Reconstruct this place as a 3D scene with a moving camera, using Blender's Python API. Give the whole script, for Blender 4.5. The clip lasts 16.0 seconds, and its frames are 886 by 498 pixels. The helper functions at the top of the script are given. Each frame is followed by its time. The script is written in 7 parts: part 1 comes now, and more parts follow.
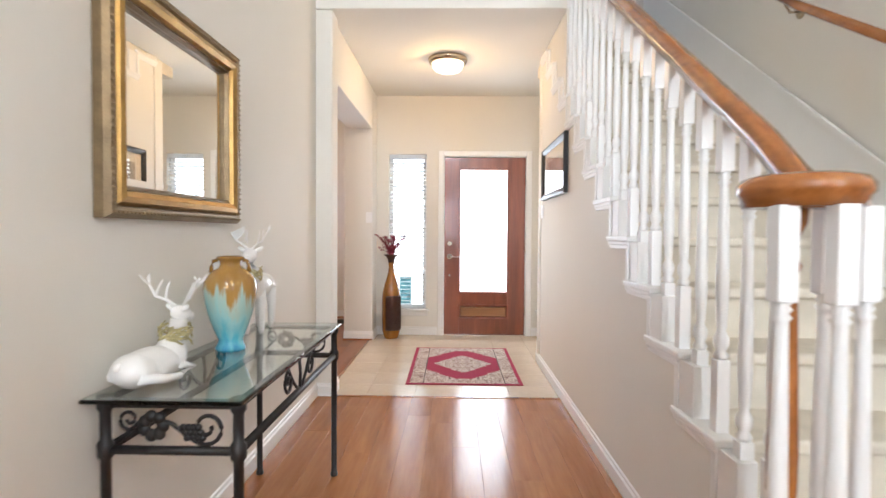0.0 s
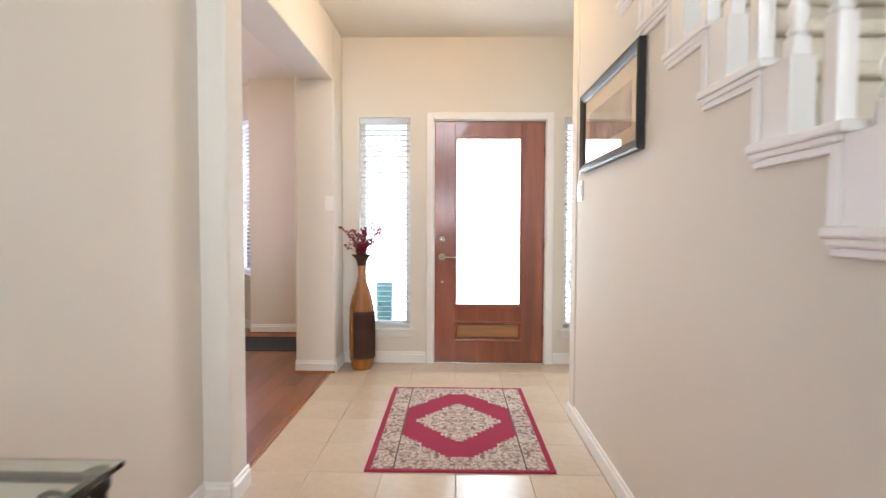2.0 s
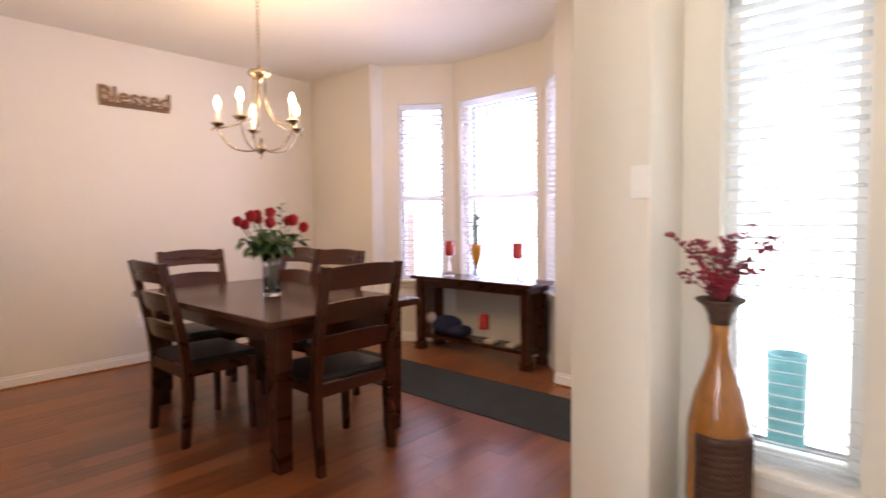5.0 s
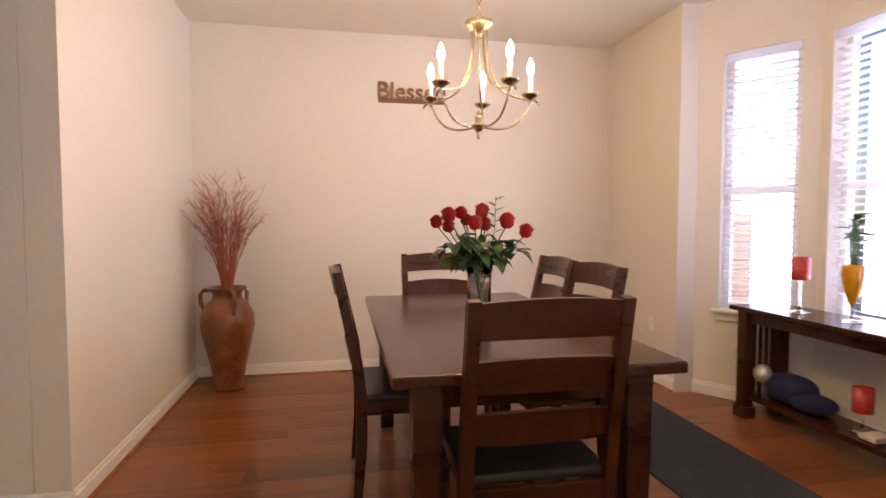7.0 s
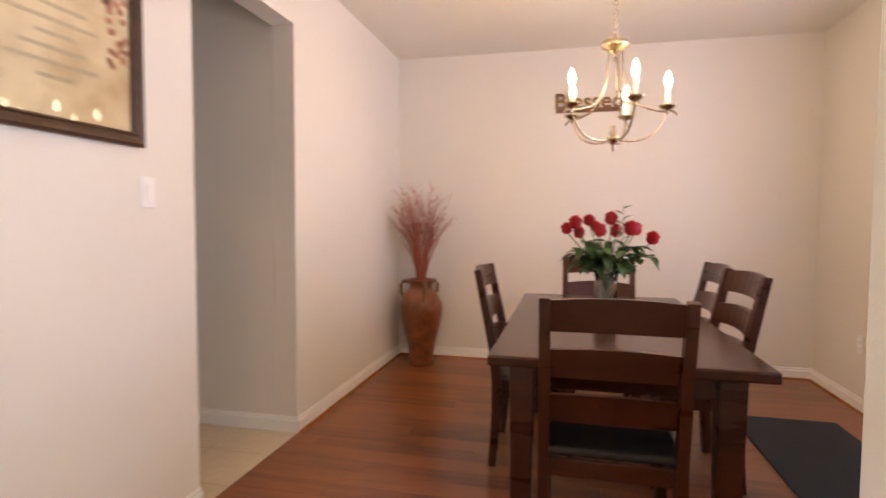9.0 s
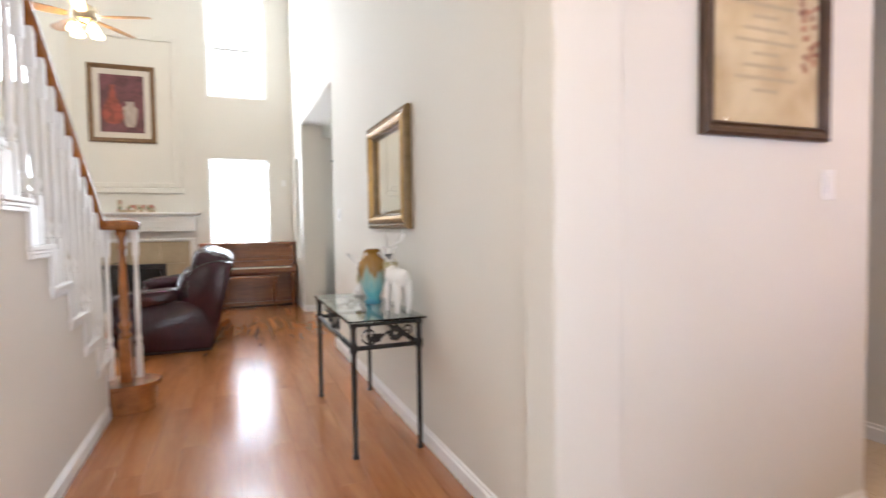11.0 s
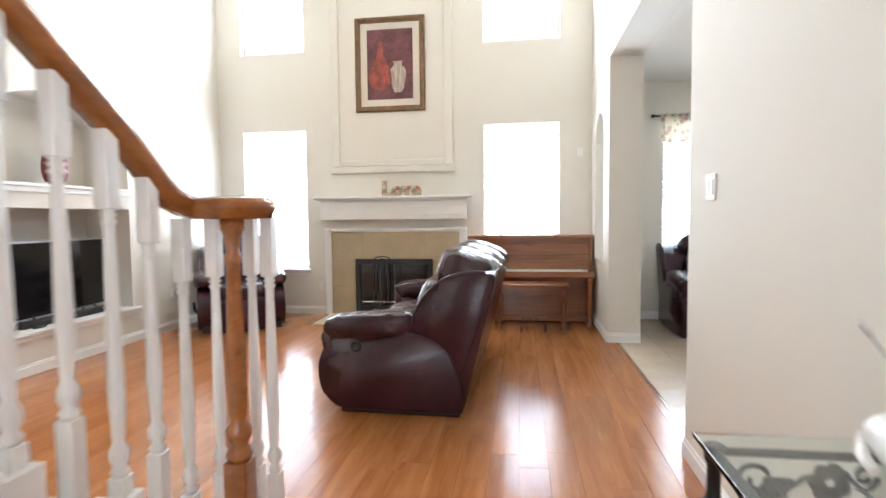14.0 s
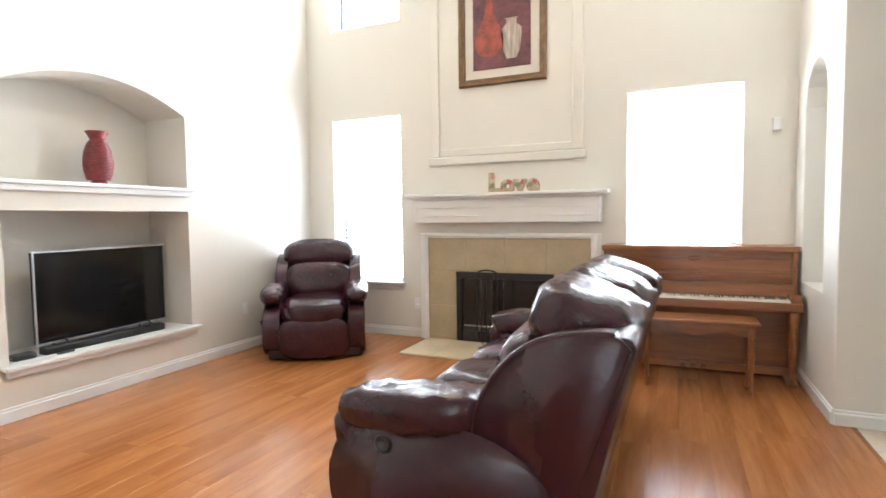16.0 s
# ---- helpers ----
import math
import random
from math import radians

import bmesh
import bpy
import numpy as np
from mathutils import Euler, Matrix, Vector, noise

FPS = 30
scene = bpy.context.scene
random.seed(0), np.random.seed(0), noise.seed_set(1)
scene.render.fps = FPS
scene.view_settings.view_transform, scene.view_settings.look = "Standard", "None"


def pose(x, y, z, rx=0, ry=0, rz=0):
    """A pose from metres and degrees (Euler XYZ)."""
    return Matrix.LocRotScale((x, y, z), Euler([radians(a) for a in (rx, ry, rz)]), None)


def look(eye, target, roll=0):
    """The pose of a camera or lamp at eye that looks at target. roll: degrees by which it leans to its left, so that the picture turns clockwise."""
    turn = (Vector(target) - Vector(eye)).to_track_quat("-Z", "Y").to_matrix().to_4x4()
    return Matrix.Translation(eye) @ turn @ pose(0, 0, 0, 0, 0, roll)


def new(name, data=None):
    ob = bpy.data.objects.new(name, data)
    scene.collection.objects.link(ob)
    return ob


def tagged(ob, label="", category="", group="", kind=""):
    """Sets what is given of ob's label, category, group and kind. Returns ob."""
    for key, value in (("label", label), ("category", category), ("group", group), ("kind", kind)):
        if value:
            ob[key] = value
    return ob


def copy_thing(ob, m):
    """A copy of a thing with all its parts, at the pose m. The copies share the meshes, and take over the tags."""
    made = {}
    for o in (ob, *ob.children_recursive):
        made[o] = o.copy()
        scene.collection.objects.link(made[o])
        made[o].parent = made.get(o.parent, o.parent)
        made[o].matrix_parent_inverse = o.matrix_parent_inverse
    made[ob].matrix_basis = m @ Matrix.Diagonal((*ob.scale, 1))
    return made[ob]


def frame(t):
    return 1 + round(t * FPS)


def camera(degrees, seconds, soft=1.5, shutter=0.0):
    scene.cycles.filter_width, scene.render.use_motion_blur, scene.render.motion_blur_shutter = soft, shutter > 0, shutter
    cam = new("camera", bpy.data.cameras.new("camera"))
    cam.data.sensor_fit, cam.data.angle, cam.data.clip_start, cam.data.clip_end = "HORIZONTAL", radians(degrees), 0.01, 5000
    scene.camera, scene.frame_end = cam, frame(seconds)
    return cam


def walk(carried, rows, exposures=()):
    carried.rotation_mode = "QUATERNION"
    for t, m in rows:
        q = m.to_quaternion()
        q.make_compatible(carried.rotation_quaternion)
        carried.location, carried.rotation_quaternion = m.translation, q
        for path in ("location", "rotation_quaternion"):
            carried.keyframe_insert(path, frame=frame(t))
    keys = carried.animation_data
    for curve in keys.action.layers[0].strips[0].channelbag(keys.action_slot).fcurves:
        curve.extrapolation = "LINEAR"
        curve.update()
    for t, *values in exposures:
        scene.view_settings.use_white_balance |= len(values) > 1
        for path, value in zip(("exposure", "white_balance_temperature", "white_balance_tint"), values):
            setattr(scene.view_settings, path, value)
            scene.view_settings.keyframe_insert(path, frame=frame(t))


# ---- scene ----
cam = camera(79.7, 16.0, shutter=0.5)
PATH = [
    (0, (1.002, 0.56, 1.167), (0.959, 2.559, 1.11), 0.4),
    (0.5, (0.998, 0.917, 1.155), (0.951, 2.915, 1.086), 0.4),
    (1, (1.015, 1.307, 1.181), (0.966, 3.305, 1.104), 0.3),
    (1.5, (1.025, 1.727, 1.182), (0.977, 3.725, 1.101), 0.3),
    (2, (1.059, 2.171, 1.157), (1.013, 4.169, 1.075), 0.2),
    (2.5, (1.039, 2.595, 1.118), (1.0, 4.593, 1.048), 0.2),
    (3, (1.006, 3.027, 1.135), (0.924, 5.024, 1.062), 0.0),
    (3.5, (0.99, 3.436, 1.129), (0.654, 5.406, 1.055), -0.2),
    (4, (0.956, 3.788, 1.123), (0.312, 5.68, 1.047), -0.1),
    (4.5, (0.893, 4.14, 1.152), (-0.055, 5.899, 1.064), -0.3),
    (5, (0.809, 4.473, 1.214), (-0.53, 5.955, 1.106), -0.7),
    (5.2, (0.831, 4.607, 1.224), (-0.658, 5.936, 1.109), -0.5),
    (7.3, (0.074, 5.685, 1.217), (-1.908, 5.934, 1.119), 0.0),
    (7.5, (0.044, 5.768, 1.218), (-1.947, 5.928, 1.118), 0.0),
    (8, (0.104, 5.92, 1.213), (-1.893, 5.916, 1.113), 0.1),
    (8.5, (0.289, 5.959, 1.206), (-1.704, 5.826, 1.114), 0.2),
    (9, (0.548, 5.973, 1.252), (-1.396, 5.518, 1.149), 0.3),
    (9.5, (0.752, 6.074, 1.258), (-1.077, 5.271, 1.154), 0.2),
    (10, (0.868, 6.156, 1.237), (-0.616, 4.818, 1.157), -0.2),
    (10.2, (0.928, 6.102, 1.203), (-0.399, 4.608, 1.137), -0.4),
    (12.3, (1.041, 4.952, 1.244), (1.0, 2.955, 1.13), -0.8),
    (12.5, (1.0, 4.74, 1.232), (1.034, 2.744, 1.119), -0.5),
    (13, (0.961, 4.221, 1.23), (1.065, 2.227, 1.116), -0.5),
    (13.5, (0.883, 3.654, 1.216), (1.068, 1.666, 1.102), -0.5),
    (14, (0.841, 3.139, 1.222), (1.133, 1.164, 1.102), -0.6),
    (14.5, (0.788, 2.642, 1.203), (1.166, 0.682, 1.088), -0.6),
    (15, (0.77, 2.208, 1.205), (1.314, 0.288, 1.088), -0.7),
    (15.5, (0.853, 1.851, 1.22), (1.528, -0.028, 1.099), -0.7),
    (16, (0.893, 1.652, 1.25), (1.692, -0.177, 1.133), -0.7),
]
walk(cam, [(t, look(eye, target, roll)) for t, eye, target, roll in PATH],
     [(0, -0.26, 6100, 9), (2, -0.33, 6150, 9), (3.5, -0.32, 6250, 10), (5, -0.18, 6400, 10), (7.5, -0.19, 6750, 10), (8, -0.20, 6750, 10), (9, -0.20, 6500, 10), (10, -0.27, 6200, 10), (12.5, -0.14, 5900, 8), (14, -0.07, 5950, 8), (16, 0.03, 6080, 8)])

# ---- world, daylight at the windows, lamps ----
world = bpy.data.worlds.new("sky")
scene.world = world
world.use_nodes = True
wn = world.node_tree
sky = wn.nodes.new("ShaderNodeTexSky")
sky.sky_type = "NISHITA"
sky.sun_disc = False
sky.sun_elevation = radians(48)
sky.sun_rotation = radians(200)
wn.links.new(sky.outputs[0], wn.nodes["Background"].inputs[0])
wn.nodes["Background"].inputs[1].default_value = 0.12

DAY = (0.90, 0.948, 1.0)
LILAC = (0.76, 0.71, 1.0)
WARM = (1.0, 0.68, 0.35)


def window_light(name, x, y, z, w, h, facing, watts, colour):
    """Skylight in a window's opening; facing: degrees of the way it shines, from +y, to the left."""
    d = bpy.data.lights.new(name, "AREA")
    d.shape, d.size, d.size_y, d.energy, d.color = "RECTANGLE", w, h, watts, colour
    o = new(name, d)
    o.matrix_world = pose(x, y, z, 90, 0, facing)
    return o


window_light("daylight_living_a", 3.955, -3.62, 1.45, 0.9, 1.8, 0, 126, DAY)
window_light("daylight_living_b", 0.84, -3.62, 1.45, 0.95, 1.8, 0, 126, DAY)
window_light("daylight_living_c", 3.955, -3.62, 4.1, 0.9, 1.7, 0, 150, DAY)
window_light("daylight_living_d", 0.84, -3.62, 4.1, 0.95, 1.7, 0, 150, DAY)
window_light("daylight_breakfast", -1.2, -3.62, 1.5, 0.9, 1.7, 0, 140, DAY)
window_light("daylight_door", 1.34, 6.85, 1.2, 0.6, 1.5, 180, 26, DAY)
window_light("daylight_side_a", 0.46, 7.25, 1.2, 0.9, 2.0, 180, 34, DAY)
window_light("daylight_side_b", 2.19, 7.25, 1.2, 0.9, 2.0, 180, 34, DAY)
window_light("daylight_bay_a", -2.12, 8.78, 1.5, 0.95, 1.7, 180, 54, LILAC)
window_light("daylight_bay_b", -3.25, 8.78, 1.5, 0.8, 1.9, 217, 46, LILAC)
window_light("daylight_bay_c", -1.18, 8.42, 1.5, 0.5, 1.7, 143, 26, LILAC)

# Added lamp that tints the dining corner lilac, behind an unseen window
window_light("daylight_porch_side", 0.0, 7.275, 1.5, 0.6, 1.7, 90, 7, (0.62, 0.52, 1.0))


def bulb_light(name, x, y, z, watts, radius, colour=WARM):
    d = bpy.data.lights.new(name, "POINT")
    d.energy, d.shadow_soft_size, d.color = watts, radius, colour
    o = new(name, d)
    o.location = (x, y, z)
    return o


bulb_light("foyer_lamp_light", 0.93, 5.37, 2.645, 25, 0.05, (1.0, 0.61, 0.26))
for k in range(5):
    a = radians(17 + 72 * k)
    bulb_light("chandelier_light", -2.245 + 0.25 * math.cos(a), 6.187 + 0.25 * math.sin(a), 1.945, 11, 0.014, (1.0, 0.65, 0.31))
bulb_light("fan_light", 2.38, -1.0, 3.38, 25, 0.05)

# ---- materials ----


def nodes_of(m):
    m.use_nodes = True
    t = m.node_tree
    return t, t.nodes["Principled BSDF"]


def paint(name, colour, rough=0.5, metal=0.0, var=0.06, scale=3.0, fine=60.0, bump=0.05, coat=0.0, axis=(1, 1, 1), random_tint=0.0):
    """A surface with a broad and a fine variation, and a fine relief."""
    m = bpy.data.materials.new(name)
    t, b = nodes_of(m)
    co = t.nodes.new("ShaderNodeTexCoord")
    mp = t.nodes.new("ShaderNodeMapping")
    mp.inputs["Scale"].default_value = axis
    t.links.new(co.outputs["Object"], mp.inputs["Vector"])
    n1 = t.nodes.new("ShaderNodeTexNoise")
    n1.inputs["Scale"].default_value, n1.inputs["Detail"].default_value = scale, 3
    n2 = t.nodes.new("ShaderNodeTexNoise")
    n2.inputs["Scale"].default_value, n2.inputs["Detail"].default_value = fine, 4
    for n in (n1, n2):
        t.links.new(mp.outputs[0], n.inputs["Vector"])
    add = t.nodes.new("ShaderNodeMath")
    add.operation = "MULTIPLY_ADD"
    add.inputs[1].default_value = 0.5
    t.links.new(n2.outputs["Fac"], add.inputs[0])
    t.links.new(n1.outputs["Fac"], add.inputs[2])
    fac = add.outputs[0]
    if random_tint:
        inf = t.nodes.new("ShaderNodeObjectInfo")
        more = t.nodes.new("ShaderNodeMath")
        more.operation = "MULTIPLY_ADD"
        more.inputs[1].default_value = random_tint
        t.links.new(inf.outputs["Random"], more.inputs[0])
        t.links.new(fac, more.inputs[2])
        fac = more.outputs[0]
    lo = [max(0.0, c * (1 - 2.2 * var)) for c in colour]
    hi = [min(1.0, c * (1 + 2.2 * var)) for c in colour]
    r = t.nodes.new("ShaderNodeValToRGB")
    e = r.color_ramp.elements
    e[0].position, e[1].position = 0.35, 1.15 if random_tint < 0.01 else 1.0
    e[0].color, e[1].color = (*lo, 1), (*hi, 1)
    t.links.new(fac, r.inputs[0])
    t.links.new(r.outputs[0], b.inputs["Base Color"])
    b.inputs["Roughness"].default_value, b.inputs["Metallic"].default_value = rough, metal
    b.inputs["Coat Weight"].default_value = coat
    b.inputs["Coat Roughness"].default_value = 0.12
    if bump:
        bp = t.nodes.new("ShaderNodeBump")
        bp.inputs["Strength"].default_value, bp.inputs["Distance"].default_value = bump, 0.01
        t.links.new(n2.outputs["Fac"], bp.inputs["Height"])
        t.links.new(bp.outputs[0], b.inputs["Normal"])
    return m


def wood(name, dark, light, along="y", rough=0.3, coat=0.0, tint=0.0, grain=14.0, relief=0.025):
    """Wood with its grain along one axis; tint: how much one piece differs from another."""
    m = bpy.data.materials.new(name)
    t, b = nodes_of(m)
    co = t.nodes.new("ShaderNodeTexCoord")
    mp = t.nodes.new("ShaderNodeMapping")
    s = {"x": (0.09, 1, 1), "y": (1, 0.09, 1), "z": (1, 1, 0.09)}[along]
    mp.inputs["Scale"].default_value = s
    t.links.new(co.outputs["Object"], mp.inputs["Vector"])
    inf = t.nodes.new("ShaderNodeObjectInfo")
    shift = t.nodes.new("ShaderNodeVectorMath")
    shift.operation = "MULTIPLY_ADD"
    shift.inputs[1].default_value = (7.3, 11.1, 5.7)
    t.links.new(inf.outputs["Random"], shift.inputs[0])
    t.links.new(mp.outputs[0], shift.inputs[2])
    n1 = t.nodes.new("ShaderNodeTexNoise")
    n1.inputs["Scale"].default_value, n1.inputs["Detail"].default_value, n1.inputs["Distortion"].default_value = grain, 6, 0.6
    n2 = t.nodes.new("ShaderNodeTexNoise")
    n2.inputs["Scale"].default_value, n2.inputs["Detail"].default_value = grain * 7, 3
    for n in (n1, n2):
        t.links.new(shift.outputs[0], n.inputs["Vector"])
    mix = t.nodes.new("ShaderNodeMath")
    mix.operation = "MULTIPLY_ADD"
    mix.inputs[1].default_value = 0.35
    t.links.new(n2.outputs["Fac"], mix.inputs[0])
    t.links.new(n1.outputs["Fac"], mix.inputs[2])
    more = t.nodes.new("ShaderNodeMath")
    more.operation = "MULTIPLY_ADD"
    more.inputs[1].default_value = tint
    t.links.new(inf.outputs["Random"], more.inputs[0])
    t.links.new(mix.outputs[0], more.inputs[2])
    r = t.nodes.new("ShaderNodeValToRGB")
    e = r.color_ramp.elements
    e[0].position, e[1].position = 0.42, 1.0 + 0.35 * tint
    e[0].color, e[1].color = (*dark, 1), (*light, 1)
    t.links.new(more.outputs[0], r.inputs[0])
    t.links.new(r.outputs[0], b.inputs["Base Color"])
    rr = t.nodes.new("ShaderNodeMath")
    rr.operation = "MULTIPLY_ADD"
    rr.inputs[1].default_value, rr.inputs[2].default_value = 0.06, rough - 0.03
    t.links.new(n1.outputs["Fac"], rr.inputs[0])
    t.links.new(rr.outputs[0], b.inputs["Roughness"])
    b.inputs["Coat Weight"].default_value = coat
    b.inputs["Coat Roughness"].default_value = 0.1
    bp = t.nodes.new("ShaderNodeBump")
    bp.inputs["Strength"].default_value, bp.inputs["Distance"].default_value = relief, 0.003
    t.links.new(n2.outputs["Fac"], bp.inputs["Height"])
    t.links.new(bp.outputs[0], b.inputs["Normal"])
    return m


def glow(name, colour, strength):
    m = bpy.data.materials.new(name)
    t, b = nodes_of(m)
    b.inputs["Base Color"].default_value = (*colour, 1)
    b.inputs["Emission Color"].default_value = (*colour, 1)
    b.inputs["Emission Strength"].default_value = strength
    return m


def glassy(name, colour=(1, 1, 1), rough=0.0, ior=1.45):
    m = bpy.data.materials.new(name)
    t, b = nodes_of(m)
    b.inputs["Base Color"].default_value = (*colour, 1)
    b.inputs["Roughness"].default_value, b.inputs["IOR"].default_value = rough, ior
    b.inputs["Transmission Weight"].default_value = 1.0
    return m


WALL = paint("wall_paint", (0.745, 0.713, 0.648), 0.75, var=0.012, scale=0.9, fine=190, bump=0.10)
CEIL = paint("ceiling_paint", (0.80, 0.77, 0.70), 0.85, var=0.012, scale=1.2, fine=140, bump=0.16)
TRIM = paint("white_trim", (0.83, 0.82, 0.80), 0.35, var=0.012, scale=3, fine=80, bump=0.02)
FLOORWOOD = wood("laminate_floor", (0.265, 0.088, 0.025), (0.48, 0.195, 0.064), "y", 0.18, 0.0, 0.06, 9, 0.0)
DINEWOOD = wood("dining_floor", (0.085, 0.023, 0.0075), (0.27, 0.088, 0.028), "y", 0.30, 0.15, 0.36, 9, 0.0)
GAP = paint("floor_joint", (0.07, 0.026, 0.010), 0.8, var=0.05)
TILE = paint("beige_tile", (0.58, 0.480, 0.370), 0.22, var=0.045, scale=3.5, fine=28, bump=0.03, random_tint=0.10)
GROUT = paint("grout", (0.40, 0.32, 0.23), 0.9, var=0.05)
CARPET = paint("stair_carpet", (0.66, 0.60, 0.50), 0.95, var=0.06, scale=9, fine=320, bump=0.5)
DOORWOOD = wood("mahogany_door", (0.145, 0.032, 0.012), (0.335, 0.092, 0.036), "z", 0.30, 0.4, 0.05, 10)
PANELWOOD = wood("door_panel_wood", (0.26, 0.115, 0.04), (0.46, 0.22, 0.085), "x", 0.35, 0.3, 0.05, 10)
OAK = wood("stained_oak_rail", (0.18, 0.052, 0.012), (0.42, 0.155, 0.036), "y", 0.22, 0.5, 0.05, 12)
DARKWOOD = wood("dark_cherry", (0.025, 0.0058, 0.0020), (0.064, 0.0155, 0.0052), "y", 0.28, 0.2, 0.05, 12)
DARKWOOD_X = wood("dark_cherry_long", (0.028, 0.0068, 0.0024), (0.068, 0.0175, 0.0062), "x", 0.24, 0.1, 0.05, 10)
for dull in (DARKWOOD, DARKWOOD_X):
    dull.node_tree.nodes["Principled BSDF"].inputs["Specular IOR Level"].default_value = 0.28
PIANOWOOD = wood("walnut_piano", (0.155, 0.050, 0.015), (0.35, 0.130, 0.040), "x", 0.32, 0.3, 0.05, 9)
IRON = paint("black_iron", (0.022, 0.021, 0.021), 0.42, 0.35, var=0.12, scale=20, fine=160, bump=0.12)
STEEL = paint("satin_nickel", (0.66, 0.63, 0.58), 0.25, 1.0, var=0.03, bump=0.0)
BRASS = paint("antique_brass", (0.52, 0.44, 0.32), 0.26, 1.0, var=0.07, bump=0.0)
GOLD = paint("gilt_frame", (0.36, 0.215, 0.066), 0.32, 0.75, var=0.16, scale=14, fine=150, bump=0.18)
BRONZE = paint("bronze_frame", (0.19, 0.13, 0.065), 0.36, 0.5, var=0.14, scale=20, fine=170, bump=0.2)
LEATHER = paint("burgundy_leather", (0.031, 0.0066, 0.0130), 0.27, var=0.10, scale=7, fine=17, bump=0.16)
CREASED = paint("creased_leather", (0.031, 0.0066, 0.0130), 0.25, var=0.10, scale=7, fine=13, bump=0.42)
for crease in CREASED.node_tree.nodes:
    if crease.type == "TEX_NOISE":
        crease.inputs["Distortion"].default_value = 1.4
# darker, rougher leather for the sofa and recliner bases
LEATHER_D = paint("dark_leather_base", (0.020, 0.006, 0.007), 0.45, var=0.1, scale=7, fine=120, bump=0.1)
BLACK = paint("black_plastic", (0.012, 0.012, 0.013), 0.35, var=0.05, bump=0.0)
SCREEN = paint("tv_screen", (0.008, 0.008, 0.009), 0.12, var=0.02, bump=0.0)
SILVER = paint("silver_plastic", (0.5, 0.5, 0.52), 0.35, 0.7, var=0.03, bump=0.0)
PORCELAIN = paint("white_porcelain", (0.82, 0.80, 0.77), 0.28, var=0.02, bump=0.02, coat=0.4)
SLAT = paint("blind_slat", (0.84, 0.83, 0.80), 0.5, var=0.01, bump=0.0)


def let_light_through(m, share, colour):
    """Thin stuff that daylight shines through."""
    t = m.node_tree
    tr = t.nodes.new("ShaderNodeBsdfTranslucent")
    tr.inputs["Color"].default_value = (*colour, 1)
    mx = t.nodes.new("ShaderNodeMixShader")
    mx.inputs[0].default_value = share
    t.links.new(t.nodes["Principled BSDF"].outputs[0], mx.inputs[1])
    t.links.new(tr.outputs[0], mx.inputs[2])
    t.links.new(mx.outputs[0], t.nodes["Material Output"].inputs["Surface"])


let_light_through(SLAT, 0.75, (0.86, 0.88, 0.90))
MAT_GREY = paint("slate_mat", (0.022, 0.027, 0.033), 0.9, var=0.08, scale=6, fine=240, bump=0.3)
GLASS = glassy("clear_glass")
TABLEGLASS = glassy("table_glass", (0.83, 0.93, 0.90))
MIRROR = bpy.data.materials.new("mirror")
_t, _b = nodes_of(MIRROR)
_b.inputs["Base Color"].default_value = (0.90, 0.91, 0.89, 1)
_b.inputs["Metallic"].default_value, _b.inputs["Roughness"].default_value = 1.0, 0.01
BULB = glow("lit_bulb", (1.0, 0.80, 0.50), 26.0)
DIFFUSER = glow("lit_diffuser", (1.0, 0.86, 0.66), 3.2)

# ---- mesh helpers ----


def box(bm, x0, x1, y0, y1, z0, z1, bevel=0.0, seg=2, m=None):
    g = bmesh.ops.create_cube(bm, size=1.0)
    vs = g["verts"]
    for v in vs:
        v.co = Vector((x0 + (v.co.x + 0.5) * (x1 - x0), y0 + (v.co.y + 0.5) * (y1 - y0), z0 + (v.co.z + 0.5) * (z1 - z0)))
    if bevel:
        es = list({e for v in vs for e in v.link_edges})
        r = bmesh.ops.bevel(bm, geom=es, offset=bevel, segments=seg, profile=0.5, affect="EDGES")
        vs = list({v for f in r["faces"] for v in f.verts} | {v for v in vs if v.is_valid})
    if m is not None:
        bmesh.ops.transform(bm, matrix=m, verts=vs)
    return vs


def lathe(bm, profile, x=0.0, y=0.0, z=0.0, seg=20, m=None):
    """Turned body from rows of (radius, height)."""
    rings = []
    for r, h in profile:
        rings.append([bm.verts.new((x + r * math.cos(2 * math.pi * k / seg), y + r * math.sin(2 * math.pi * k / seg), z + h)) for k in range(seg)])
    for a, b in zip(rings, rings[1:]):
        for k in range(seg):
            f = bm.faces.new((a[k], a[(k + 1) % seg], b[(k + 1) % seg], b[k]))
            f.smooth = True
    bm.faces.new(list(reversed(rings[0])))
    bm.faces.new(rings[-1])
    vs = [v for r in rings for v in r]
    if m is not None:
        bmesh.ops.transform(bm, matrix=m, verts=vs)
    return vs


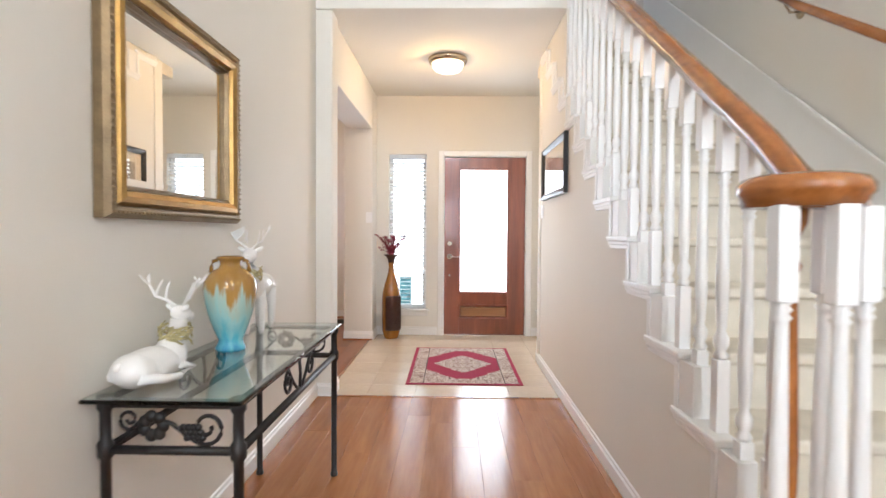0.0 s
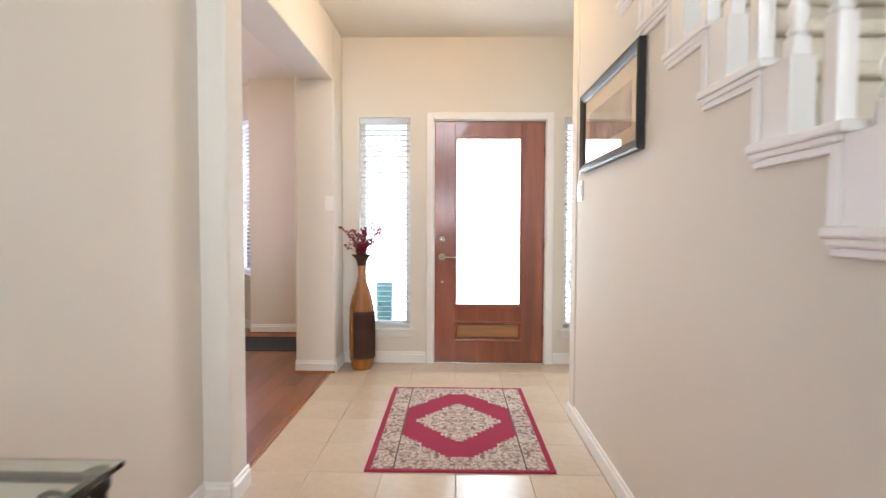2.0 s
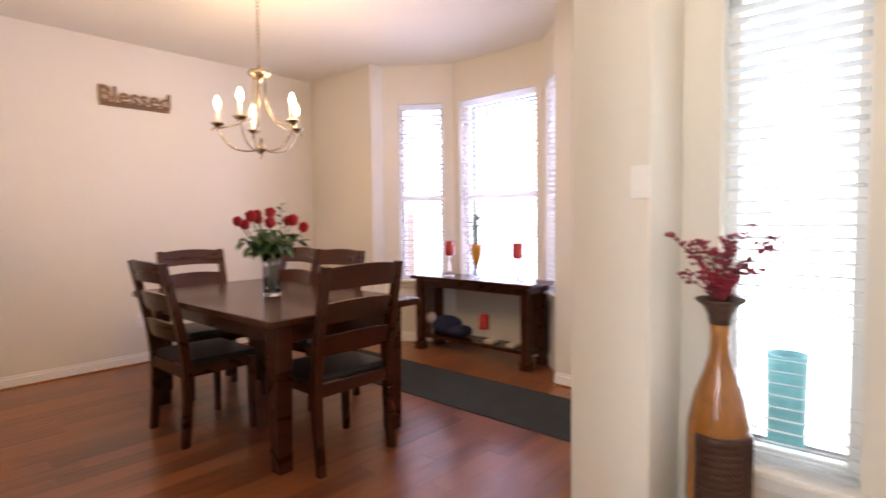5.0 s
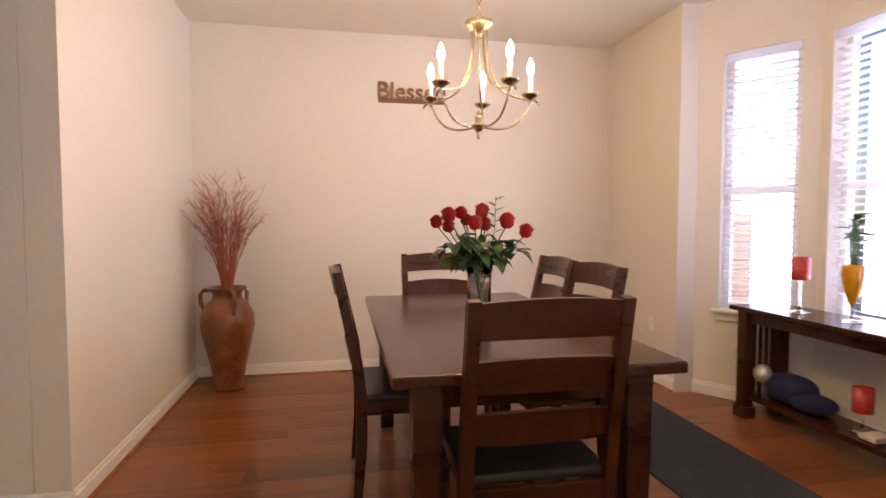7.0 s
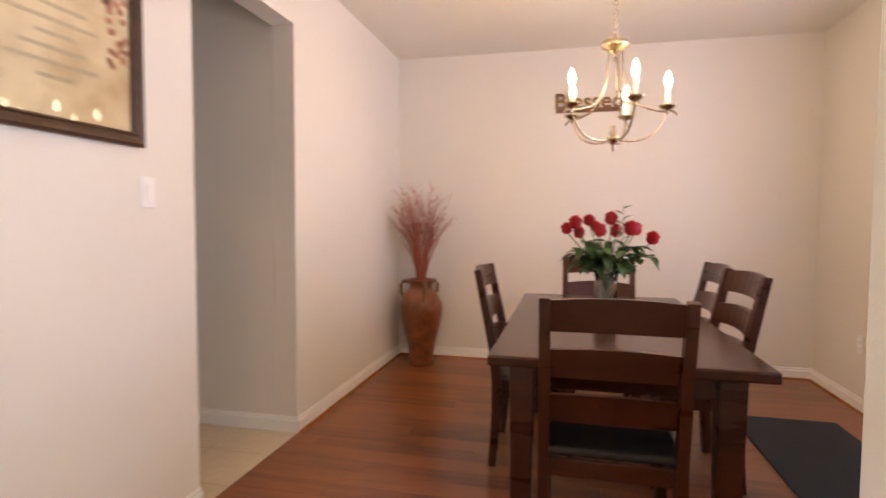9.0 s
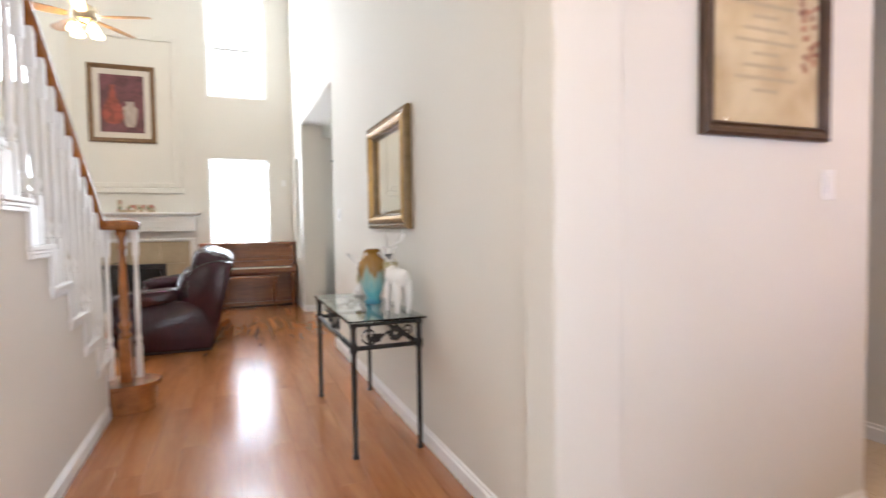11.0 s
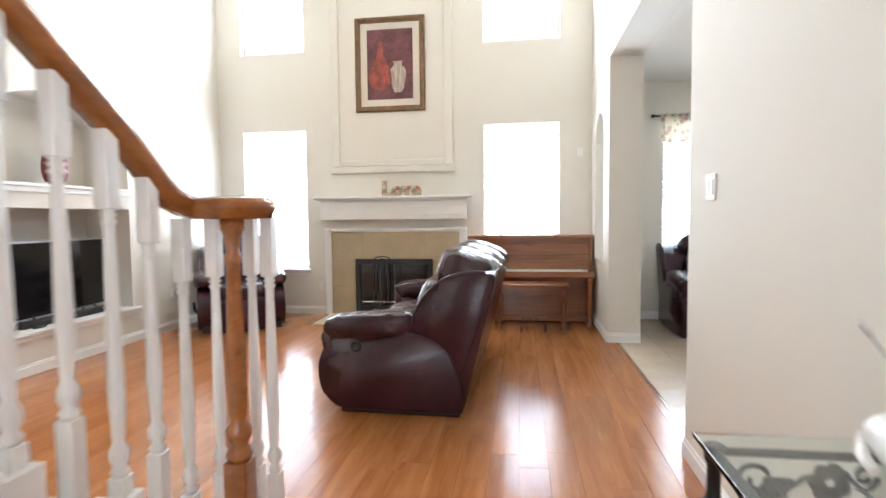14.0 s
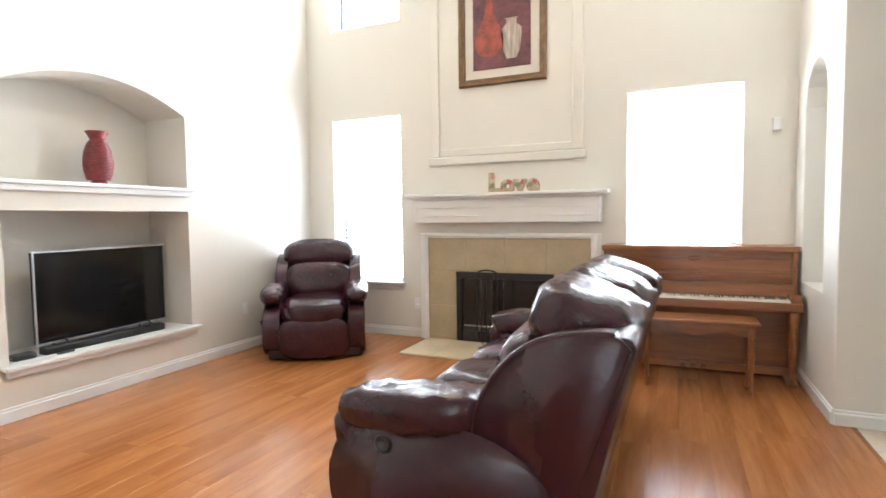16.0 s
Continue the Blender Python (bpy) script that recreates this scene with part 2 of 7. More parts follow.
def tube(bm, pts, r, seg=8, r_end=None):
    """A round bar along points."""
    pts = [Vector(p) for p in pts]
    rings, n = [], len(pts)
    up = Vector((0, 0, 1))
    for i, p in enumerate(pts):
        d = (pts[min(i + 1, n - 1)] - pts[max(i - 1, 0)]).normalized()
        a = d.cross(up if abs(d.z) < 0.95 else Vector((1, 0, 0))).normalized()
        b = d.cross(a)
        q = r if r_end is None else r + (r_end - r) * i / (n - 1)
        rings.append([bm.verts.new(p + q * (math.cos(2 * math.pi * k / seg) * a + math.sin(2 * math.pi * k / seg) * b)) for k in range(seg)])
    for a, b in zip(rings, rings[1:]):
        for k in range(seg):
            f = bm.faces.new((a[k], a[(k + 1) % seg], b[(k + 1) % seg], b[k]))
            f.smooth = True
    bm.faces.new(rings[0])
    bm.faces.new(list(reversed(rings[-1])))


def sweep(bm, pts, section, closed=False):
    """A section of (side, up) pairs along points; side is to the left of the way, level."""
    pts = [Vector(p) for p in pts]
    n, rings = len(pts), []
    for i, p in enumerate(pts):
        a, b = (pts[(i - 1) % n], pts[(i + 1) % n]) if closed else (pts[max(i - 1, 0)], pts[min(i + 1, n - 1)])
        d = (b - a).normalized()
        side = Vector((-d.y, d.x, 0)).normalized()
        upw = d.cross(side) * -1 if d.cross(side).z < 0 else d.cross(side)
        rings.append([bm.verts.new(p + s * side + u * upw) for s, u in section])
    k = len(section)
    for a, b in zip(rings, rings[1:] + (rings[:1] if closed else [])):
        for j in range(k):
            bm.faces.new((a[j], a[(j + 1) % k], b[(j + 1) % k], b[j]))
    if not closed:
        bm.faces.new(rings[0])
        bm.faces.new(list(reversed(rings[-1])))


def blob(bm, c, r, rot=(0, 0, 0), u=14, v=10, power=1.0):
    """A rounded cushion-like body; power under 1 makes it boxier."""
    g = bmesh.ops.create_uvsphere(bm, u_segments=u, v_segments=v, radius=1.0)
    e = Euler([radians(a) for a in rot]).to_matrix()
    for w in g["verts"]:
        q = Vector([math.copysign(abs(t) ** power, t) for t in w.co])
        w.co = Vector(c) + e @ Vector((q.x * r[0], q.y * r[1], q.z * r[2]))
        for f in w.link_faces:
            f.smooth = True
    return g["verts"]


def prism(bm, outline, y0, y1, bevel=0.0, swap=False):
    """An outline of (a, z) pairs, drawn out along y; with swap, a is y and it is drawn out along x."""
    at = (lambda a, z, d: (d, a, z)) if swap else (lambda a, z, d: (a, d, z))
    lo = [bm.verts.new(at(a, z, y0)) for a, z in outline]
    hi = [bm.verts.new(at(a, z, y1)) for a, z in outline]
    n = len(outline)
    fs = [bm.faces.new(lo), bm.faces.new(list(reversed(hi)))]
    fs += [bm.faces.new((lo[i], hi[i], hi[(i + 1) % n], lo[(i + 1) % n])) for i in range(n)]
    if bevel:
        es = list({e for f in fs[:2] for e in f.edges})
        bmesh.ops.bevel(bm, geom=es, offset=bevel, segments=2, profile=0.5, affect="EDGES")


def slab(bm, outline, z0, z1, bevel=0.0):
    """An outline of (x, y) pairs with a height."""
    lo = [bm.verts.new((x, y, z0)) for x, y in outline]
    hi = [bm.verts.new((x, y, z1)) for x, y in outline]
    n = len(outline)
    top = bm.faces.new(hi)
    bot = bm.faces.new(list(reversed(lo)))
    for i in range(n):
        bm.faces.new((lo[i], lo[(i + 1) % n], hi[(i + 1) % n], hi[i]))
    if bevel:
        es = list(set(top.edges) | set(bot.edges))
        bmesh.ops.bevel(bm, geom=es, offset=bevel, segments=2, profile=0.5, affect="EDGES")


def rounded(pts, n=4, closed=False):
    """Points of a smooth line through the given ones."""
    out, last = [], len(pts) - 1
    for i in range(last + 1 if closed else last):
        q = [pts[(i + d) % len(pts)] if closed else pts[min(max(i + d, 0), last)] for d in (-1, 0, 1, 2)]
        for k in range(n):
            t = k / n
            out.append(tuple(0.5 * (2 * b + (c - a) * t + (2 * a - 5 * b + 4 * c - d) * t * t + (3 * b - a - 3 * c + d) * t ** 3) for a, b, c, d in zip(*q)))
    return out if closed else out + [tuple(pts[-1])]


def frame_moulding(bm, w, h, prof):
    """A mitred picture frame in the x-z plane about its centre; prof: (inward, towards the viewer at -y)."""
    rings = []
    for sx, sz in ((-1, -1), (1, -1), (1, 1), (-1, 1)):
        rings.append([bm.verts.new((sx * (w / 2 - a), -d, sz * (h / 2 - a))) for a, d in prof])
    n = len(prof)
    for i in range(4):
        a, b = rings[i], rings[(i + 1) % 4]
        for j in range(n):
            bm.faces.new((a[j], b[j], b[(j + 1) % n], a[(j + 1) % n]))


def mesh_of(bm, name, material):
    bmesh.ops.recalc_face_normals(bm, faces=bm.faces)
    me = bpy.data.meshes.new(name)
    bm.to_mesh(me)
    bm.free()
    me.materials.append(material)
    return me


def part(name, bm, material, parent, label=""):
    o = new(name, mesh_of(bm, name, material))
    o.parent = parent
    if label:
        o["label"] = label
    return o


def solid(name, bm, material, label, category, group="", kind=""):
    """A thing of one mesh."""
    return tagged(new(name, mesh_of(bm, name, material)), label, category, group, kind)


def thing(name, label, category, m=None, group="", kind=""):
    o = new(name)
    o.empty_display_size = 0.1
    if m is not None:
        o.matrix_world = m
    return tagged(o, label, category, group, kind)


def shared(name, me, parent, x, y, z, rz=0.0, rx=0.0):
    o = new(name, me)
    o.parent = parent
    o.location, o.rotation_euler = (x, y, z), (radians(rx), 0, radians(rz))
    return o


# ---- walls ----


def wall(name, p0, p1, thick, z0, z1, holes=(), material=None, label="painted wall"):
    """A wall with its room face from p0 to p1, its thickness to the right of that way, and openings (u0, u1, z0, z1)."""
    d = Vector((p1[0] - p0[0], p1[1] - p0[1], 0))
    length = d.length
    d.normalize()
    out = Vector((d.y, -d.x, 0))
    us = sorted({0.0, length, *[min(max(h[i], 0), length) for h in holes for i in (0, 1)]})
    zs = sorted({z0, z1, *[min(max(h[i], z0), z1) for h in holes for i in (2, 3)]})
    full = {}
    for i in range(len(us) - 1):
        for j in range(len(zs) - 1):
            a, b = (us[i] + us[i + 1]) / 2, (zs[j] + zs[j + 1]) / 2
            full[i, j] = not any(h[0] < a < h[1] and h[2] < b < h[3] for h in holes)
    bm = bmesh.new()
    cache = {}

    def vert(i, j, k):
        if (i, j, k) not in cache:
            q = Vector((p0[0], p0[1], 0)) + d * us[i] + out * thick * k
            cache[i, j, k] = bm.verts.new((q.x, q.y, zs[j]))
        return cache[i, j, k]

    for (i, j), on in full.items():
        if not on:
            continue
        for k in (0, 1):
            bm.faces.new([vert(i, j, k), vert(i + 1, j, k), vert(i + 1, j + 1, k), vert(i, j + 1, k)])
        for (di, dj), (a, b) in {(-1, 0): ((0, 0), (0, 1)), (1, 0): ((1, 0), (1, 1)), (0, -1): ((0, 0), (1, 0)), (0, 1): ((0, 1), (1, 1))}.items():
            if not full.get((i + di, j + dj), False):
                bm.faces.new([vert(i + a[0], j + a[1], 0), vert(i + b[0], j + b[1], 0), vert(i + b[0], j + b[1], 1), vert(i + a[0], j + a[1], 1)])
    return solid(name, bm, material or WALL, label, "wall", kind="structure")


H1, H2 = 2.737, 5.4
YB, YF = -3.315, 6.65
# living room and stairwell, two storeys high
wall("wall_living_south", (-0.16, YB), (4.90, YB), 0.16, 0, H2, [(0.55, 1.447, 0.573, 2.33), (3.69, 4.54, 0.573, 2.33), (0.55, 1.447, 3.29, 4.95), (3.69, 4.54, 3.29, 4.95)], label="tall cream painted wall with four windows")
wall("wall_living_east", (4.70, YB), (4.70, 1.80), 0.16, 0, H2, [(1.675, 3.055, 0.33, 1.33), (1.675, 3.055, 1.50, 2.33)], label="tall cream painted wall with a media niche")
wall("wall_living_north", (4.86, 1.80), (2.78, 1.80), 0.14, 0, H2, label="cream painted wall beside the stairs")
wall("wall_stair_east", (2.76, 1.80), (2.76, 6.0), 0.14, 0, H2, label="cream painted stairwell wall")
wall("wall_stair_north", (2.90, 5.86), (1.60, 5.86), 0.14, 2.80, H2, label="cream painted stairwell wall")
# hall side wall, breakfast openings
wall("wall_hall_west", (0.02, 4.31), (0.02, 0.36), 0.14, 0, H2, label="beige painted hall wall")
wall("wall_living_west", (0.02, 0.36), (0.02, -2.08), 0.30, 2.70, H2, label="cream painted wall above a wide opening")
wall("wall_living_pier", (0.02, -2.08), (0.02, YB), 0.30, 0, H2, [(0.34, 0.96, 0.74, 2.32)], label="cream painted pier with an arched pass-through")
# wall over the foyer's mouth and pillar
bm = bmesh.new()
box(bm, -0.12, 0.135, 4.31, 4.485, 0, H1, 0.014)
solid("wall_pillar", bm, WALL, "beige painted pillar with rounded corners", "wall", kind="structure")
wall("wall_over_foyer", (1.772, 4.31), (-0.12, 4.31), 0.14, H1 + 0.002, H2, label="beige painted wall above the foyer mouth")
# foyer
wall("wall_front", (-0.21, YF), (2.90, YF), -0.16, 0, H1, [(0.455, 0.89, 0.30, 2.075), (1.09, 2.03, 0.0, 2.055), (2.18, 2.61, 0.30, 2.075)], label="beige painted front wall with the entrance")
wall("wall_foyer_east", (2.74, 5.44), (2.74, YF), 0.14, 0, H1, label="beige painted foyer wall")
bm = bmesh.new()
box(bm, 1.765, 2.74, 5.302, 5.44, 0, H1, 0.012)
solid("wall_foyer_return", bm, WALL, "beige painted wall end", "wall", kind="structure")
bm = bmesh.new()
box(bm, -0.205, 0.108, 6.33, YF - 0.002, 0, H1, 0.014)
solid("wall_column", bm, WALL, "beige painted column beside the dining opening", "wall", kind="structure")
bm = bmesh.new()
box(bm, -0.16, 0.106, 4.487, 6.328, 2.30, H1, 0.010)
solid("wall_dining_header", bm, WALL, "beige painted header over the dining opening", "wall", kind="structure")
# dining room
XD = -4.20
wall("wall_dining_south", (-0.122, 4.44), (XD, 4.44), -0.14, 0, H1, [(1.278, 2.13, 0, 2.37)], label="pale painted wall with a doorway and a framed print")
wall("wall_dining_west", (XD, 4.30), (XD, 8.04), -0.14, 0, H1, label="pale painted dining room wall")
wall("wall_dining_north_a", (XD, 7.89), (-3.20, 7.89), -0.14, 0, H1, label="pale painted wall beside the bay")
wall("wall_dining_north_b", (-1.16, 7.86), (-0.205, 7.86), -0.14, 0, H1, label="pale painted wall beside the bay")
# The opening here is unseen, cut for the added lilac lamp
wall("wall_dining_east", (-0.205, 8.0), (-0.205, YF), -0.14, 0, H1, [(0.40, 1.05, 0.62, 2.36)], label="pale painted wall with an added, unseen side window")
wall("wall_bay_west", (-3.20, 8.032), (-2.62, 8.45), -0.14, 0, H1, [(0.16, 0.61, 0.62, 2.36)], label="pale painted bay wall with a window")
wall("wall_bay_north", (-2.62, 8.45), (-1.62, 8.45), -0.14, 0, H1, [(0.07, 0.93, 0.62, 2.36)], label="pale painted bay wall with a window")
wall("wall_bay_east", (-1.62, 8.45), (-1.16, 8.002), -0.14, 0, H1, [(0.10, 0.54, 0.62, 2.36)], label="pale painted bay wall with a window")
# passage beyond the dining doorway
wall("wall_passage_west", (-2.252, 4.298), (-2.252, 1.80), 0.14, 0, H1, label="grey-beige painted passage wall")
wall("wall_passage_east", (-1.40, 4.298), (-1.40, 1.80), -0.14, 0, H1, label="grey-beige painted passage wall")
wall("wall_passage_end", (-2.252, 1.80), (-1.40, 1.80), 0.14, 0, H1, label="grey-beige painted passage wall")
# breakfast room
wall("wall_breakfast_south", (-3.2, YB), (-0.162, YB), 0.16, 0, H1, [(1.55, 2.43, 0.60, 2.30)], label="cream painted wall with a window")
wall("wall_breakfast_west", (-3.2, 1.6), (-3.2, YB), 0.14, 0, H1, label="cream painted wall")
wall("wall_breakfast_north", (-0.12, 1.2), (-3.2, 1.2), 0.14, 0, H1, label="cream painted wall")


def arch_top(name, a0, a1, spring, apex, top, d0, d1, label, steps=16):
    """Fills the top of an opening above an arch that spans a0 to a1 along y; d0 to d1 is its depth along x."""
    bm = bmesh.new()
    mid, half = (a0 + a1) / 2, (a1 - a0) / 2
    line = []
    for k in range(steps + 1):
        a = a0 + (a1 - a0) * k / steps
        u = (a - mid) / half
        line.append((a, spring + (apex - spring) * math.sqrt(max(0.0, 1 - u * u)) if apex - spring > 0.9 * half else spring + (apex - spring) * (1 - u * u)))
    for (a, z), (b, w) in zip(line, line[1:]):
        vs = [bm.verts.new(p) for p in ((d0, a, z), (d0, b, w), (d0, b, top), (d0, a, top), (d1, a, z), (d1, b, w), (d1, b, top), (d1, a, top))]
        bm.faces.new(vs[:4])
        bm.faces.new(vs[4:])
        bm.faces.new((vs[0], vs[1], vs[5], vs[4]))
    bmesh.ops.remove_doubles(bm, verts=bm.verts, dist=1e-4)
    return solid(name, bm, WALL, label, "wall", kind="structure")


arch_top("wall_niche_arch", -1.64, -0.26, 2.125, 2.305, 2.33, 4.70, 5.18, "cream painted arch over the display niche")
arch_top("wall_pass_arch", -3.04, -2.42, 2.02, 2.30, 2.32, 0.02, -0.28, "cream painted arch over the pass-through")
bm = bmesh.new()
box(bm, 4.862, 5.2, -1.72, -0.18, 1.35, 1.52)
box(bm, 4.862, 5.2, -1.72, -0.18, 0.16, 0.328)
box(bm, 4.862, 5.2, -1.80, -1.642, 0.16, 2.45)
box(bm, 4.862, 5.2, -0.258, -0.10, 0.16, 2.45)
box(bm, 4.862, 5.2, -1.642, -0.258, 2.332, 2.45)
box(bm, 5.18, 5.26, -1.80, -0.10, 0.16, 2.45)
solid("wall_niche_lining", bm, WALL, "cream painted lining of the media niche", "wall", kind="structure")

# ceilings and floors under everything
for nm, x0, x1, y0, y1, z, lab in (("ceiling_living", -0.3, 4.9, -3.5, 5.9, H2, "white ceiling two storeys up"),
                                   ("ceiling_foyer", -0.15, 2.9, 4.30, 6.85, H1 + 0.001, "white foyer ceiling"),
                                   ("ceiling_dining", -4.4, -0.152, 4.30, 8.75, H1, "pale textured dining room ceiling"),
                                   ("ceiling_breakfast", -3.4, -0.16, -3.5, 4.296, H1, "pale textured ceiling")):
    bm = bmesh.new()
    if nm == "ceiling_foyer":
        box(bm, x0, 1.768, y0, y1, z, z + 0.06)
        box(bm, 1.768, x1, 5.31, y1, z, z + 0.06)
    elif nm == "ceiling_breakfast":
        box(bm, x0, x1, y0, 1.3, z, z + 0.1)
        box(bm, -2.4, -1.26, 1.3, y1, z, z + 0.1)
    else:
        box(bm, x0, x1, y0, y1, z, z + 0.1)
    solid(nm, bm, CEIL, lab, "ceiling", kind="structure")
for nm, x0, x1, y0, y1, mt, lab in (("floor_living", -0.075, 4.9, -3.5, 4.31, GAP, "glossy reddish laminate plank floor"),
                                    ("floor_dining", -4.4, 0.075, 4.44, 8.7, GAP, "red-brown wooden plank floor"),
                                    ("floor_foyer", 0.075, 2.9, 4.31, 6.85, GROUT, "beige ceramic tile floor"),
                                    ("floor_breakfast", -3.4, -0.075, -3.5, 4.44, GROUT, "beige ceramic tile floor")):
    bm = bmesh.new()
    box(bm, x0, x1, y0, y1, -0.06, -0.0025)
    solid(nm, bm, mt, lab, "floor", kind="structure")

# ---- baseboards ----


def baseboard(name, p0, p1, h=0.095, t=0.014, wood_strip=False):
    """A moulded white board along the room side (left of the way) of a wall face."""
    bm = bmesh.new()
    sec = [(0.002, 0.0), (t, 0.0), (t, h * 0.72), (t * 0.55, h * 0.80), (t * 0.55, h * 0.93), (0.002, h)]
    sweep(bm, [(p0[0], p0[1], 0.003), (p1[0], p1[1], 0.003)], sec)
    o = solid(name, bm, TRIM, "white moulded baseboard along the wall", "baseboard", kind="structure")
    if wood_strip:
        b2 = bmesh.new()
        sweep(b2, [(p0[0], p0[1], 0.0), (p1[0], p1[1], 0.0)], [(t, 0.0), (t + 0.016, 0.0), (t + 0.012, 0.014), (t, 0.016)])
        part("shoe_moulding", b2, OAK, o)
    return o


for q0, q1, strip in (((0.02, 4.31), (0.02, 0.36), 0), ((0.135, 4.31), (0.02, 4.31), 0), ((0.135, 4.485), (0.135, 4.31), 0), ((0.02, 0.36), (-0.12, 0.36), 0),
                      ((1.772, 1.85), (1.772, 5.44), 0), ((1.772, 5.44), (2.74, 5.44), 0),
                      ((0.81, YF), (0.108, YF), 0), ((2.74, YF), (1.885, YF), 0), ((0.108, YF), (0.108, 6.33), 0), ((0.108, 6.33), (-0.205, 6.33), 1),
                      ((-1.40, 4.44), (-0.122, 4.44), 1), ((XD, 4.44), (-2.252, 4.44), 1), ((XD, 7.89), (XD, 4.44), 1),
                      ((-0.205, 7.86), (-1.16, 7.86), 1), ((-0.205, 6.65), (-0.205, 7.86), 0), ((-1.16, 8.0), (-1.62, 8.45), 0), ((-1.62, 8.45), (-2.62, 8.45), 0), ((-2.62, 8.45), (-3.20, 8.03), 0), ((-3.20, 7.89), (XD, 7.89), 1),
                      ((-2.252, 4.44), (-2.252, 1.80), 0), ((-1.40, 1.80), (-1.40, 4.44), 0),
                      ((3.30, YB), (4.70, YB), 0), ((0.02, YB), (1.50, YB), 0), ((4.70, YB), (4.70, 1.80), 0), ((0.02, -2.08), (0.02, YB), 0), ((-0.28, -2.08), (0.02, -2.08), 0), ((-3.2, YB), (-0.28, YB), 0)):
    baseboard("baseboard", q0, q1, wood_strip=bool(strip))

# ---- windows with blinds ----


def window(name, m, w, z0, z1, slats=True, sill=True, meeting=True, label="white framed window with white blinds"):
    """A window in an opening; m takes its own x along the wall and y outward."""
    o = thing(name, label, "window", m, kind="structure")
    bm = bmesh.new()
    f = 0.045
    for a, b, c, d in ((0, f, z0, z1), (w - f, w, z0, z1), (f, w - f, z0, z0 + f), (f, w - f, z1 - f, z1)):
        box(bm, a, b, 0.085, 0.135, c, d, 0.006)
    if meeting:
        mid = z0 + 0.47 * (z1 - z0)
        box(bm, f, w - f, 0.088, 0.132, mid - 0.025, mid + 0.025, 0.005)
    part("window_frame", bm, TRIM, o)
    bm = bmesh.new()
    box(bm, f, w - f, 0.108, 0.112, z0 + f, z1 - f)
    g = part("pane", bm, GLASS, o)
    g.visible_shadow = False
    if sill:
        bm = bmesh.new()
        box(bm, -0.04, w + 0.04, -0.045, 0.084, z0 - 0.022, z0 + 0.002, 0.006)
        box(bm, -0.02, w + 0.02, -0.016, -0.002, z0 - 0.075, z0 - 0.022, 0.004)
        part("window_sill", bm, TRIM, o)
    if slats:
        bm = bmesh.new()
        box(bm, 0.006, w - 0.006, 0.008, 0.055, z1 - 0.055, z1 - 0.002, 0.006)
        part("valance", bm, SLAT, o)
        bm = bmesh.new()
        box(bm, 0.01, w - 0.01, -0.022, 0.022, -0.0012, 0.0012)
        me = mesh_of(bm, "slat", SLAT)
        z = z0 + 0.045
        while z < z1 - 0.07:
            shared("slat", me, o, 0, 0.036, z, rx=-14)
            z += 0.044
        bm = bmesh.new()
        box(bm, 0.008, w - 0.008, 0.014, 0.058, z0 + 0.008, z0 + 0.026, 0.004)
        part("bottom_rail", bm, SLAT, o)
        bm = bmesh.new()
        for a in (0.18 * w, 0.82 * w):
            tube(bm, [(a, 0.034, z0 + 0.02), (a, 0.034, z1 - 0.03)], 0.0014, 5)
        part("blind_cord", bm, SLAT, o)
    return o


for k, (x0, zz0, zz1) in enumerate(((0.39, 0.573, 2.33), (3.53, 0.573, 2.33), (0.39, 3.29, 4.95), (3.53, 3.29, 4.95))):
    w_ = 0.897 if x0 < 2 else 0.85
    window("window_%d" % (k + 1), pose(x0 + w_, YB, 0, 0, 0, 180), w_, zz0, zz1, slats=k < 2, sill=k < 2)
window("window_5", pose(-0.77, YB, 0, 0, 0, 180), 0.88, 0.60, 2.30, slats=True, label="white framed window with blinds and a flowered valance")
window("window_6", pose(0.245, YF, 0), 0.435, 0.30, 2.075, meeting=False, label="tall narrow sidelight window with white blinds")
window("window_7", pose(1.97, YF, 0), 0.43, 0.30, 2.075, meeting=False, label="tall narrow sidelight window with white blinds")
_a = math.degrees(math.atan2(8.45 - 8.032, 0.58))
_u = Vector((0.58, 0.418, 0)).normalized()
window("window_8", pose(-3.20 + 0.16 * _u.x, 8.032 + 0.16 * _u.y, 0, 0, 0, _a), 0.45, 0.62, 2.36)
window("window_9", pose(-2.55, 8.45, 0), 0.86, 0.62, 2.36)
_v = Vector((0.46, -0.448, 0)).normalized()
window("window_10", pose(-1.62 + 0.10 * _v.x, 8.45 + 0.10 * _v.y, 0, 0, 0, math.degrees(math.atan2(_v.y, _v.x))), 0.44, 0.62, 2.36)
# Unseen window, added only to frame the lilac lamp's opening
window("window_11", pose(-0.205, 7.60, 0, 0, 0, 270), 0.65, 0.62, 2.36)

# ---- front door ----
door = thing("door_1", "mahogany front door with one tall frosted glass pane", "door", pose(0.885, YF + 0.03, 0), kind="structure")
DW, DH = 0.925, 2.045
GX0, GX1, GZ0, GZ1 = 0.172, 0.732, 0.49, 1.912
bm = bmesh.new()
for a, b, c, d in ((0.0, GX0, 0.012, DH), (GX1, DW, 0.012, DH), (GX0, GX1, GZ1, DH), (GX0, GX1, 0.345, GZ0), (GX0, GX1, 0.012, 0.195)):
    box(bm, a, b, 0, 0.045, c, d, 0.003)
part("door_leaf", bm, DOORWOOD, door)
bm = bmesh.new()
box(bm, GX0, GX1, 0.012, 0.034, 0.195, 0.345)
box(bm, GX0 + 0.035, GX1 - 0.035, 0.002, 0.012, 0.222, 0.318, 0.008)
part("raised_panel", bm, PANELWOOD, door, "lighter raised wooden panel")
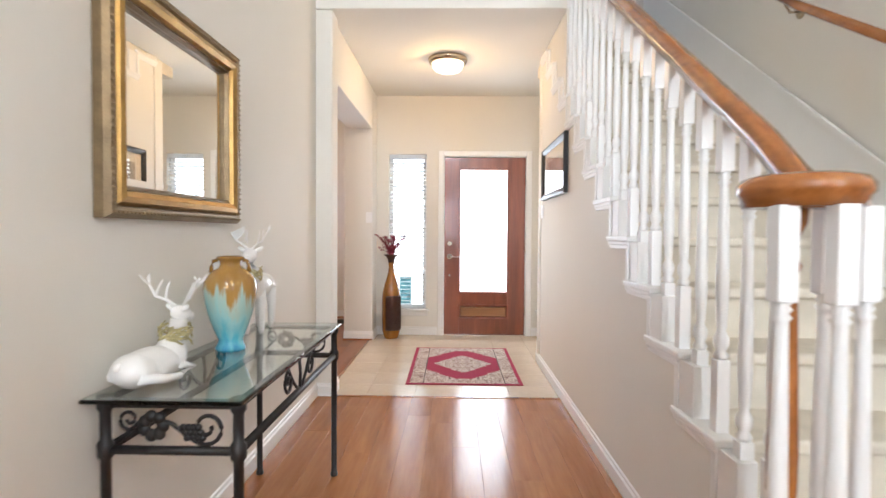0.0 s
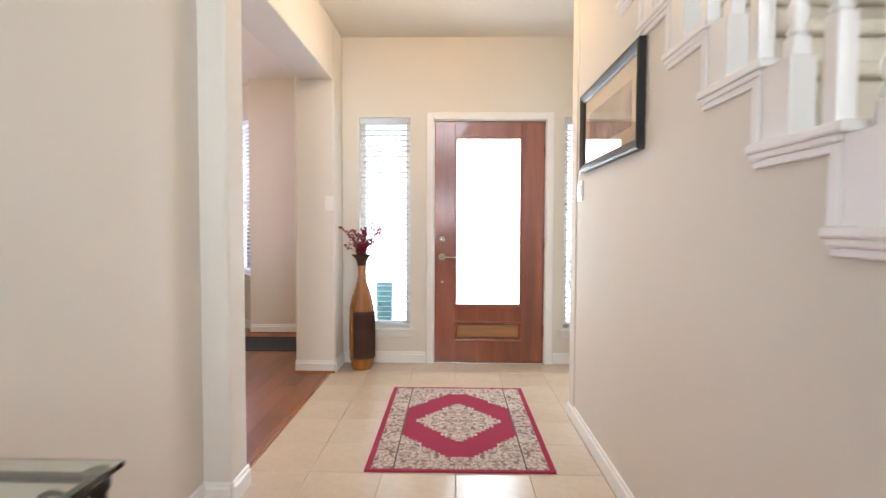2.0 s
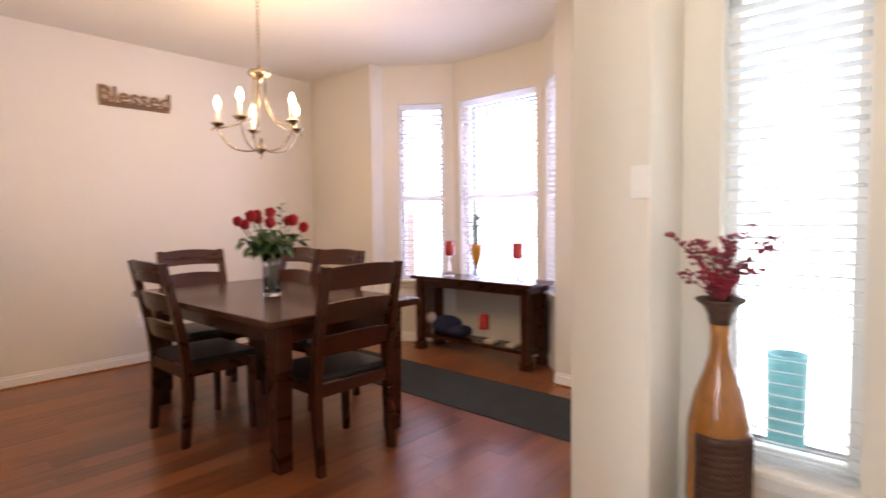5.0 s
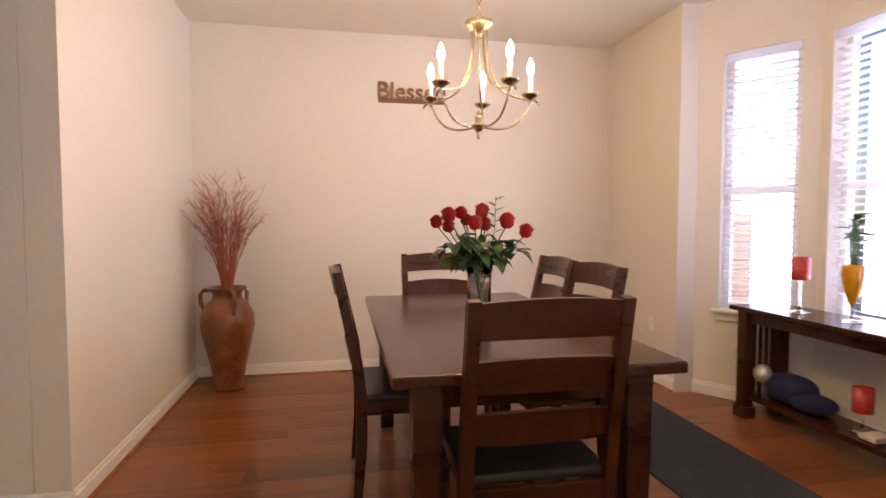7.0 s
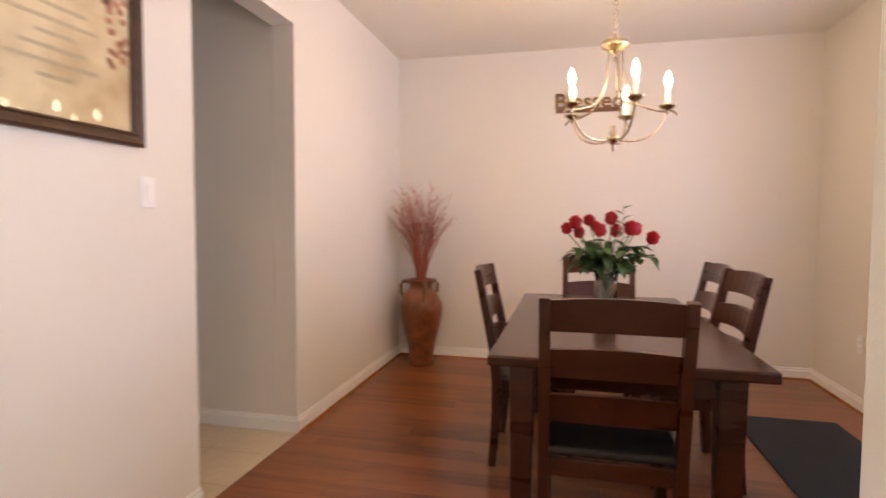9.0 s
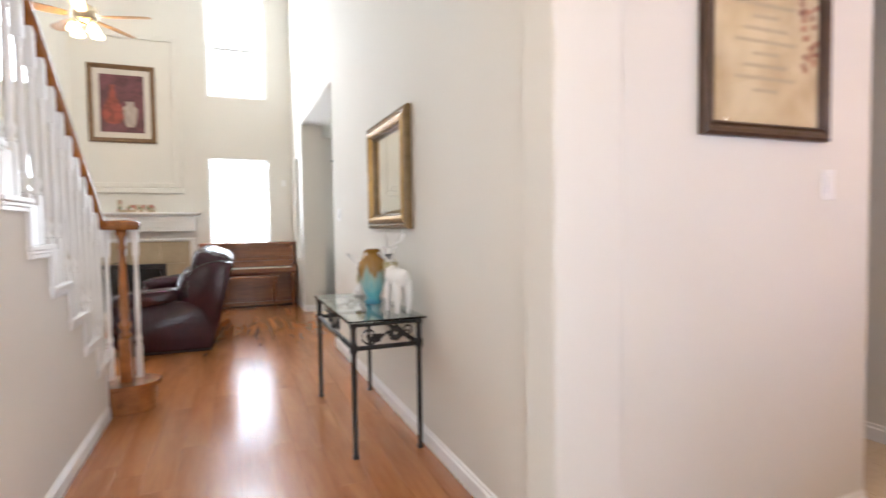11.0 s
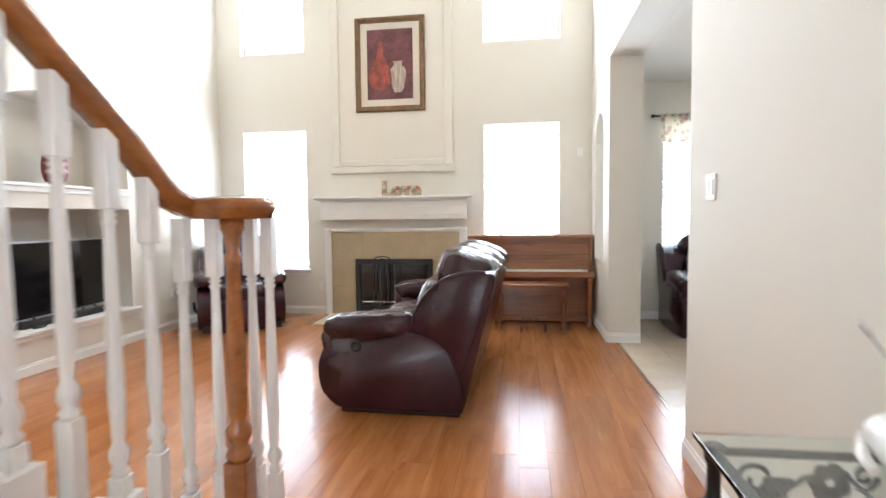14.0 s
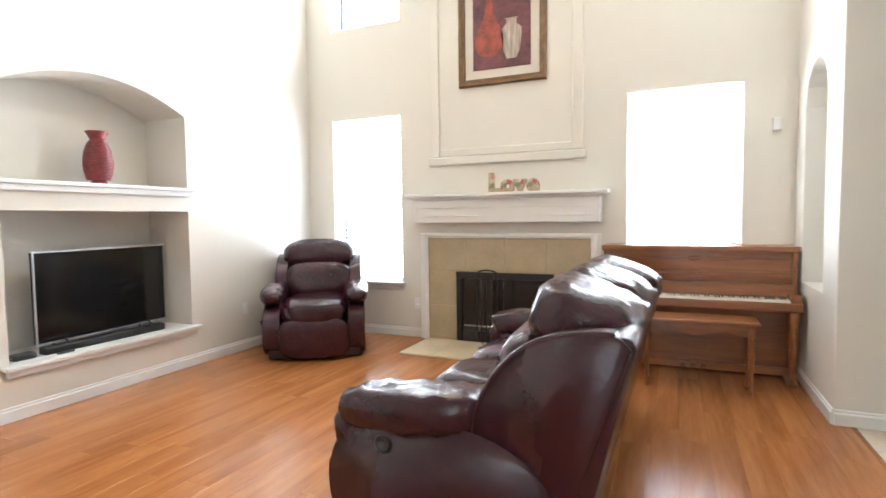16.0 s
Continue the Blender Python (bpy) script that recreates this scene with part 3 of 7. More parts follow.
bm = bmesh.new()
frame_moulding(bm, GX1 - GX0 + 0.02, 0.17, [(0.0, 0.0), (0.0, 0.007), (0.008, 0.011), (0.018, 0.008), (0.026, -0.006), (0.030, -0.010), (0.030, -0.012)])
part("panel_moulding", bm, DOORWOOD, door, "dark moulding around the panel").location = ((GX0 + GX1) / 2, 0, 0.27)
bm = bmesh.new()
for a, b, c, d in ((GX0 - 0.012, GX0 + 0.014, GZ0, GZ1), (GX1 - 0.014, GX1 + 0.012, GZ0, GZ1), (GX0, GX1, GZ1 - 0.014, GZ1 + 0.012), (GX0, GX1, GZ0 - 0.012, GZ0 + 0.014)):
    box(bm, a, b, -0.008, 0.0, c, d, 0.003)
part("glazing_bead", bm, DOORWOOD, door)
FROST = glassy("frosted_glass", (1, 1, 1), 0.35)
bm = bmesh.new()
box(bm, GX0, GX1, 0.018, 0.026, GZ0, GZ1)
g = part("pane", bm, FROST, door, "frosted glass pane")
g.visible_shadow = False
for hz in (0.28, 1.02, 1.78):
    bm = bmesh.new()
    tube(bm, [(DW + 0.004, -0.008, hz - 0.05), (DW + 0.004, -0.008, hz + 0.05)], 0.008, 8)
    part("hinge", bm, STEEL, door)
bm = bmesh.new()
rot = pose(0.062, 0, 0.905, 90, 0, 0)
lathe(bm, [(0.033, 0.0), (0.033, 0.006), (0.028, 0.012), (0.012, 0.014), (0.011, 0.05), (0.0, 0.052)], m=rot)
tube(bm, [(0.062, -0.046, 0.905), (0.10, -0.050, 0.905), (0.14, -0.046, 0.902), (0.178, -0.044, 0.906)], 0.008, 8, 0.005)
part("lever_handle", bm, STEEL, door, "satin nickel lever handle")
bm = bmesh.new()
lathe(bm, [(0.030, 0.0), (0.030, 0.008), (0.024, 0.016), (0.0, 0.017)], m=pose(0.062, 0, 1.055, 90, 0, 0))
box(bm, 0.058, 0.066, -0.034, -0.016, 1.035, 1.075, 0.002)
part("deadbolt", bm, STEEL, door)
bm = bmesh.new()
lathe(bm, [(0.012, 0.0), (0.012, 0.006), (0.0, 0.007)], m=pose(0.062, 0, 0.69, 90, 0, 0))
part("latch_button", bm, STEEL, door)
bm = bmesh.new()
for a, b, c, d in ((0.815, 0.875, 0.0, 2.115), (1.82, 1.88, 0.0, 2.115), (0.875, 1.82, 2.055, 2.115)):
    box(bm, a, b, YF - 0.018, YF - 0.001, c, d, 0.005)
for a, b, c, d in ((0.875, 0.883, 0.0, 2.055), (1.812, 1.82, 0.0, 2.055), (0.883, 1.812, 2.047, 2.055)):
    box(bm, a, b, YF - 0.001, YF + 0.12, c, d)
solid("trim_door_casing", bm, TRIM, "white door casing around the front door", "door casing", kind="structure")
bm = bmesh.new()
box(bm, 0.883, 1.812, YF - 0.02, YF + 0.14, 0.0, 0.011, 0.003)
solid("threshold", bm, STEEL, "metal threshold under the front door", "threshold", kind="structure")

# ---- stairs ----
RISE, RUN, SX, NS = 0.193, 0.268, 1.772, 15
SLOPE = 0.72


def nose(k):
    """The y of the riser under tread k (1 is the lowest)."""
    return 1.84 + RUN * (k - 2)


def tread_z(k):
    """The height of tread k."""
    return RISE * k


stair = thing("staircase", "carpeted staircase with white risers and balusters and a stained oak rail", "staircase", kind="structure")
for k in range(2, NS + 1):
    zt, zn = tread_z(k), tread_z(k + 1)
    bm = bmesh.new()
    box(bm, SX + 0.012, 2.755, nose(k), nose(k + 1) + 0.06, zt - 0.26, zt - 0.001)
    box(bm, SX + 0.03, 2.76, nose(k) - 0.028, nose(k) + 0.05, zt - 0.04, zt + 0.002, 0.014, 3)
    part("carpeted_step", bm, CARPET, stair)
    bm = bmesh.new()
    box(bm, SX - 0.022, SX + 0.05, nose(k) - 0.035, nose(k + 1) + 0.02, zt - 0.020, zt + 0.004, 0.006)
    box(bm, SX - 0.016, SX + 0.02, nose(k) - 0.020, nose(k + 1) + 0.012, zt - 0.036, zt - 0.018, 0.005)
    box(bm, SX - 0.010, SX + 0.02, nose(k) - 0.008, nose(k + 1) + 0.004, zt - 0.054, zt - 0.034, 0.004)
    part("tread_return", bm, TRIM, stair, "white moulded tread end")
    bm = bmesh.new()
    box(bm, SX - 0.008, SX + 0.05, nose(k + 1) - 0.125, nose(k + 1) + 0.006, zt + 0.003, zn - 0.020, 0.003)
    box(bm, SX - 0.014, SX - 0.007, nose(k + 1) - 0.022, nose(k + 1) + 0.012, zt - 0.04, zn - 0.036, 0.004)
    part("riser_return", bm, TRIM, stair, "white riser end board")
# wall under the flight
bm = bmesh.new()
pts = [(1.84, 0.0), (5.30, 0.0), (5.30, H1), (4.312, H1)]
k = 13
while nose(k) > 4.312:
    k -= 1
pts += [(4.312, tread_z(k) - 0.045)]
for j in range(k, 1, -1):
    pts += [(nose(j), tread_z(j) - 0.045), (nose(j), tread_z(j - 1) - 0.045)]
prism(bm, pts + [(1.84, tread_z(1) - 0.045)], SX, SX + 0.11, swap=True)
solid("wall_under_stairs", bm, WALL, "beige painted wall under the stair flight", "wall", kind="structure")


def bullnose(rx, ry):
    """The outline of the starting step, rounded about the newel."""
    arc = [(1.69 + rx * math.cos(a), 1.66 + ry * math.sin(a)) for a in [radians(90 + 180 * i / 22) for i in range(23)]]
    return arc + [(2.76, 1.66 - ry), (2.76, nose(2) - 0.002), (SX - 0.004, nose(2) - 0.002), (SX - 0.004, 1.66 + ry)]


bm = bmesh.new()
slab(bm, bullnose(0.178, 0.145), 0.0, tread_z(1) - 0.03)
part("starting_riser", bm, OAK, stair, "stained wooden curved riser")
bm = bmesh.new()
slab(bm, bullnose(0.208, 0.175), tread_z(1) - 0.03, tread_z(1), 0.008)
part("starting_tread", bm, OAK, stair, "stained wooden bull-nosed tread")
bm = bmesh.new()
box(bm, SX - 0.006, SX + 0.1, 1.842, 1.90, 0.0, tread_z(2) - 0.05, 0.004)
part("corner_post", bm, TRIM, stair)
# handrail with its volute
RX = 1.80
sec = [(-0.022, -0.032), (0.022, -0.032), (0.026, -0.012), (0.033, -0.004), (0.033, 0.012), (0.022, 0.026), (0.0, 0.032), (-0.022, 0.026), (-0.033, 0.012), (-0.033, -0.004), (-0.026, -0.012)]


def rail_z(y):
    return 1.335 + SLOPE * (y - 1.84)


path = [(RX, y, rail_z(y)) for y in (5.6, 4.6, 3.6, 2.6, 2.05, 1.95)]
path += [(RX, 1.885, 1.357), (RX, 1.84, 1.318), (RX - 0.002, 1.79, 1.283), (RX - 0.006, 1.74, 1.264), (RX - 0.010, 1.70, 1.258), (RX - 0.02, 1.66, 1.256)]
bm = bmesh.new()
sweep(bm, path, sec)
VX, VY, VZ = 1.702, 1.632, 1.256
arc = [(VX + (0.068 + 0.00010 * (360 - a)) * math.cos(radians(a + 40)), VY + (0.068 + 0.00010 * (360 - a)) * math.sin(radians(a + 40)), VZ) for a in range(0, 330, 8)]
sweep(bm, arc, sec)
rail_ = part("handrail", bm, OAK, stair, "stained oak handrail ending in a volute")
for p_ in rail_.data.polygons:
    p_.use_smooth = len(p_.vertices) == 4
bm = bmesh.new()
lathe(bm, [(0.0, -0.034), (0.070, -0.034), (0.080, -0.022), (0.084, 0.0), (0.080, 0.022), (0.066, 0.034), (0.0, 0.035)], VX, VY, VZ, 28)
part("volute_cap", bm, OAK, stair)
bm = bmesh.new()
z0, z1 = tread_z(1), VZ - 0.03
hh = z1 - z0
NX, NY = 1.690, 1.672
box(bm, NX - 0.036, NX + 0.036, NY - 0.036, NY + 0.036, z0, z0 + 0.30, 0.006)
lathe(bm, [(0.034, z0 + 0.30), (0.040, z0 + 0.315), (0.034, z0 + 0.335), (0.024, z0 + 0.345), (0.038, z0 + 0.375), (0.040, z0 + 0.395), (0.022, z0 + 0.42), (0.029, z0 + 0.44), (0.030, z0 + 0.52), (0.020, z1 - 0.14), (0.028, z1 - 0.12), (0.019, z1 - 0.10), (0.023, z1 - 0.06), (0.036, z1 - 0.03), (0.036, z1)], NX, NY, 0, 18)
part("newel_post", bm, OAK, stair, "turned stained oak newel post")


def baluster_mesh(h):
    bm = bmesh.new()
    box(bm, -0.020, 0.020, -0.020, 0.020, 0.0, 0.22, 0.003)
    top = min(0.19, 0.16 + 0.1 * (h - 0.8))
    a, b = 0.22, h - top
    lathe(bm, [(0.017, a), (0.022, a + 0.012), (0.014, a + 0.026), (0.0215, a + 0.045), (0.022, a + 0.062), (0.0125, a + 0.085), (0.0145, a + 0.10), (0.0190, a + 0.20), (0.0178, a + 0.28), (0.0128, b - 0.05), (0.0125, b - 0.038), (0.0185, b - 0.030), (0.0125, b - 0.022), (0.0185, b - 0.014), (0.0130, b - 0.007), (0.020, b)], seg=12)
    box(bm, -0.020, 0.020, -0.020, 0.020, b, h, 0.003)
    return mesh_of(bm, "baluster", TRIM)


for k in range(2, NS):
    for y in (nose(k) + 0.045, nose(k) + 0.045 + RUN / 2):
        shared("baluster", baluster_mesh(rail_z(y) - 0.03 - tread_z(k)), stair, RX, y, tread_z(k))
low = baluster_mesh(VZ - 0.03 - tread_z(1))
for bx, by in ((1.624, 1.578), (1.705, 1.537), (1.795, 1.60), (1.812, 1.735)):
    shared("baluster", low, stair, bx, by, tread_z(1))
# skirt and rail on the far wall
bm = bmesh.new()
sl = SLOPE
prism(bm, [(1.80, 0.20), (1.80, 0.43 + sl * 0.45), (5.6, 0.43 + sl * 4.25), (5.6, sl * 4.25)], 2.742, 2.758, swap=True)
prism(bm, [(1.80, 0.425 + sl * 0.45), (1.80, 0.455 + sl * 0.45), (5.6, 0.455 + sl * 4.25), (5.6, 0.425 + sl * 4.25)], 2.728, 2.742, swap=True)
part("skirt_board", bm, TRIM, stair, "white skirt board with a cap")
rail2 = thing("wall_handrail", "stained oak handrail on wall brackets beside the stairs", "handrail")
bm = bmesh.new()
tube(bm, [(2.66, 2.2, 1.635), (2.66, 3.2, 2.285), (2.66, 5.3, 3.80)], 0.022, 12)
part("rail", bm, OAK, rail2)
for by in (2.55, 3.33, 4.6):
    bm = bmesh.new()
    bz = 1.635 + 0.65 * (by - 2.2)
    lathe(bm, [(0.035, 0.0), (0.035, 0.008), (0.02, 0.014), (0.0, 0.015)], m=pose(2.758, by, bz - 0.06, 0, -90, 0))
    tube(bm, [(2.75, by, bz - 0.06), (2.70, by, bz - 0.065), (2.67, by, bz - 0.02)], 0.007, 8)
    part("bracket", bm, BRASS, rail2)

# ---- foyer and hall things ----


# gilt mirror over the console table
mirror = thing("wall_mirror", "rectangular wall mirror in a gilt and bronze beaded frame", "mirror", pose(0.022, 2.425, 1.566, 0, 0, 90) @ Matrix.Diagonal((1, 1.3, 1, 1)))
MW, MH = 0.888, 0.722
bm = bmesh.new()
frame_moulding(bm, MW, MH, [(0.0, 0.0), (0.0, 0.022), (0.012, 0.034), (0.03, 0.036), (0.036, 0.028), (0.036, 0.0)])
part("outer_frame", bm, BRONZE, mirror, "dark bronze beaded outer frame")
bm = bmesh.new()
frame_moulding(bm, MW - 0.072, MH - 0.072, [(0.0, 0.0), (0.0, 0.026), (0.01, 0.038), (0.026, 0.042), (0.042, 0.034), (0.048, 0.020), (0.048, 0.0)])
part("gilt_moulding", bm, GOLD, mirror)
bm = bmesh.new()
frame_moulding(bm, MW - 0.168, MH - 0.168, [(0.0, 0.0), (0.0, 0.022), (0.008, 0.024), (0.014, 0.012), (0.014, 0.0)])
part("inner_bead", bm, BRONZE, mirror)
bm = bmesh.new()
per = []
for i in range(44):
    per += [(-MW / 2 + 0.02 + (MW - 0.04) * i / 43, MH / 2 - 0.018), (-MW / 2 + 0.02 + (MW - 0.04) * i / 43, -MH / 2 + 0.018)]
for i in range(1, 32):
    per += [(MW / 2 - 0.018, -MH / 2 + 0.02 + (MH - 0.04) * i / 32), (-MW / 2 + 0.018, -MH / 2 + 0.02 + (MH - 0.04) * i / 32)]
for a, c in per:
    g = bmesh.ops.create_icosphere(bm, subdivisions=1, radius=0.0062)
    bmesh.ops.translate(bm, verts=g["verts"], vec=(a, -0.034, c))
part("beading", bm, BRONZE, mirror)
bm = bmesh.new()
gw, gh, bv = MW - 0.19, MH - 0.19, 0.024
o4 = [bm.verts.new((sx * gw / 2, -0.006, sz * gh / 2)) for sx, sz in ((-1, -1), (1, -1), (1, 1), (-1, 1))]
i4 = [bm.verts.new((sx * (gw / 2 - bv), -0.0085, sz * (gh / 2 - bv))) for sx, sz in ((-1, -1), (1, -1), (1, 1), (-1, 1))]
bm.faces.new(i4)
for i in range(4):
    bm.faces.new((o4[i], o4[(i + 1) % 4], i4[(i + 1) % 4], i4[i]))
part("mirror_glass", bm, MIRROR, mirror, "bevelled mirror glass")

# console table: iron frame, glass top
CX0, CX1, CY0, CY1, CZ = 0.035, 0.46, 1.895, 3.11, 0.732
con = thing("console_table", "black wrought-iron console table with a greenish glass top", "console table")
bm = bmesh.new()
box(bm, CX0, CX1, CY0, CY1, CZ - 0.012, CZ, 0.004)
part("glass_top", bm, TABLEGLASS, con, "greenish glass top")
LEGS = [(CX0 + 0.035, CY0 + 0.055), (CX1 - 0.03, CY0 + 0.055), (CX0 + 0.035, CY1 - 0.035), (CX1 - 0.03, CY1 - 0.035)]
for lx, ly in LEGS:
    bm = bmesh.new()
    lathe(bm, [(0.016, 0.0), (0.018, 0.012), (0.0135, 0.02), (0.0135, 0.555), (0.021, 0.565), (0.022, 0.60), (0.0145, 0.61), (0.0145, 0.685), (0.021, 0.695), (0.021, CZ - 0.013)], lx, ly, 0, 12)
    part("leg", bm, IRON, con)
for z, r in ((0.705, 0.010), (0.582, 0.013)):
    for a, b in ((0, 1), (2, 3), (0, 2), (1, 3)):
        bm = bmesh.new()
        tube(bm, [(*LEGS[a], z), (*LEGS[b], z)], r, 8)
        part("rail", bm, IRON, con)


def scroll(cx, cz, r, turns, start, flip=1):
    pts = []
    for i in range(22):
        t = i / 21
        a = radians(start + flip * 360 * turns * t)
        q = r * (1 - 0.78 * t)
        pts.append((cx + q * math.cos(a), cz + q * math.sin(a)))
    return pts


def ironwork(along_y, fixed, a0, a1):
    """Scrolls with a leaf and grapes between two rails."""
    bm = bmesh.new()
    at = (lambda a, z: (fixed, a, z)) if along_y else (lambda a, z: (a, fixed, z))
    mid, L = (a0 + a1) / 2, a1 - a0
    if along_y:
        for s in (-1, 1):
            tube(bm, [at(mid + s * (0.02 + 0.03 * i), 0.595 + 0.10 * (i / 4) ** 1.4) for i in range(5)], 0.006, 6)
            tube(bm, [at(*p) for p in scroll(mid + s * 0.135, 0.645, 0.045, 1.3, 90, -s)], 0.006, 6)
        tube(bm, [at(mid, 0.59), at(mid + 0.008, 0.64), at(mid - 0.006, 0.695)], 0.006, 6)
    else:
        tube(bm, [at(*p) for p in scroll(a1 - 0.075, 0.645, 0.048, 1.4, -120, 1)], 0.006, 6)
        tube(bm, [at(*p) for p in scroll(a0 + 0.055, 0.665, 0.03, 1.3, -60, -1)], 0.005, 6)
        tube(bm, [at(a0 + 0.02, 0.60), at(a0 + 0.10, 0.675), at(mid, 0.655), at(mid + 0.06, 0.61), at(a1 - 0.09, 0.60)], 0.006, 6)
        for q in range(7):
            an = radians(360 * q / 7)
            blob(bm, at(mid - 0.05 + 0.026 * math.cos(an), 0.648 + 0.026 * math.sin(an)), (0.018, 0.012, 0.018), u=8, v=6)
        for q in range(12):
            blob(bm, at(mid + 0.03 + 0.014 * (q % 4) + 0.006 * (q // 4), 0.645 - 0.014 * (q // 4)), (0.010, 0.010, 0.010), u=6, v=5)
    part("scrollwork", bm, IRON, con, "wrought scrollwork with leaves and grapes" if not along_y else "wrought scrollwork")


ironwork(False, LEGS[0][1], LEGS[0][0] + 0.01, LEGS[1][0] - 0.01)
ironwork(False, LEGS[2][1], LEGS[2][0] + 0.01, LEGS[3][0] - 0.01)
ironwork(True, LEGS[1][0], LEGS[1][1], LEGS[3][1])
ironwork(True, LEGS[0][0], LEGS[0][1], LEGS[2][1])

# glazed jar
JAR = bpy.data.materials.new("drip_glaze")
t, b = nodes_of(JAR)
co = t.nodes.new("ShaderNodeTexCoord")
sp = t.nodes.new("ShaderNodeSeparateXYZ")
t.links.new(co.outputs["Object"], sp.inputs[0])
mp = t.nodes.new("ShaderNodeMapping")
mp.inputs["Scale"].default_value = (34, 34, 3.0)
t.links.new(co.outputs["Object"], mp.inputs["Vector"])
nz = t.nodes.new("ShaderNodeTexNoise")
nz.inputs["Scale"].default_value, nz.inputs["Detail"].default_value = 1.0, 3
t.links.new(mp.outputs[0], nz.inputs["Vector"])
ad = t.nodes.new("ShaderNodeMath")
ad.operation = "MULTIPLY_ADD"
ad.inputs[1].default_value = 0.26
t.links.new(nz.outputs["Fac"], ad.inputs[0])
t.links.new(sp.outputs["Z"], ad.inputs[2])
r = t.nodes.new("ShaderNodeValToRGB")
e = r.color_ramp.elements
e[0].position, e[0].color = 0.10, (0.035, 0.24, 0.42, 1)
e[1].position, e[1].color = 0.46, (0.30, 0.15, 0.025, 1)
for p, c in ((0.17, (0.10, 0.42, 0.52)), (0.27, (0.30, 0.56, 0.56)), (0.335, (0.40, 0.50, 0.42)), (0.37, (0.36, 0.20, 0.05))):
    q = e.new(p)
    q.color = (*c, 1)
t.links.new(ad.outputs[0], r.inputs[0])
t.links.new(r.outputs[0], b.inputs["Base Color"])
b.inputs["Roughness"].default_value = 0.12
b.inputs["Coat Weight"].default_value = 0.6
jar = thing("ceramic_jar", "ceramic jar with amber glaze dripping over turquoise", "vase", pose(0.175, 2.50, CZ, 0, 0, 20) @ Matrix.Diagonal((0.92, 0.92, 0.92, 1)))
bm = bmesh.new()
lathe(bm, [(0.0, 0.0), (0.056, 0.0), (0.060, 0.012), (0.050, 0.03), (0.047, 0.045), (0.066, 0.09), (0.086, 0.15), (0.098, 0.205), (0.103, 0.25), (0.098, 0.285), (0.072, 0.318), (0.045, 0.332), (0.039, 0.345), (0.040, 0.358), (0.052, 0.366), (0.054, 0.374), (0.046, 0.378), (0.034, 0.36), (0.0, 0.35)], seg=32)
part("body", bm, JAR, jar)
for s in (-1, 1):
    bm = bmesh.new()
    tube(bm, [(s * 0.046, 0, 0.362), (s * 0.064, 0, 0.358), (s * 0.070, 0, 0.335), (s * 0.072, 0, 0.312)], 0.008, 8)
    part("handle", bm, JAR, jar)

# reindeer ornaments: plain white figures
REED = paint("gold_wreath", (0.42, 0.36, 0.18), 0.6, 0.2, var=0.3, scale=60, fine=200, bump=0.4)


def antlers(bm, x, y, z, s, lean=0.0):
    first = len(bm.verts)
    for k in (-1, 1):
        main = [(x + 0.010 * s, y + k * 0.014 * s, z), (x - 0.012 * s, y + k * 0.05 * s, z + 0.03 * s), (x - 0.03 * s, y + k * 0.085 * s, z + 0.045 * s), (x - 0.03 * s, y + k * 0.115 * s, z + 0.09 * s), (x - 0.02 * s, y + k * 0.125 * s, z + 0.125 * s)]
        tube(bm, main, 0.008 * s, 6, 0.004 * s)
        for i, (dx, dy, dz) in ((1, (0.03, 0.01, 0.07)), (2, (0.035, 0.0, 0.06)), (3, (0.03, 0.025, 0.045)), (3, (-0.03, 0.02, 0.04))):
            p = main[i]
            tube(bm, [p, (p[0] + dx * s * 0.5, p[1] + k * dy * s, p[2] + dz * s * 0.6), (p[0] + dx * s, p[1] + k * dy * s, p[2] + dz * s)], 0.006 * s, 6, 0.003 * s)
    bm.verts.ensure_lookup_table()
    for v in bm.verts[first:]:
        v.co.y = y + (v.co.y - y) * (1 - 0.45 * lean)
        v.co.x -= lean * 0.7 * max(0.0, v.co.z - z)


def lying_deer(m):
    bm = bmesh.new()
    blob(bm, (-0.02, 0, 0.075), (0.15, 0.085, 0.078), u=18, v=12)
    blob(bm, (-0.10, 0.0, 0.07), (0.085, 0.092, 0.072))
    blob(bm, (0.09, 0, 0.095), (0.075, 0.065, 0.085))
    tube(bm, [(0.10, 0, 0.12), (0.135, 0, 0.19), (0.14, 0, 0.25)], 0.05, 12, 0.034)
    blob(bm, (0.155, 0, 0.272), (0.052, 0.036, 0.036), (0, 18, 0))
    blob(bm, (0.20, 0, 0.255), (0.032, 0.022, 0.020), (0, 20, 0))
    for k in (-1, 1):
        blob(bm, (0.135, k * 0.042, 0.30), (0.012, 0.026, 0.012), (k * 30, 0, 0), 8, 6)
        tube(bm, [(-0.14, k * 0.07, 0.05), (-0.04, k * 0.10, 0.03), (0.05, k * 0.095, 0.022)], 0.024, 8, 0.014)
        tube(bm, [(0.09, k * 0.055, 0.06), (0.17, k * 0.05, 0.03), (0.10, k * 0.052, 0.014)], 0.02, 8, 0.012)
    blob(bm, (-0.18, 0, 0.10), (0.022, 0.018, 0.014), (0, -40, 0), 8, 6)
    antlers(bm, 0.14, 0, 0.30, 1.12)
    o = solid("reindeer_figurine", bm, PORCELAIN, "white ceramic reindeer lying down, with antlers", "figurine", group="reindeer ornaments")
    o.matrix_world = m
    return o


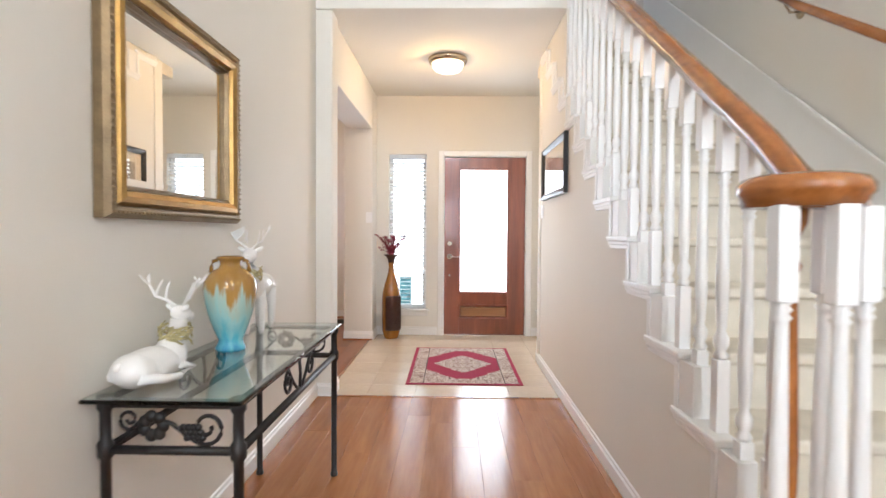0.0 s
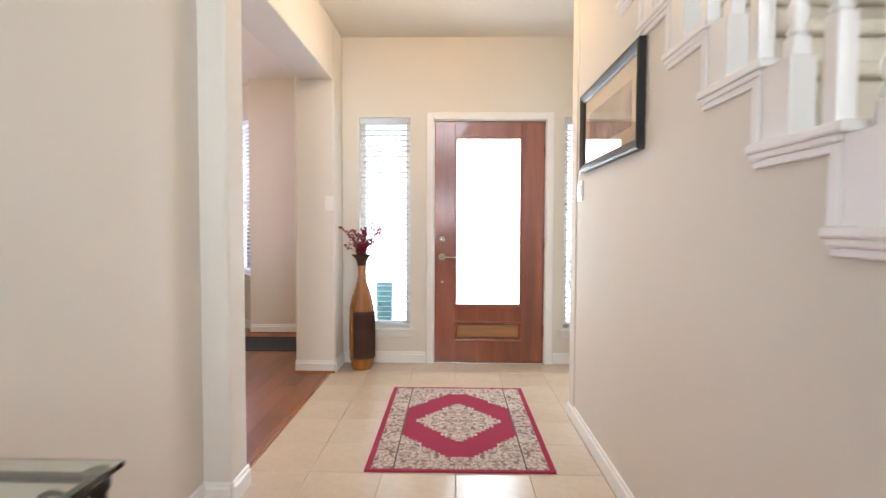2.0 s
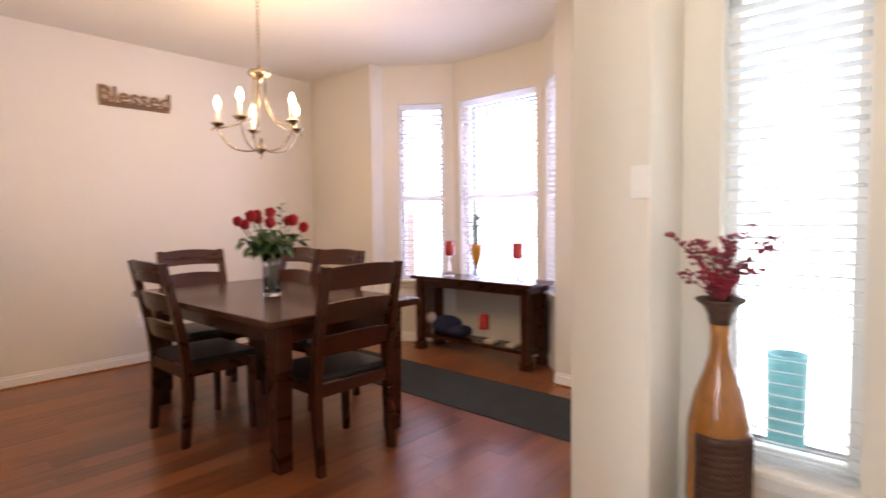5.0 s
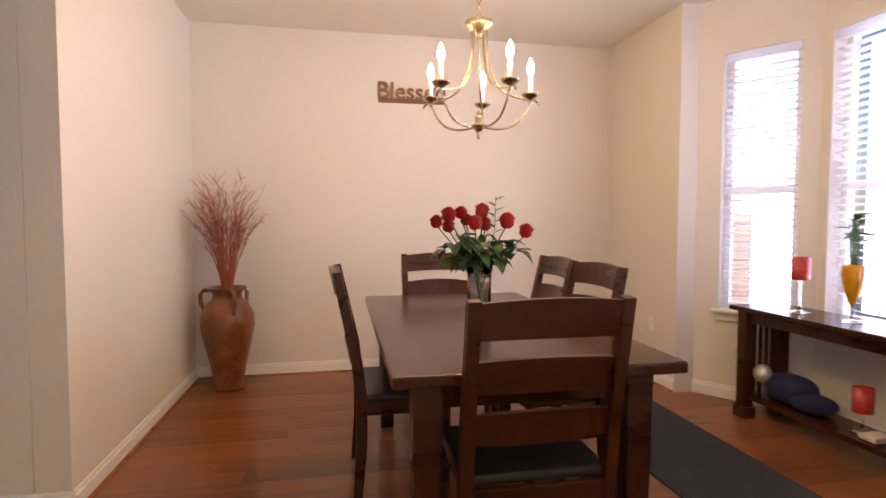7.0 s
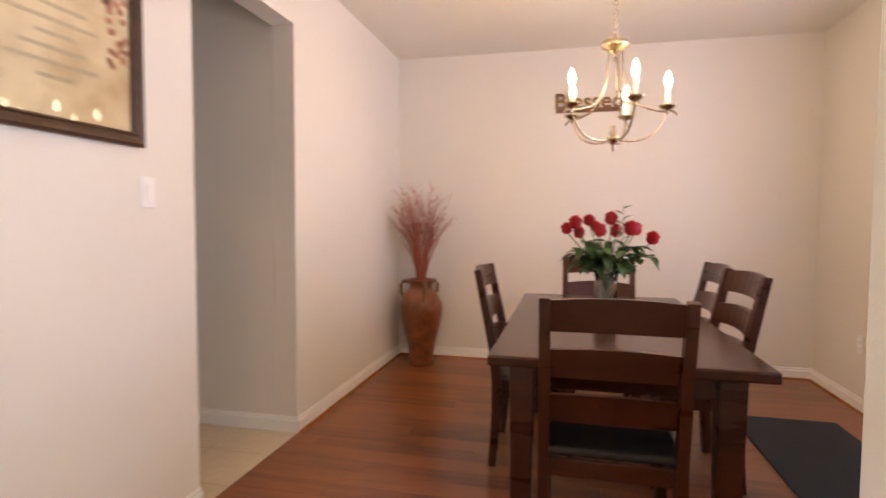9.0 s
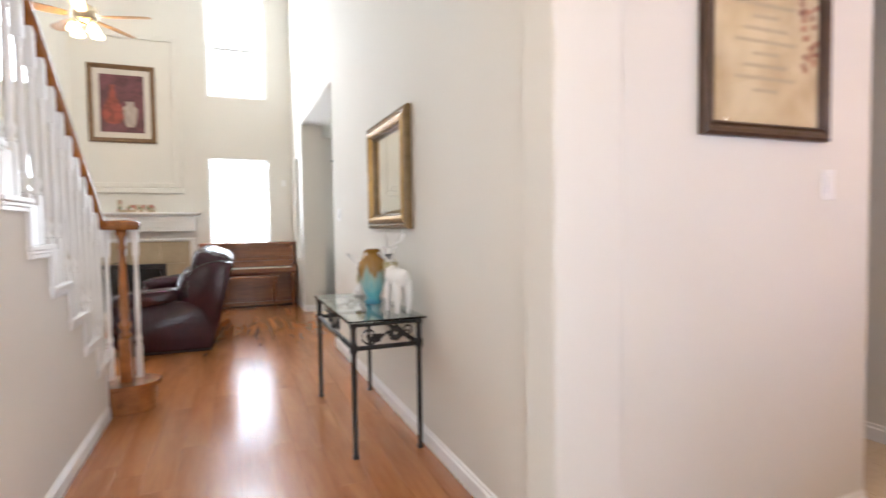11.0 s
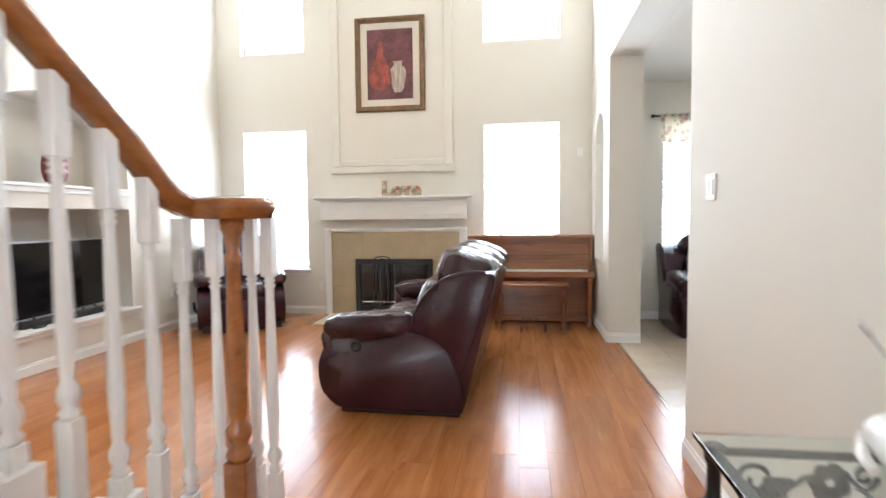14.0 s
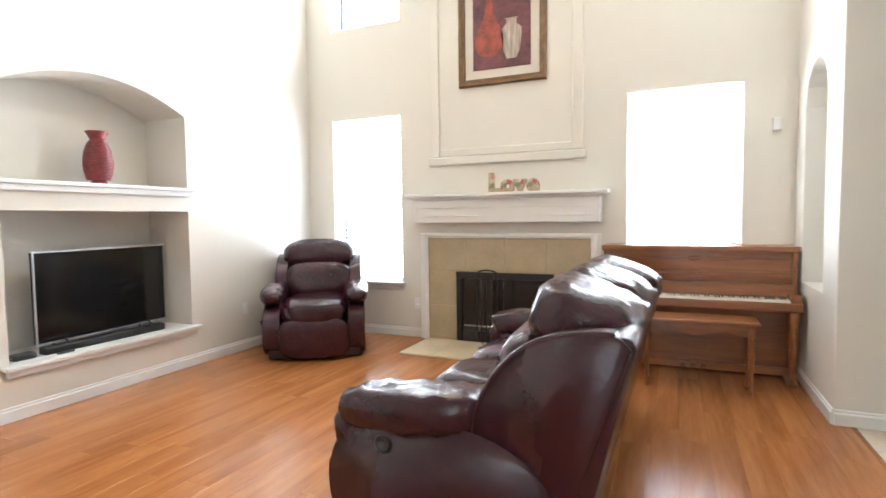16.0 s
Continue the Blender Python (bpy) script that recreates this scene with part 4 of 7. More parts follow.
def standing_deer(m):
    bm = bmesh.new()
    blob(bm, (0, 0, 0.235), (0.125, 0.058, 0.062), u=16, v=10)
    blob(bm, (0.085, 0, 0.245), (0.062, 0.055, 0.072))
    blob(bm, (-0.085, 0, 0.238), (0.06, 0.056, 0.062))
    for a, k in ((0.095, -1), (0.075, 1)):
        tube(bm, [(a, k * 0.032, 0.22), (a + 0.004, k * 0.034, 0.12), (a + 0.012, k * 0.034, 0.02), (a + 0.012, k * 0.034, 0.0)], 0.025, 8, 0.011)
    for a, k in ((-0.10, -1), (-0.085, 1)):
        tube(bm, [(a, k * 0.034, 0.22), (a - 0.022, k * 0.036, 0.12), (a - 0.005, k * 0.036, 0.03), (a - 0.004, k * 0.036, 0.0)], 0.030, 8, 0.011)
    tube(bm, [(0.10, 0, 0.27), (0.135, 0, 0.33), (0.145, 0, 0.385)], 0.046, 12, 0.030)
    blob(bm, (0.160, 0, 0.405), (0.05, 0.034, 0.034), (0, 22, 0))
    blob(bm, (0.20, 0, 0.385), (0.030, 0.020, 0.019), (0, 25, 0))
    for k in (-1, 1):
        blob(bm, (0.14, k * 0.04, 0.432), (0.011, 0.026, 0.012), (k * 30, 0, 0), 8, 6)
    blob(bm, (-0.15, 0, 0.262), (0.02, 0.014, 0.022), (0, 30, 0), 8, 6)
    antlers(bm, 0.145, 0, 0.435, 0.92, 1.0)
    o = solid("reindeer_figurine", bm, PORCELAIN, "white ceramic reindeer standing, with antlers", "figurine", group="reindeer ornaments")
    o.matrix_world = m
    return o


lying_deer(pose(0.130, 2.075, CZ, 0, 0, 74)).scale = (0.68, 0.68, 0.68)
standing_deer(pose(0.135, 2.90, CZ, 0, 0, 274)).scale = (0.84, 0.84, 0.84)
for wx, wy, wz, sc, tilt in ((0.152, 2.156, CZ + 0.128, 0.86, 74), (0.142, 2.798, CZ + 0.262, 0.74, 274)):
    bm = bmesh.new()
    for i in range(46):
        a = random.random() * 2 * math.pi
        rr = 0.047 * sc
        c = Vector((wx + rr * math.cos(a), wy + rr * math.sin(a), wz + random.uniform(-0.024, 0.024) * sc))
        d = Vector((-math.sin(a), math.cos(a), random.uniform(-0.9, 0.9))) * 0.026 * sc
        tube(bm, [c - d, c + Vector((0.006 * math.cos(a), 0.006 * math.sin(a), 0)), c + d], 0.0032, 4)
    solid("neck_wreath", bm, REED, "gold tinsel wreath round a reindeer's neck", "wreath")

# sepia picture on the stair wall
SEPIA = bpy.data.materials.new("sepia_print")
t, b = nodes_of(SEPIA)
co = t.nodes.new("ShaderNodeTexCoord")
nz = t.nodes.new("ShaderNodeTexNoise")
nz.inputs["Scale"].default_value, nz.inputs["Detail"].default_value = 7, 5
t.links.new(co.outputs["Object"], nz.inputs["Vector"])
r = t.nodes.new("ShaderNodeValToRGB")
r.color_ramp.elements[0].position, r.color_ramp.elements[0].color = 0.35, (0.10, 0.065, 0.04, 1)
r.color_ramp.elements[1].position, r.color_ramp.elements[1].color = 0.7, (0.42, 0.33, 0.23, 1)
t.links.new(nz.outputs["Fac"], r.inputs[0])
t.links.new(r.outputs[0], b.inputs["Base Color"])
CREAM = paint("cream_mat", (0.62, 0.54, 0.42), 0.8, var=0.04, scale=8, fine=120, bump=0.05)
pic = thing("framed_picture", "black framed sepia picture under glass", "picture", pose(1.770, 4.665, 1.665, 0, 0, 270))
bm = bmesh.new()
frame_moulding(bm, 0.93, 0.42, [(0.0, 0.0), (0.0, 0.026), (0.008, 0.032), (0.022, 0.028), (0.040, 0.020), (0.046, 0.014), (0.046, 0.0)])
part("frame", bm, BLACK, pic)
bm = bmesh.new()
box(bm, -0.42, 0.42, -0.006, -0.002, -0.165, 0.165)
part("mat_board", bm, CREAM, pic)
bm = bmesh.new()
box(bm, -0.33, 0.33, -0.0085, -0.006, -0.10, 0.085)
part("print", bm, SEPIA, pic, "brown sepia print")
PICGLASS = paint("picture_glass", (0.02, 0.02, 0.02), 0.03, var=0.0, bump=0.0)


def cover_glass(parent, w, h, d):
    """Clear glass over a print."""
    bm = bmesh.new()
    box(bm, -w / 2, w / 2, -d - 0.002, -d, -h / 2, h / 2)
    g = part("glass", bm, GLASS, parent)
    g.visible_shadow = False


cover_glass(pic, 0.84, 0.33, 0.012)


def switch_plate(m, gangs=1):
    o = thing("light_switch", "white plastic rocker switch plate on the wall", "light switch", m)
    w = 0.07 + 0.046 * (gangs - 1)
    bm = bmesh.new()
    box(bm, -w / 2, w / 2, -0.006, 0.0, -0.058, 0.058, 0.003)
    part("plate", bm, TRIM, o)
    for g in range(gangs):
        c = -w / 2 + 0.035 + 0.046 * g
        bm = bmesh.new()
        box(bm, c - 0.016, c + 0.016, -0.010, -0.005, -0.033, 0.033, 0.002)
        part("rocker", bm, TRIM, o)
    return o


def outlet(m):
    o = thing("wall_outlet", "white plastic socket plate on the wall", "outlet", m)
    bm = bmesh.new()
    box(bm, -0.035, 0.035, -0.005, 0.0, -0.058, 0.058, 0.003)
    part("plate", bm, TRIM, o)
    for z in (-0.02, 0.02):
        bm = bmesh.new()
        lathe(bm, [(0.017, 0.0), (0.017, 0.003), (0.0, 0.0035)], m=pose(0, -0.005, z, 90, 0, 0), seg=14)
        part("socket", bm, TRIM, o)
    return o


switch_plate(pose(1.771, 5.22, 1.365, 0, 0, 270), 2)
switch_plate(pose(0.021, 0.67, 1.34, 0, 0, 90), 2)
switch_plate(pose(-1.14, 4.441, 1.355, 0, 0, 180), 1)
switch_plate(pose(0.07, 6.329, 1.34, 0, 0, 0), 1)
outlet(pose(-0.46, 7.859, 0.38))
outlet(pose(-4.199, 6.1, 0.38, 0, 0, 90))
outlet(pose(-3.5, 7.889, 0.45))
outlet(pose(3.36, YB + 0.001, 0.36, 0, 0, 180))
outlet(pose(4.699, -2.25, 0.40, 0, 0, 270))
bm = bmesh.new()
box(bm, -0.03, 0.03, -0.03, 0, -0.05, 0.05, 0.005)
solid("wall_sensor", bm, TRIM, "small white sensor box high on the wall", "sensor").matrix_world = pose(0.16, YB + 0.001, 1.96, 0, 0, 180)

# flush ceiling lamp
lamp = thing("ceiling_lamp", "flush ceiling lamp with a lit alabaster bowl and bronze rim", "ceiling lamp", pose(0.93, 5.37, H1))
bm = bmesh.new()
lathe(bm, [(0.0, 0.0), (0.175, 0.0), (0.178, -0.015), (0.168, -0.035), (0.150, -0.045), (0.0, -0.045)], seg=36)
part("rim", bm, BRASS, lamp, "brushed bronze rim")
bm = bmesh.new()
lathe(bm, [(0.142, -0.045), (0.138, -0.07), (0.115, -0.10), (0.07, -0.12), (0.02, -0.127), (0.0, -0.128)], seg=32)
part("bowl", bm, DIFFUSER, lamp, "lit white glass bowl").visible_shadow = False

# tall floor vase with berry twigs
AMBER = paint("amber_wood_vase", (0.27, 0.100, 0.010), 0.14, var=0.2, scale=10, fine=50, bump=0.02, coat=0.6, axis=(1, 1, 0.25))
UMBER = paint("dark_lattice", (0.05, 0.022, 0.014), 0.4, var=0.2, scale=20, fine=90, bump=0.1)
vase = thing("floor_vase", "tall amber and brown floor vase with a pierced lattice panel", "vase", pose(0.30, 6.46, 0.0))
prof = [(0.075, 0.0), (0.085, 0.03), (0.10, 0.09), (0.104, 0.25), (0.103, 0.42), (0.100, 0.50), (0.078, 0.60), (0.050, 0.68), (0.034, 0.74), (0.030, 0.80), (0.033, 0.855)]
bm = bmesh.new()
lathe(bm, [(0.0, 0.0)] + prof, seg=28)
part("body", bm, AMBER, vase)
bm = bmesh.new()
lathe(bm, [(0.034, 0.845), (0.040, 0.88), (0.058, 0.91), (0.082, 0.928), (0.080, 0.934), (0.03, 0.90)], seg=28)
part("flared_mouth", bm, UMBER, vase, "dark brown flared mouth")
bm = bmesh.new()
for i in range(12):
    for j in range(15):
        a = radians(-112 + 106 * (i + 0.5 * (j % 2)) / 11.5)
        z = 0.12 + 0.34 * j / 14
        c = Vector((0.1075 * math.cos(a), 0.1075 * math.sin(a), z))
        tn = Vector((-math.sin(a), math.cos(a), 0))
        for s in (-1, 1):
            tube(bm, [c - tn * 0.0085 * s - Vector((0, 0, 0.012)), c + tn * 0.0085 * s + Vector((0, 0, 0.012))], 0.0024, 4)
for z in (0.10, 0.28, 0.475):
    tube(bm, [(0.105 * math.cos(radians(a)), 0.105 * math.sin(radians(a)), z) for a in range(-116, 0, 9)], 0.005, 6)
for a in (-116, -1):
    tube(bm, [(0.105 * math.cos(radians(a)), 0.105 * math.sin(radians(a)), z) for z in (0.10, 0.475)], 0.005, 6)
part("lattice_panel", bm, UMBER, vase, "dark pierced lattice panel")
bm = bmesh.new()
ring = [[bm.verts.new((q * math.cos(radians(-116 + 5 * i)), q * math.sin(radians(-116 + 5 * i)), z)) for q, z in ((0.098, 0.10), (0.1062, 0.10), (0.1062, 0.475), (0.098, 0.475))] for i in range(24)]
for a, b in zip(ring, ring[1:]):
    for j in range(4):
        bm.faces.new((a[j], a[(j + 1) % 4], b[(j + 1) % 4], b[j]))
bm.faces.new(ring[0])
bm.faces.new(ring[-1])
part("panel_ground", bm, paint("dark_panel", (0.075, 0.026, 0.014), 0.3, var=0.3, scale=18, fine=80, bump=0.1), vase, "dark red-brown panel")
BERRY = paint("red_berry", (0.20, 0.012, 0.028), 0.35, var=0.25, scale=40, fine=120, bump=0.0)
TWIG = paint("berry_twig", (0.085, 0.038, 0.026), 0.8, var=0.2)
tw = thing("berry_branches", "dark red berry branches standing in the floor vase", "dried flowers", pose(0.30, 6.46, 0.90))
rnd = random.Random(4)
bt, bb = bmesh.new(), bmesh.new()
for i in range(30):
    a, sp_ = rnd.uniform(0, 6.28), rnd.uniform(0.05, 0.21)
    if i < 2:
        a, sp_ = (2.9, 0.24) if i == 0 else (0.35, 0.10)
    hgt = rnd.uniform(0.10, 0.26) if i > 1 else 0.29
    top = Vector((sp_ * math.cos(a), 0.55 * sp_ * math.sin(a), hgt))
    mid_ = Vector((top.x * 0.32, top.y * 0.32, hgt * 0.55))
    tube(bt, [(0.006 * math.cos(a), 0.006 * math.sin(a), -0.06), tuple(mid_), tuple(top)], 0.0024, 4, 0.0012)
    for j in range(16):
        u = 0.25 + 0.75 * j / 15
        p = mid_ * (1 - u) * 2 * 0.5 + top * u if u > 0.5 else mid_ * (u * 1.6 + 0.2)
        p = p + Vector((rnd.uniform(-0.017, 0.017), rnd.uniform(-0.017, 0.017), rnd.uniform(-0.012, 0.014)))
        g = bmesh.ops.create_icosphere(bb, subdivisions=1, radius=rnd.uniform(0.006, 0.009))
        bmesh.ops.translate(bb, verts=g["verts"], vec=p)
part("twig_cluster", bt, TWIG, tw)["kind"] = "stuff"
part("berry_cluster", bb, BERRY, tw)["kind"] = "stuff"

# oriental rug, woven pattern in one flat sheet
RUG = bpy.data.materials.new("oriental_rug_weave")
t, b = nodes_of(RUG)
L = t.links


def math_node(op, *ins):
    n = t.nodes.new("ShaderNodeMath")
    n.operation = op
    for i, v in enumerate(ins):
        if isinstance(v, (int, float)):
            n.inputs[i].default_value = v
        else:
            L.new(v, n.inputs[i])
    return n.outputs[0]


def mix_node(fac, a, c):
    n = t.nodes.new("ShaderNodeMix")
    n.data_type = "RGBA"
    L.new(fac, n.inputs["Factor"])
    for s, v in ((n.inputs[6], a), (n.inputs[7], c)):
        if isinstance(v, tuple):
            s.default_value = (*v, 1)
        else:
            L.new(v, s)
    return n.outputs[2]


co = t.nodes.new("ShaderNodeTexCoord")
sp = t.nodes.new("ShaderNodeSeparateXYZ")
L.new(co.outputs["Object"], sp.inputs[0])
ax, ay = math_node("ABSOLUTE", sp.outputs["X"]), math_node("ABSOLUTE", sp.outputs["Y"])
# stepped edges, as a weave gives
qx = math_node("DIVIDE", math_node("FLOOR", math_node("MULTIPLY", ax, 40.0)), 40.0)
qy = math_node("DIVIDE", math_node("FLOOR", math_node("MULTIPLY", ay, 40.0)), 40.0)
dia_big = math_node("ADD", math_node("DIVIDE", qx, 0.47), math_node("DIVIDE", qy, 0.56))
dia_small = math_node("ADD", math_node("DIVIDE", qx, 0.235), math_node("DIVIDE", qy, 0.30))
vor = t.nodes.new("ShaderNodeTexVoronoi")
vor.inputs["Scale"].default_value = 10.0
cmb = t.nodes.new("ShaderNodeCombineXYZ")
L.new(ax, cmb.inputs[0])
L.new(ay, cmb.inputs[1])
L.new(cmb.outputs[0], vor.inputs["Vector"])
fig = t.nodes.new("ShaderNodeTexNoise")
fig.inputs["Scale"].default_value, fig.inputs["Detail"].default_value = 30.0, 4
L.new(cmb.outputs[0], fig.inputs["Vector"])
rp = t.nodes.new("ShaderNodeValToRGB")
e = rp.color_ramp.elements
rp.color_ramp.interpolation = "CONSTANT"
e[0].position, e[0].color = 0.0, (0.20, 0.13, 0.12, 1)
e[1].position, e[1].color = 0.43, (0.52, 0.44, 0.38, 1)
for p, c in ((0.50, (0.62, 0.55, 0.48)), (0.56, (0.36, 0.24, 0.21)), (0.60, (0.55, 0.48, 0.42)), (0.66, (0.22, 0.19, 0.20))):
    q = e.new(p)
    q.color = (*c, 1)
L.new(fig.outputs["Fac"], rp.inputs[0])
rings_ = math_node("GREATER_THAN", math_node("SINE", math_node("MULTIPLY", vor.outputs["Distance"], 26.0)), 0.35)
cream = mix_node(math_node("MULTIPLY", rings_, 0.6), rp.outputs[0], (0.26, 0.17, 0.16))
RED = (0.30, 0.010, 0.050)
in_field = math_node("MULTIPLY", math_node("LESS_THAN", ax, 0.315), math_node("LESS_THAN", ay, 0.50))
in_red = math_node("MULTIPLY", in_field, math_node("LESS_THAN", dia_big, 1.0))
in_core = math_node("LESS_THAN", dia_small, 1.0)
col = mix_node(in_red, cream, RED)
col = mix_node(math_node("MULTIPLY", in_core, in_field), col, cream)
guard = math_node("LESS_THAN", math_node("ABSOLUTE", math_node("SUBTRACT", ax, 0.318)), 0.004)
col = mix_node(guard, col, (0.10, 0.08, 0.08))
edge = math_node("MAXIMUM", math_node("GREATER_THAN", ax, 0.425), math_node("GREATER_THAN", ay, 0.632))
col = mix_node(edge, col, RED)
L.new(col, b.inputs["Base Color"])
b.inputs["Roughness"].default_value = 0.95
wv = t.nodes.new("ShaderNodeTexNoise")
wv.inputs["Scale"].default_value = 420
bp = t.nodes.new("ShaderNodeBump")
bp.inputs["Strength"].default_value, bp.inputs["Distance"].default_value = 0.5, 0.003
L.new(wv.outputs["Fac"], bp.inputs["Height"])
L.new(bp.outputs[0], b.inputs["Normal"])
bm = bmesh.new()
box(bm, -0.455, 0.455, -0.658, 0.658, 0.0, 0.008, 0.003)
rug = solid("entrance_rug", bm, RUG, "crimson and cream oriental rug with a diamond medallion", "rug")
rug.matrix_world = pose(1.083, 5.28, 0.001, 0, 0, 0.3)

# ---- dining room things ----


def dining_chair(m):
    """Ladder-back chair; it faces +x, its back at x = 0."""
    o = thing("dining_chair", "dark cherry wooden ladder-back dining chair with a black seat", "chair", m, group="chairs round the dining table")
    W = 0.225
    for s in (-1, 1):
        bm = bmesh.new()
        prism(bm, [(-0.005, 0.0), (0.035, 0.0), (0.058, 0.25), (0.060, 0.45), (0.040, 0.62), (-0.045, 0.99), (-0.05, 1.01), (-0.085, 1.005), (-0.008, 0.62), (0.012, 0.45), (0.012, 0.25)], s * W - 0.019, s * W + 0.019, 0.004)
        part("back_leg", bm, DARKWOOD, o)
        bm = bmesh.new()
        vs = box(bm, 0.385, 0.425, s * W - 0.02, s * W + 0.02, 0.0, 0.43, 0.004)
        for v in vs:
            if v.co.z < 0.05:
                v.co.x = 0.405 + (v.co.x - 0.405) * 0.75
        part("front_leg", bm, DARKWOOD, o)
    for z0, z1, x0 in ((0.893, 1.0, -0.054), (0.730, 0.828, -0.012), (0.572, 0.668, 0.014)):
        bm = bmesh.new()
        n = 6
        lean = -0.23
        rows_ = []
        for i in range(n + 1):
            y = -W + 0.018 + (2 * W - 0.036) * i / n
            bow = -0.028 * (1 - (2 * i / n - 1) ** 2)
            arch = 0.014 * (1 - (2 * i / n - 1) ** 2)
            rows_.append([bm.verts.new((x0 + bow + dx + lean * (z - z0), y, z + (arch if z > z0 else arch * 0.5))) for dx, z in ((0.0, z0), (0.024, z0), (0.024, z1), (0.0, z1))])
        for a, c in zip(rows_, rows_[1:]):
            for j in range(4):
                bm.faces.new((a[j], a[(j + 1) % 4], c[(j + 1) % 4], c[j]))
        bm.faces.new(rows_[0])
        bm.faces.new(rows_[-1])
        part("back_slat", bm, DARKWOOD, o)
    bm = bmesh.new()
    for a, b_, c, d in ((0.02, 0.42, -W + 0.01, -W + 0.032), (0.02, 0.42, W - 0.032, W - 0.01), (0.40, 0.422, -W + 0.032, W - 0.032), (0.018, 0.04, -W + 0.032, W - 0.032)):
        box(bm, a, b_, c, d, 0.375, 0.437, 0.003)
    part("apron", bm, DARKWOOD, o)
    bm = bmesh.new()
    box(bm, 0.035, 0.445, -W - 0.012, W + 0.012, 0.437, 0.472, 0.014, 3)
    part("seat", bm, BLACK, o, "black upholstered seat")
    return o


c0 = dining_chair(pose(-1.27, 6.13, 0, 0, 0, 180))
copy_thing(c0, pose(-3.28, 6.19, 0, 0, 0, 0))
copy_thing(c0, pose(-2.34, 5.60, 0, 0, 0, 90))
copy_thing(c0, pose(-2.33, 6.77, 0, 0, 0, 275))
copy_thing(c0, pose(-2.84, 6.77, 0, 0, 0, 270))

tab = thing("dining_table", "dark cherry wooden dining table with tapered square legs", "table")
TX0, TX1, TY0, TY1, TZ = -3.10, -1.348, 5.695, 6.66, 0.768
bm = bmesh.new()
box(bm, TX0, TX1, TY0, TY1, TZ - 0.04, TZ, 0.008)
part("tabletop", bm, DARKWOOD_X, tab)
for lx in (TX0 + 0.13, TX1 - 0.13):
    for ly in (TY0 + 0.12, TY1 - 0.12):
        bm = bmesh.new()
        vs = box(bm, lx - 0.048, lx + 0.048, ly - 0.048, ly + 0.048, 0.0, TZ - 0.04, 0.005)
        for v in vs:
            if v.co.z < 0.05:
                v.co.x, v.co.y = lx + (v.co.x - lx) * 0.78, ly + (v.co.y - ly) * 0.78
        part("leg", bm, DARKWOOD, tab)
bm = bmesh.new()
for a, b_, c, d in ((TX0 + 0.17, TX1 - 0.17, TY0 + 0.10, TY0 + 0.125), (TX0 + 0.17, TX1 - 0.17, TY1 - 0.125, TY1 - 0.10), (TX0 + 0.11, TX0 + 0.135, TY0 + 0.16, TY1 - 0.16), (TX1 - 0.135, TX1 - 0.11, TY0 + 0.16, TY1 - 0.16)):
    box(bm, a, b_, c, d, TZ - 0.14, TZ - 0.04, 0.003)
part("apron", bm, DARKWOOD_X, tab)

# roses in a glass vase
gv = thing("glass_vase", "clear glass flower vase on the dining table", "vase", pose(-2.12, 6.16, TZ + 0.001))
bm = bmesh.new()
lathe(bm, [(0.0, 0.0), (0.05, 0.0), (0.052, 0.02), (0.053, 0.20), (0.060, 0.255), (0.055, 0.255), (0.048, 0.20), (0.046, 0.02), (0.0, 0.015)], seg=24)
part("glass", bm, glassy("vase_glass", (0.95, 0.99, 0.98)), gv).visible_shadow = False
ROSE = paint("rose_petal", (0.40, 0.008, 0.014), 0.55, var=0.2, scale=30, fine=90, bump=0.05)
LEAF = paint("rose_leaf", (0.045, 0.10, 0.028), 0.45, var=0.28, scale=25, fine=120, bump=0.1)
STEM = paint("rose_stem", (0.075, 0.125, 0.045), 0.6, var=0.15)
GYPS = paint("white_filler_flower", (0.75, 0.75, 0.70), 0.8, var=0.05)
bouquet = thing("rose_bouquet", "bouquet of red roses with dark green leaves", "flowers", pose(-2.12, 6.16, TZ + 0.018))
rnd = random.Random(9)


def leaf(bm, p, d, size):
    """A folded pointed leaf."""
    d = Vector(d).normalized()
    s = d.cross(Vector((0, 0, 1))).normalized() if abs(d.z) < 0.95 else Vector((1, 0, 0))
    up = s.cross(d)
    p = Vector(p)
    mid_ = [bm.verts.new(p + d * size * u - up * size * 0.25 * u * u) for u in (0, 0.33, 0.7, 1.0)]
    for sg in (-1, 1):
        ed = [bm.verts.new(p + d * size * u - up * size * (0.25 * u * u - 0.09) + s * sg * size * w) for u, w in ((0.3, 0.27), (0.62, 0.24))]
        bm.faces.new((mid_[0], mid_[1], ed[0]))
        bm.faces.new((mid_[1], mid_[2], ed[1], ed[0]))
        bm.faces.new((mid_[2], mid_[3], ed[1]))


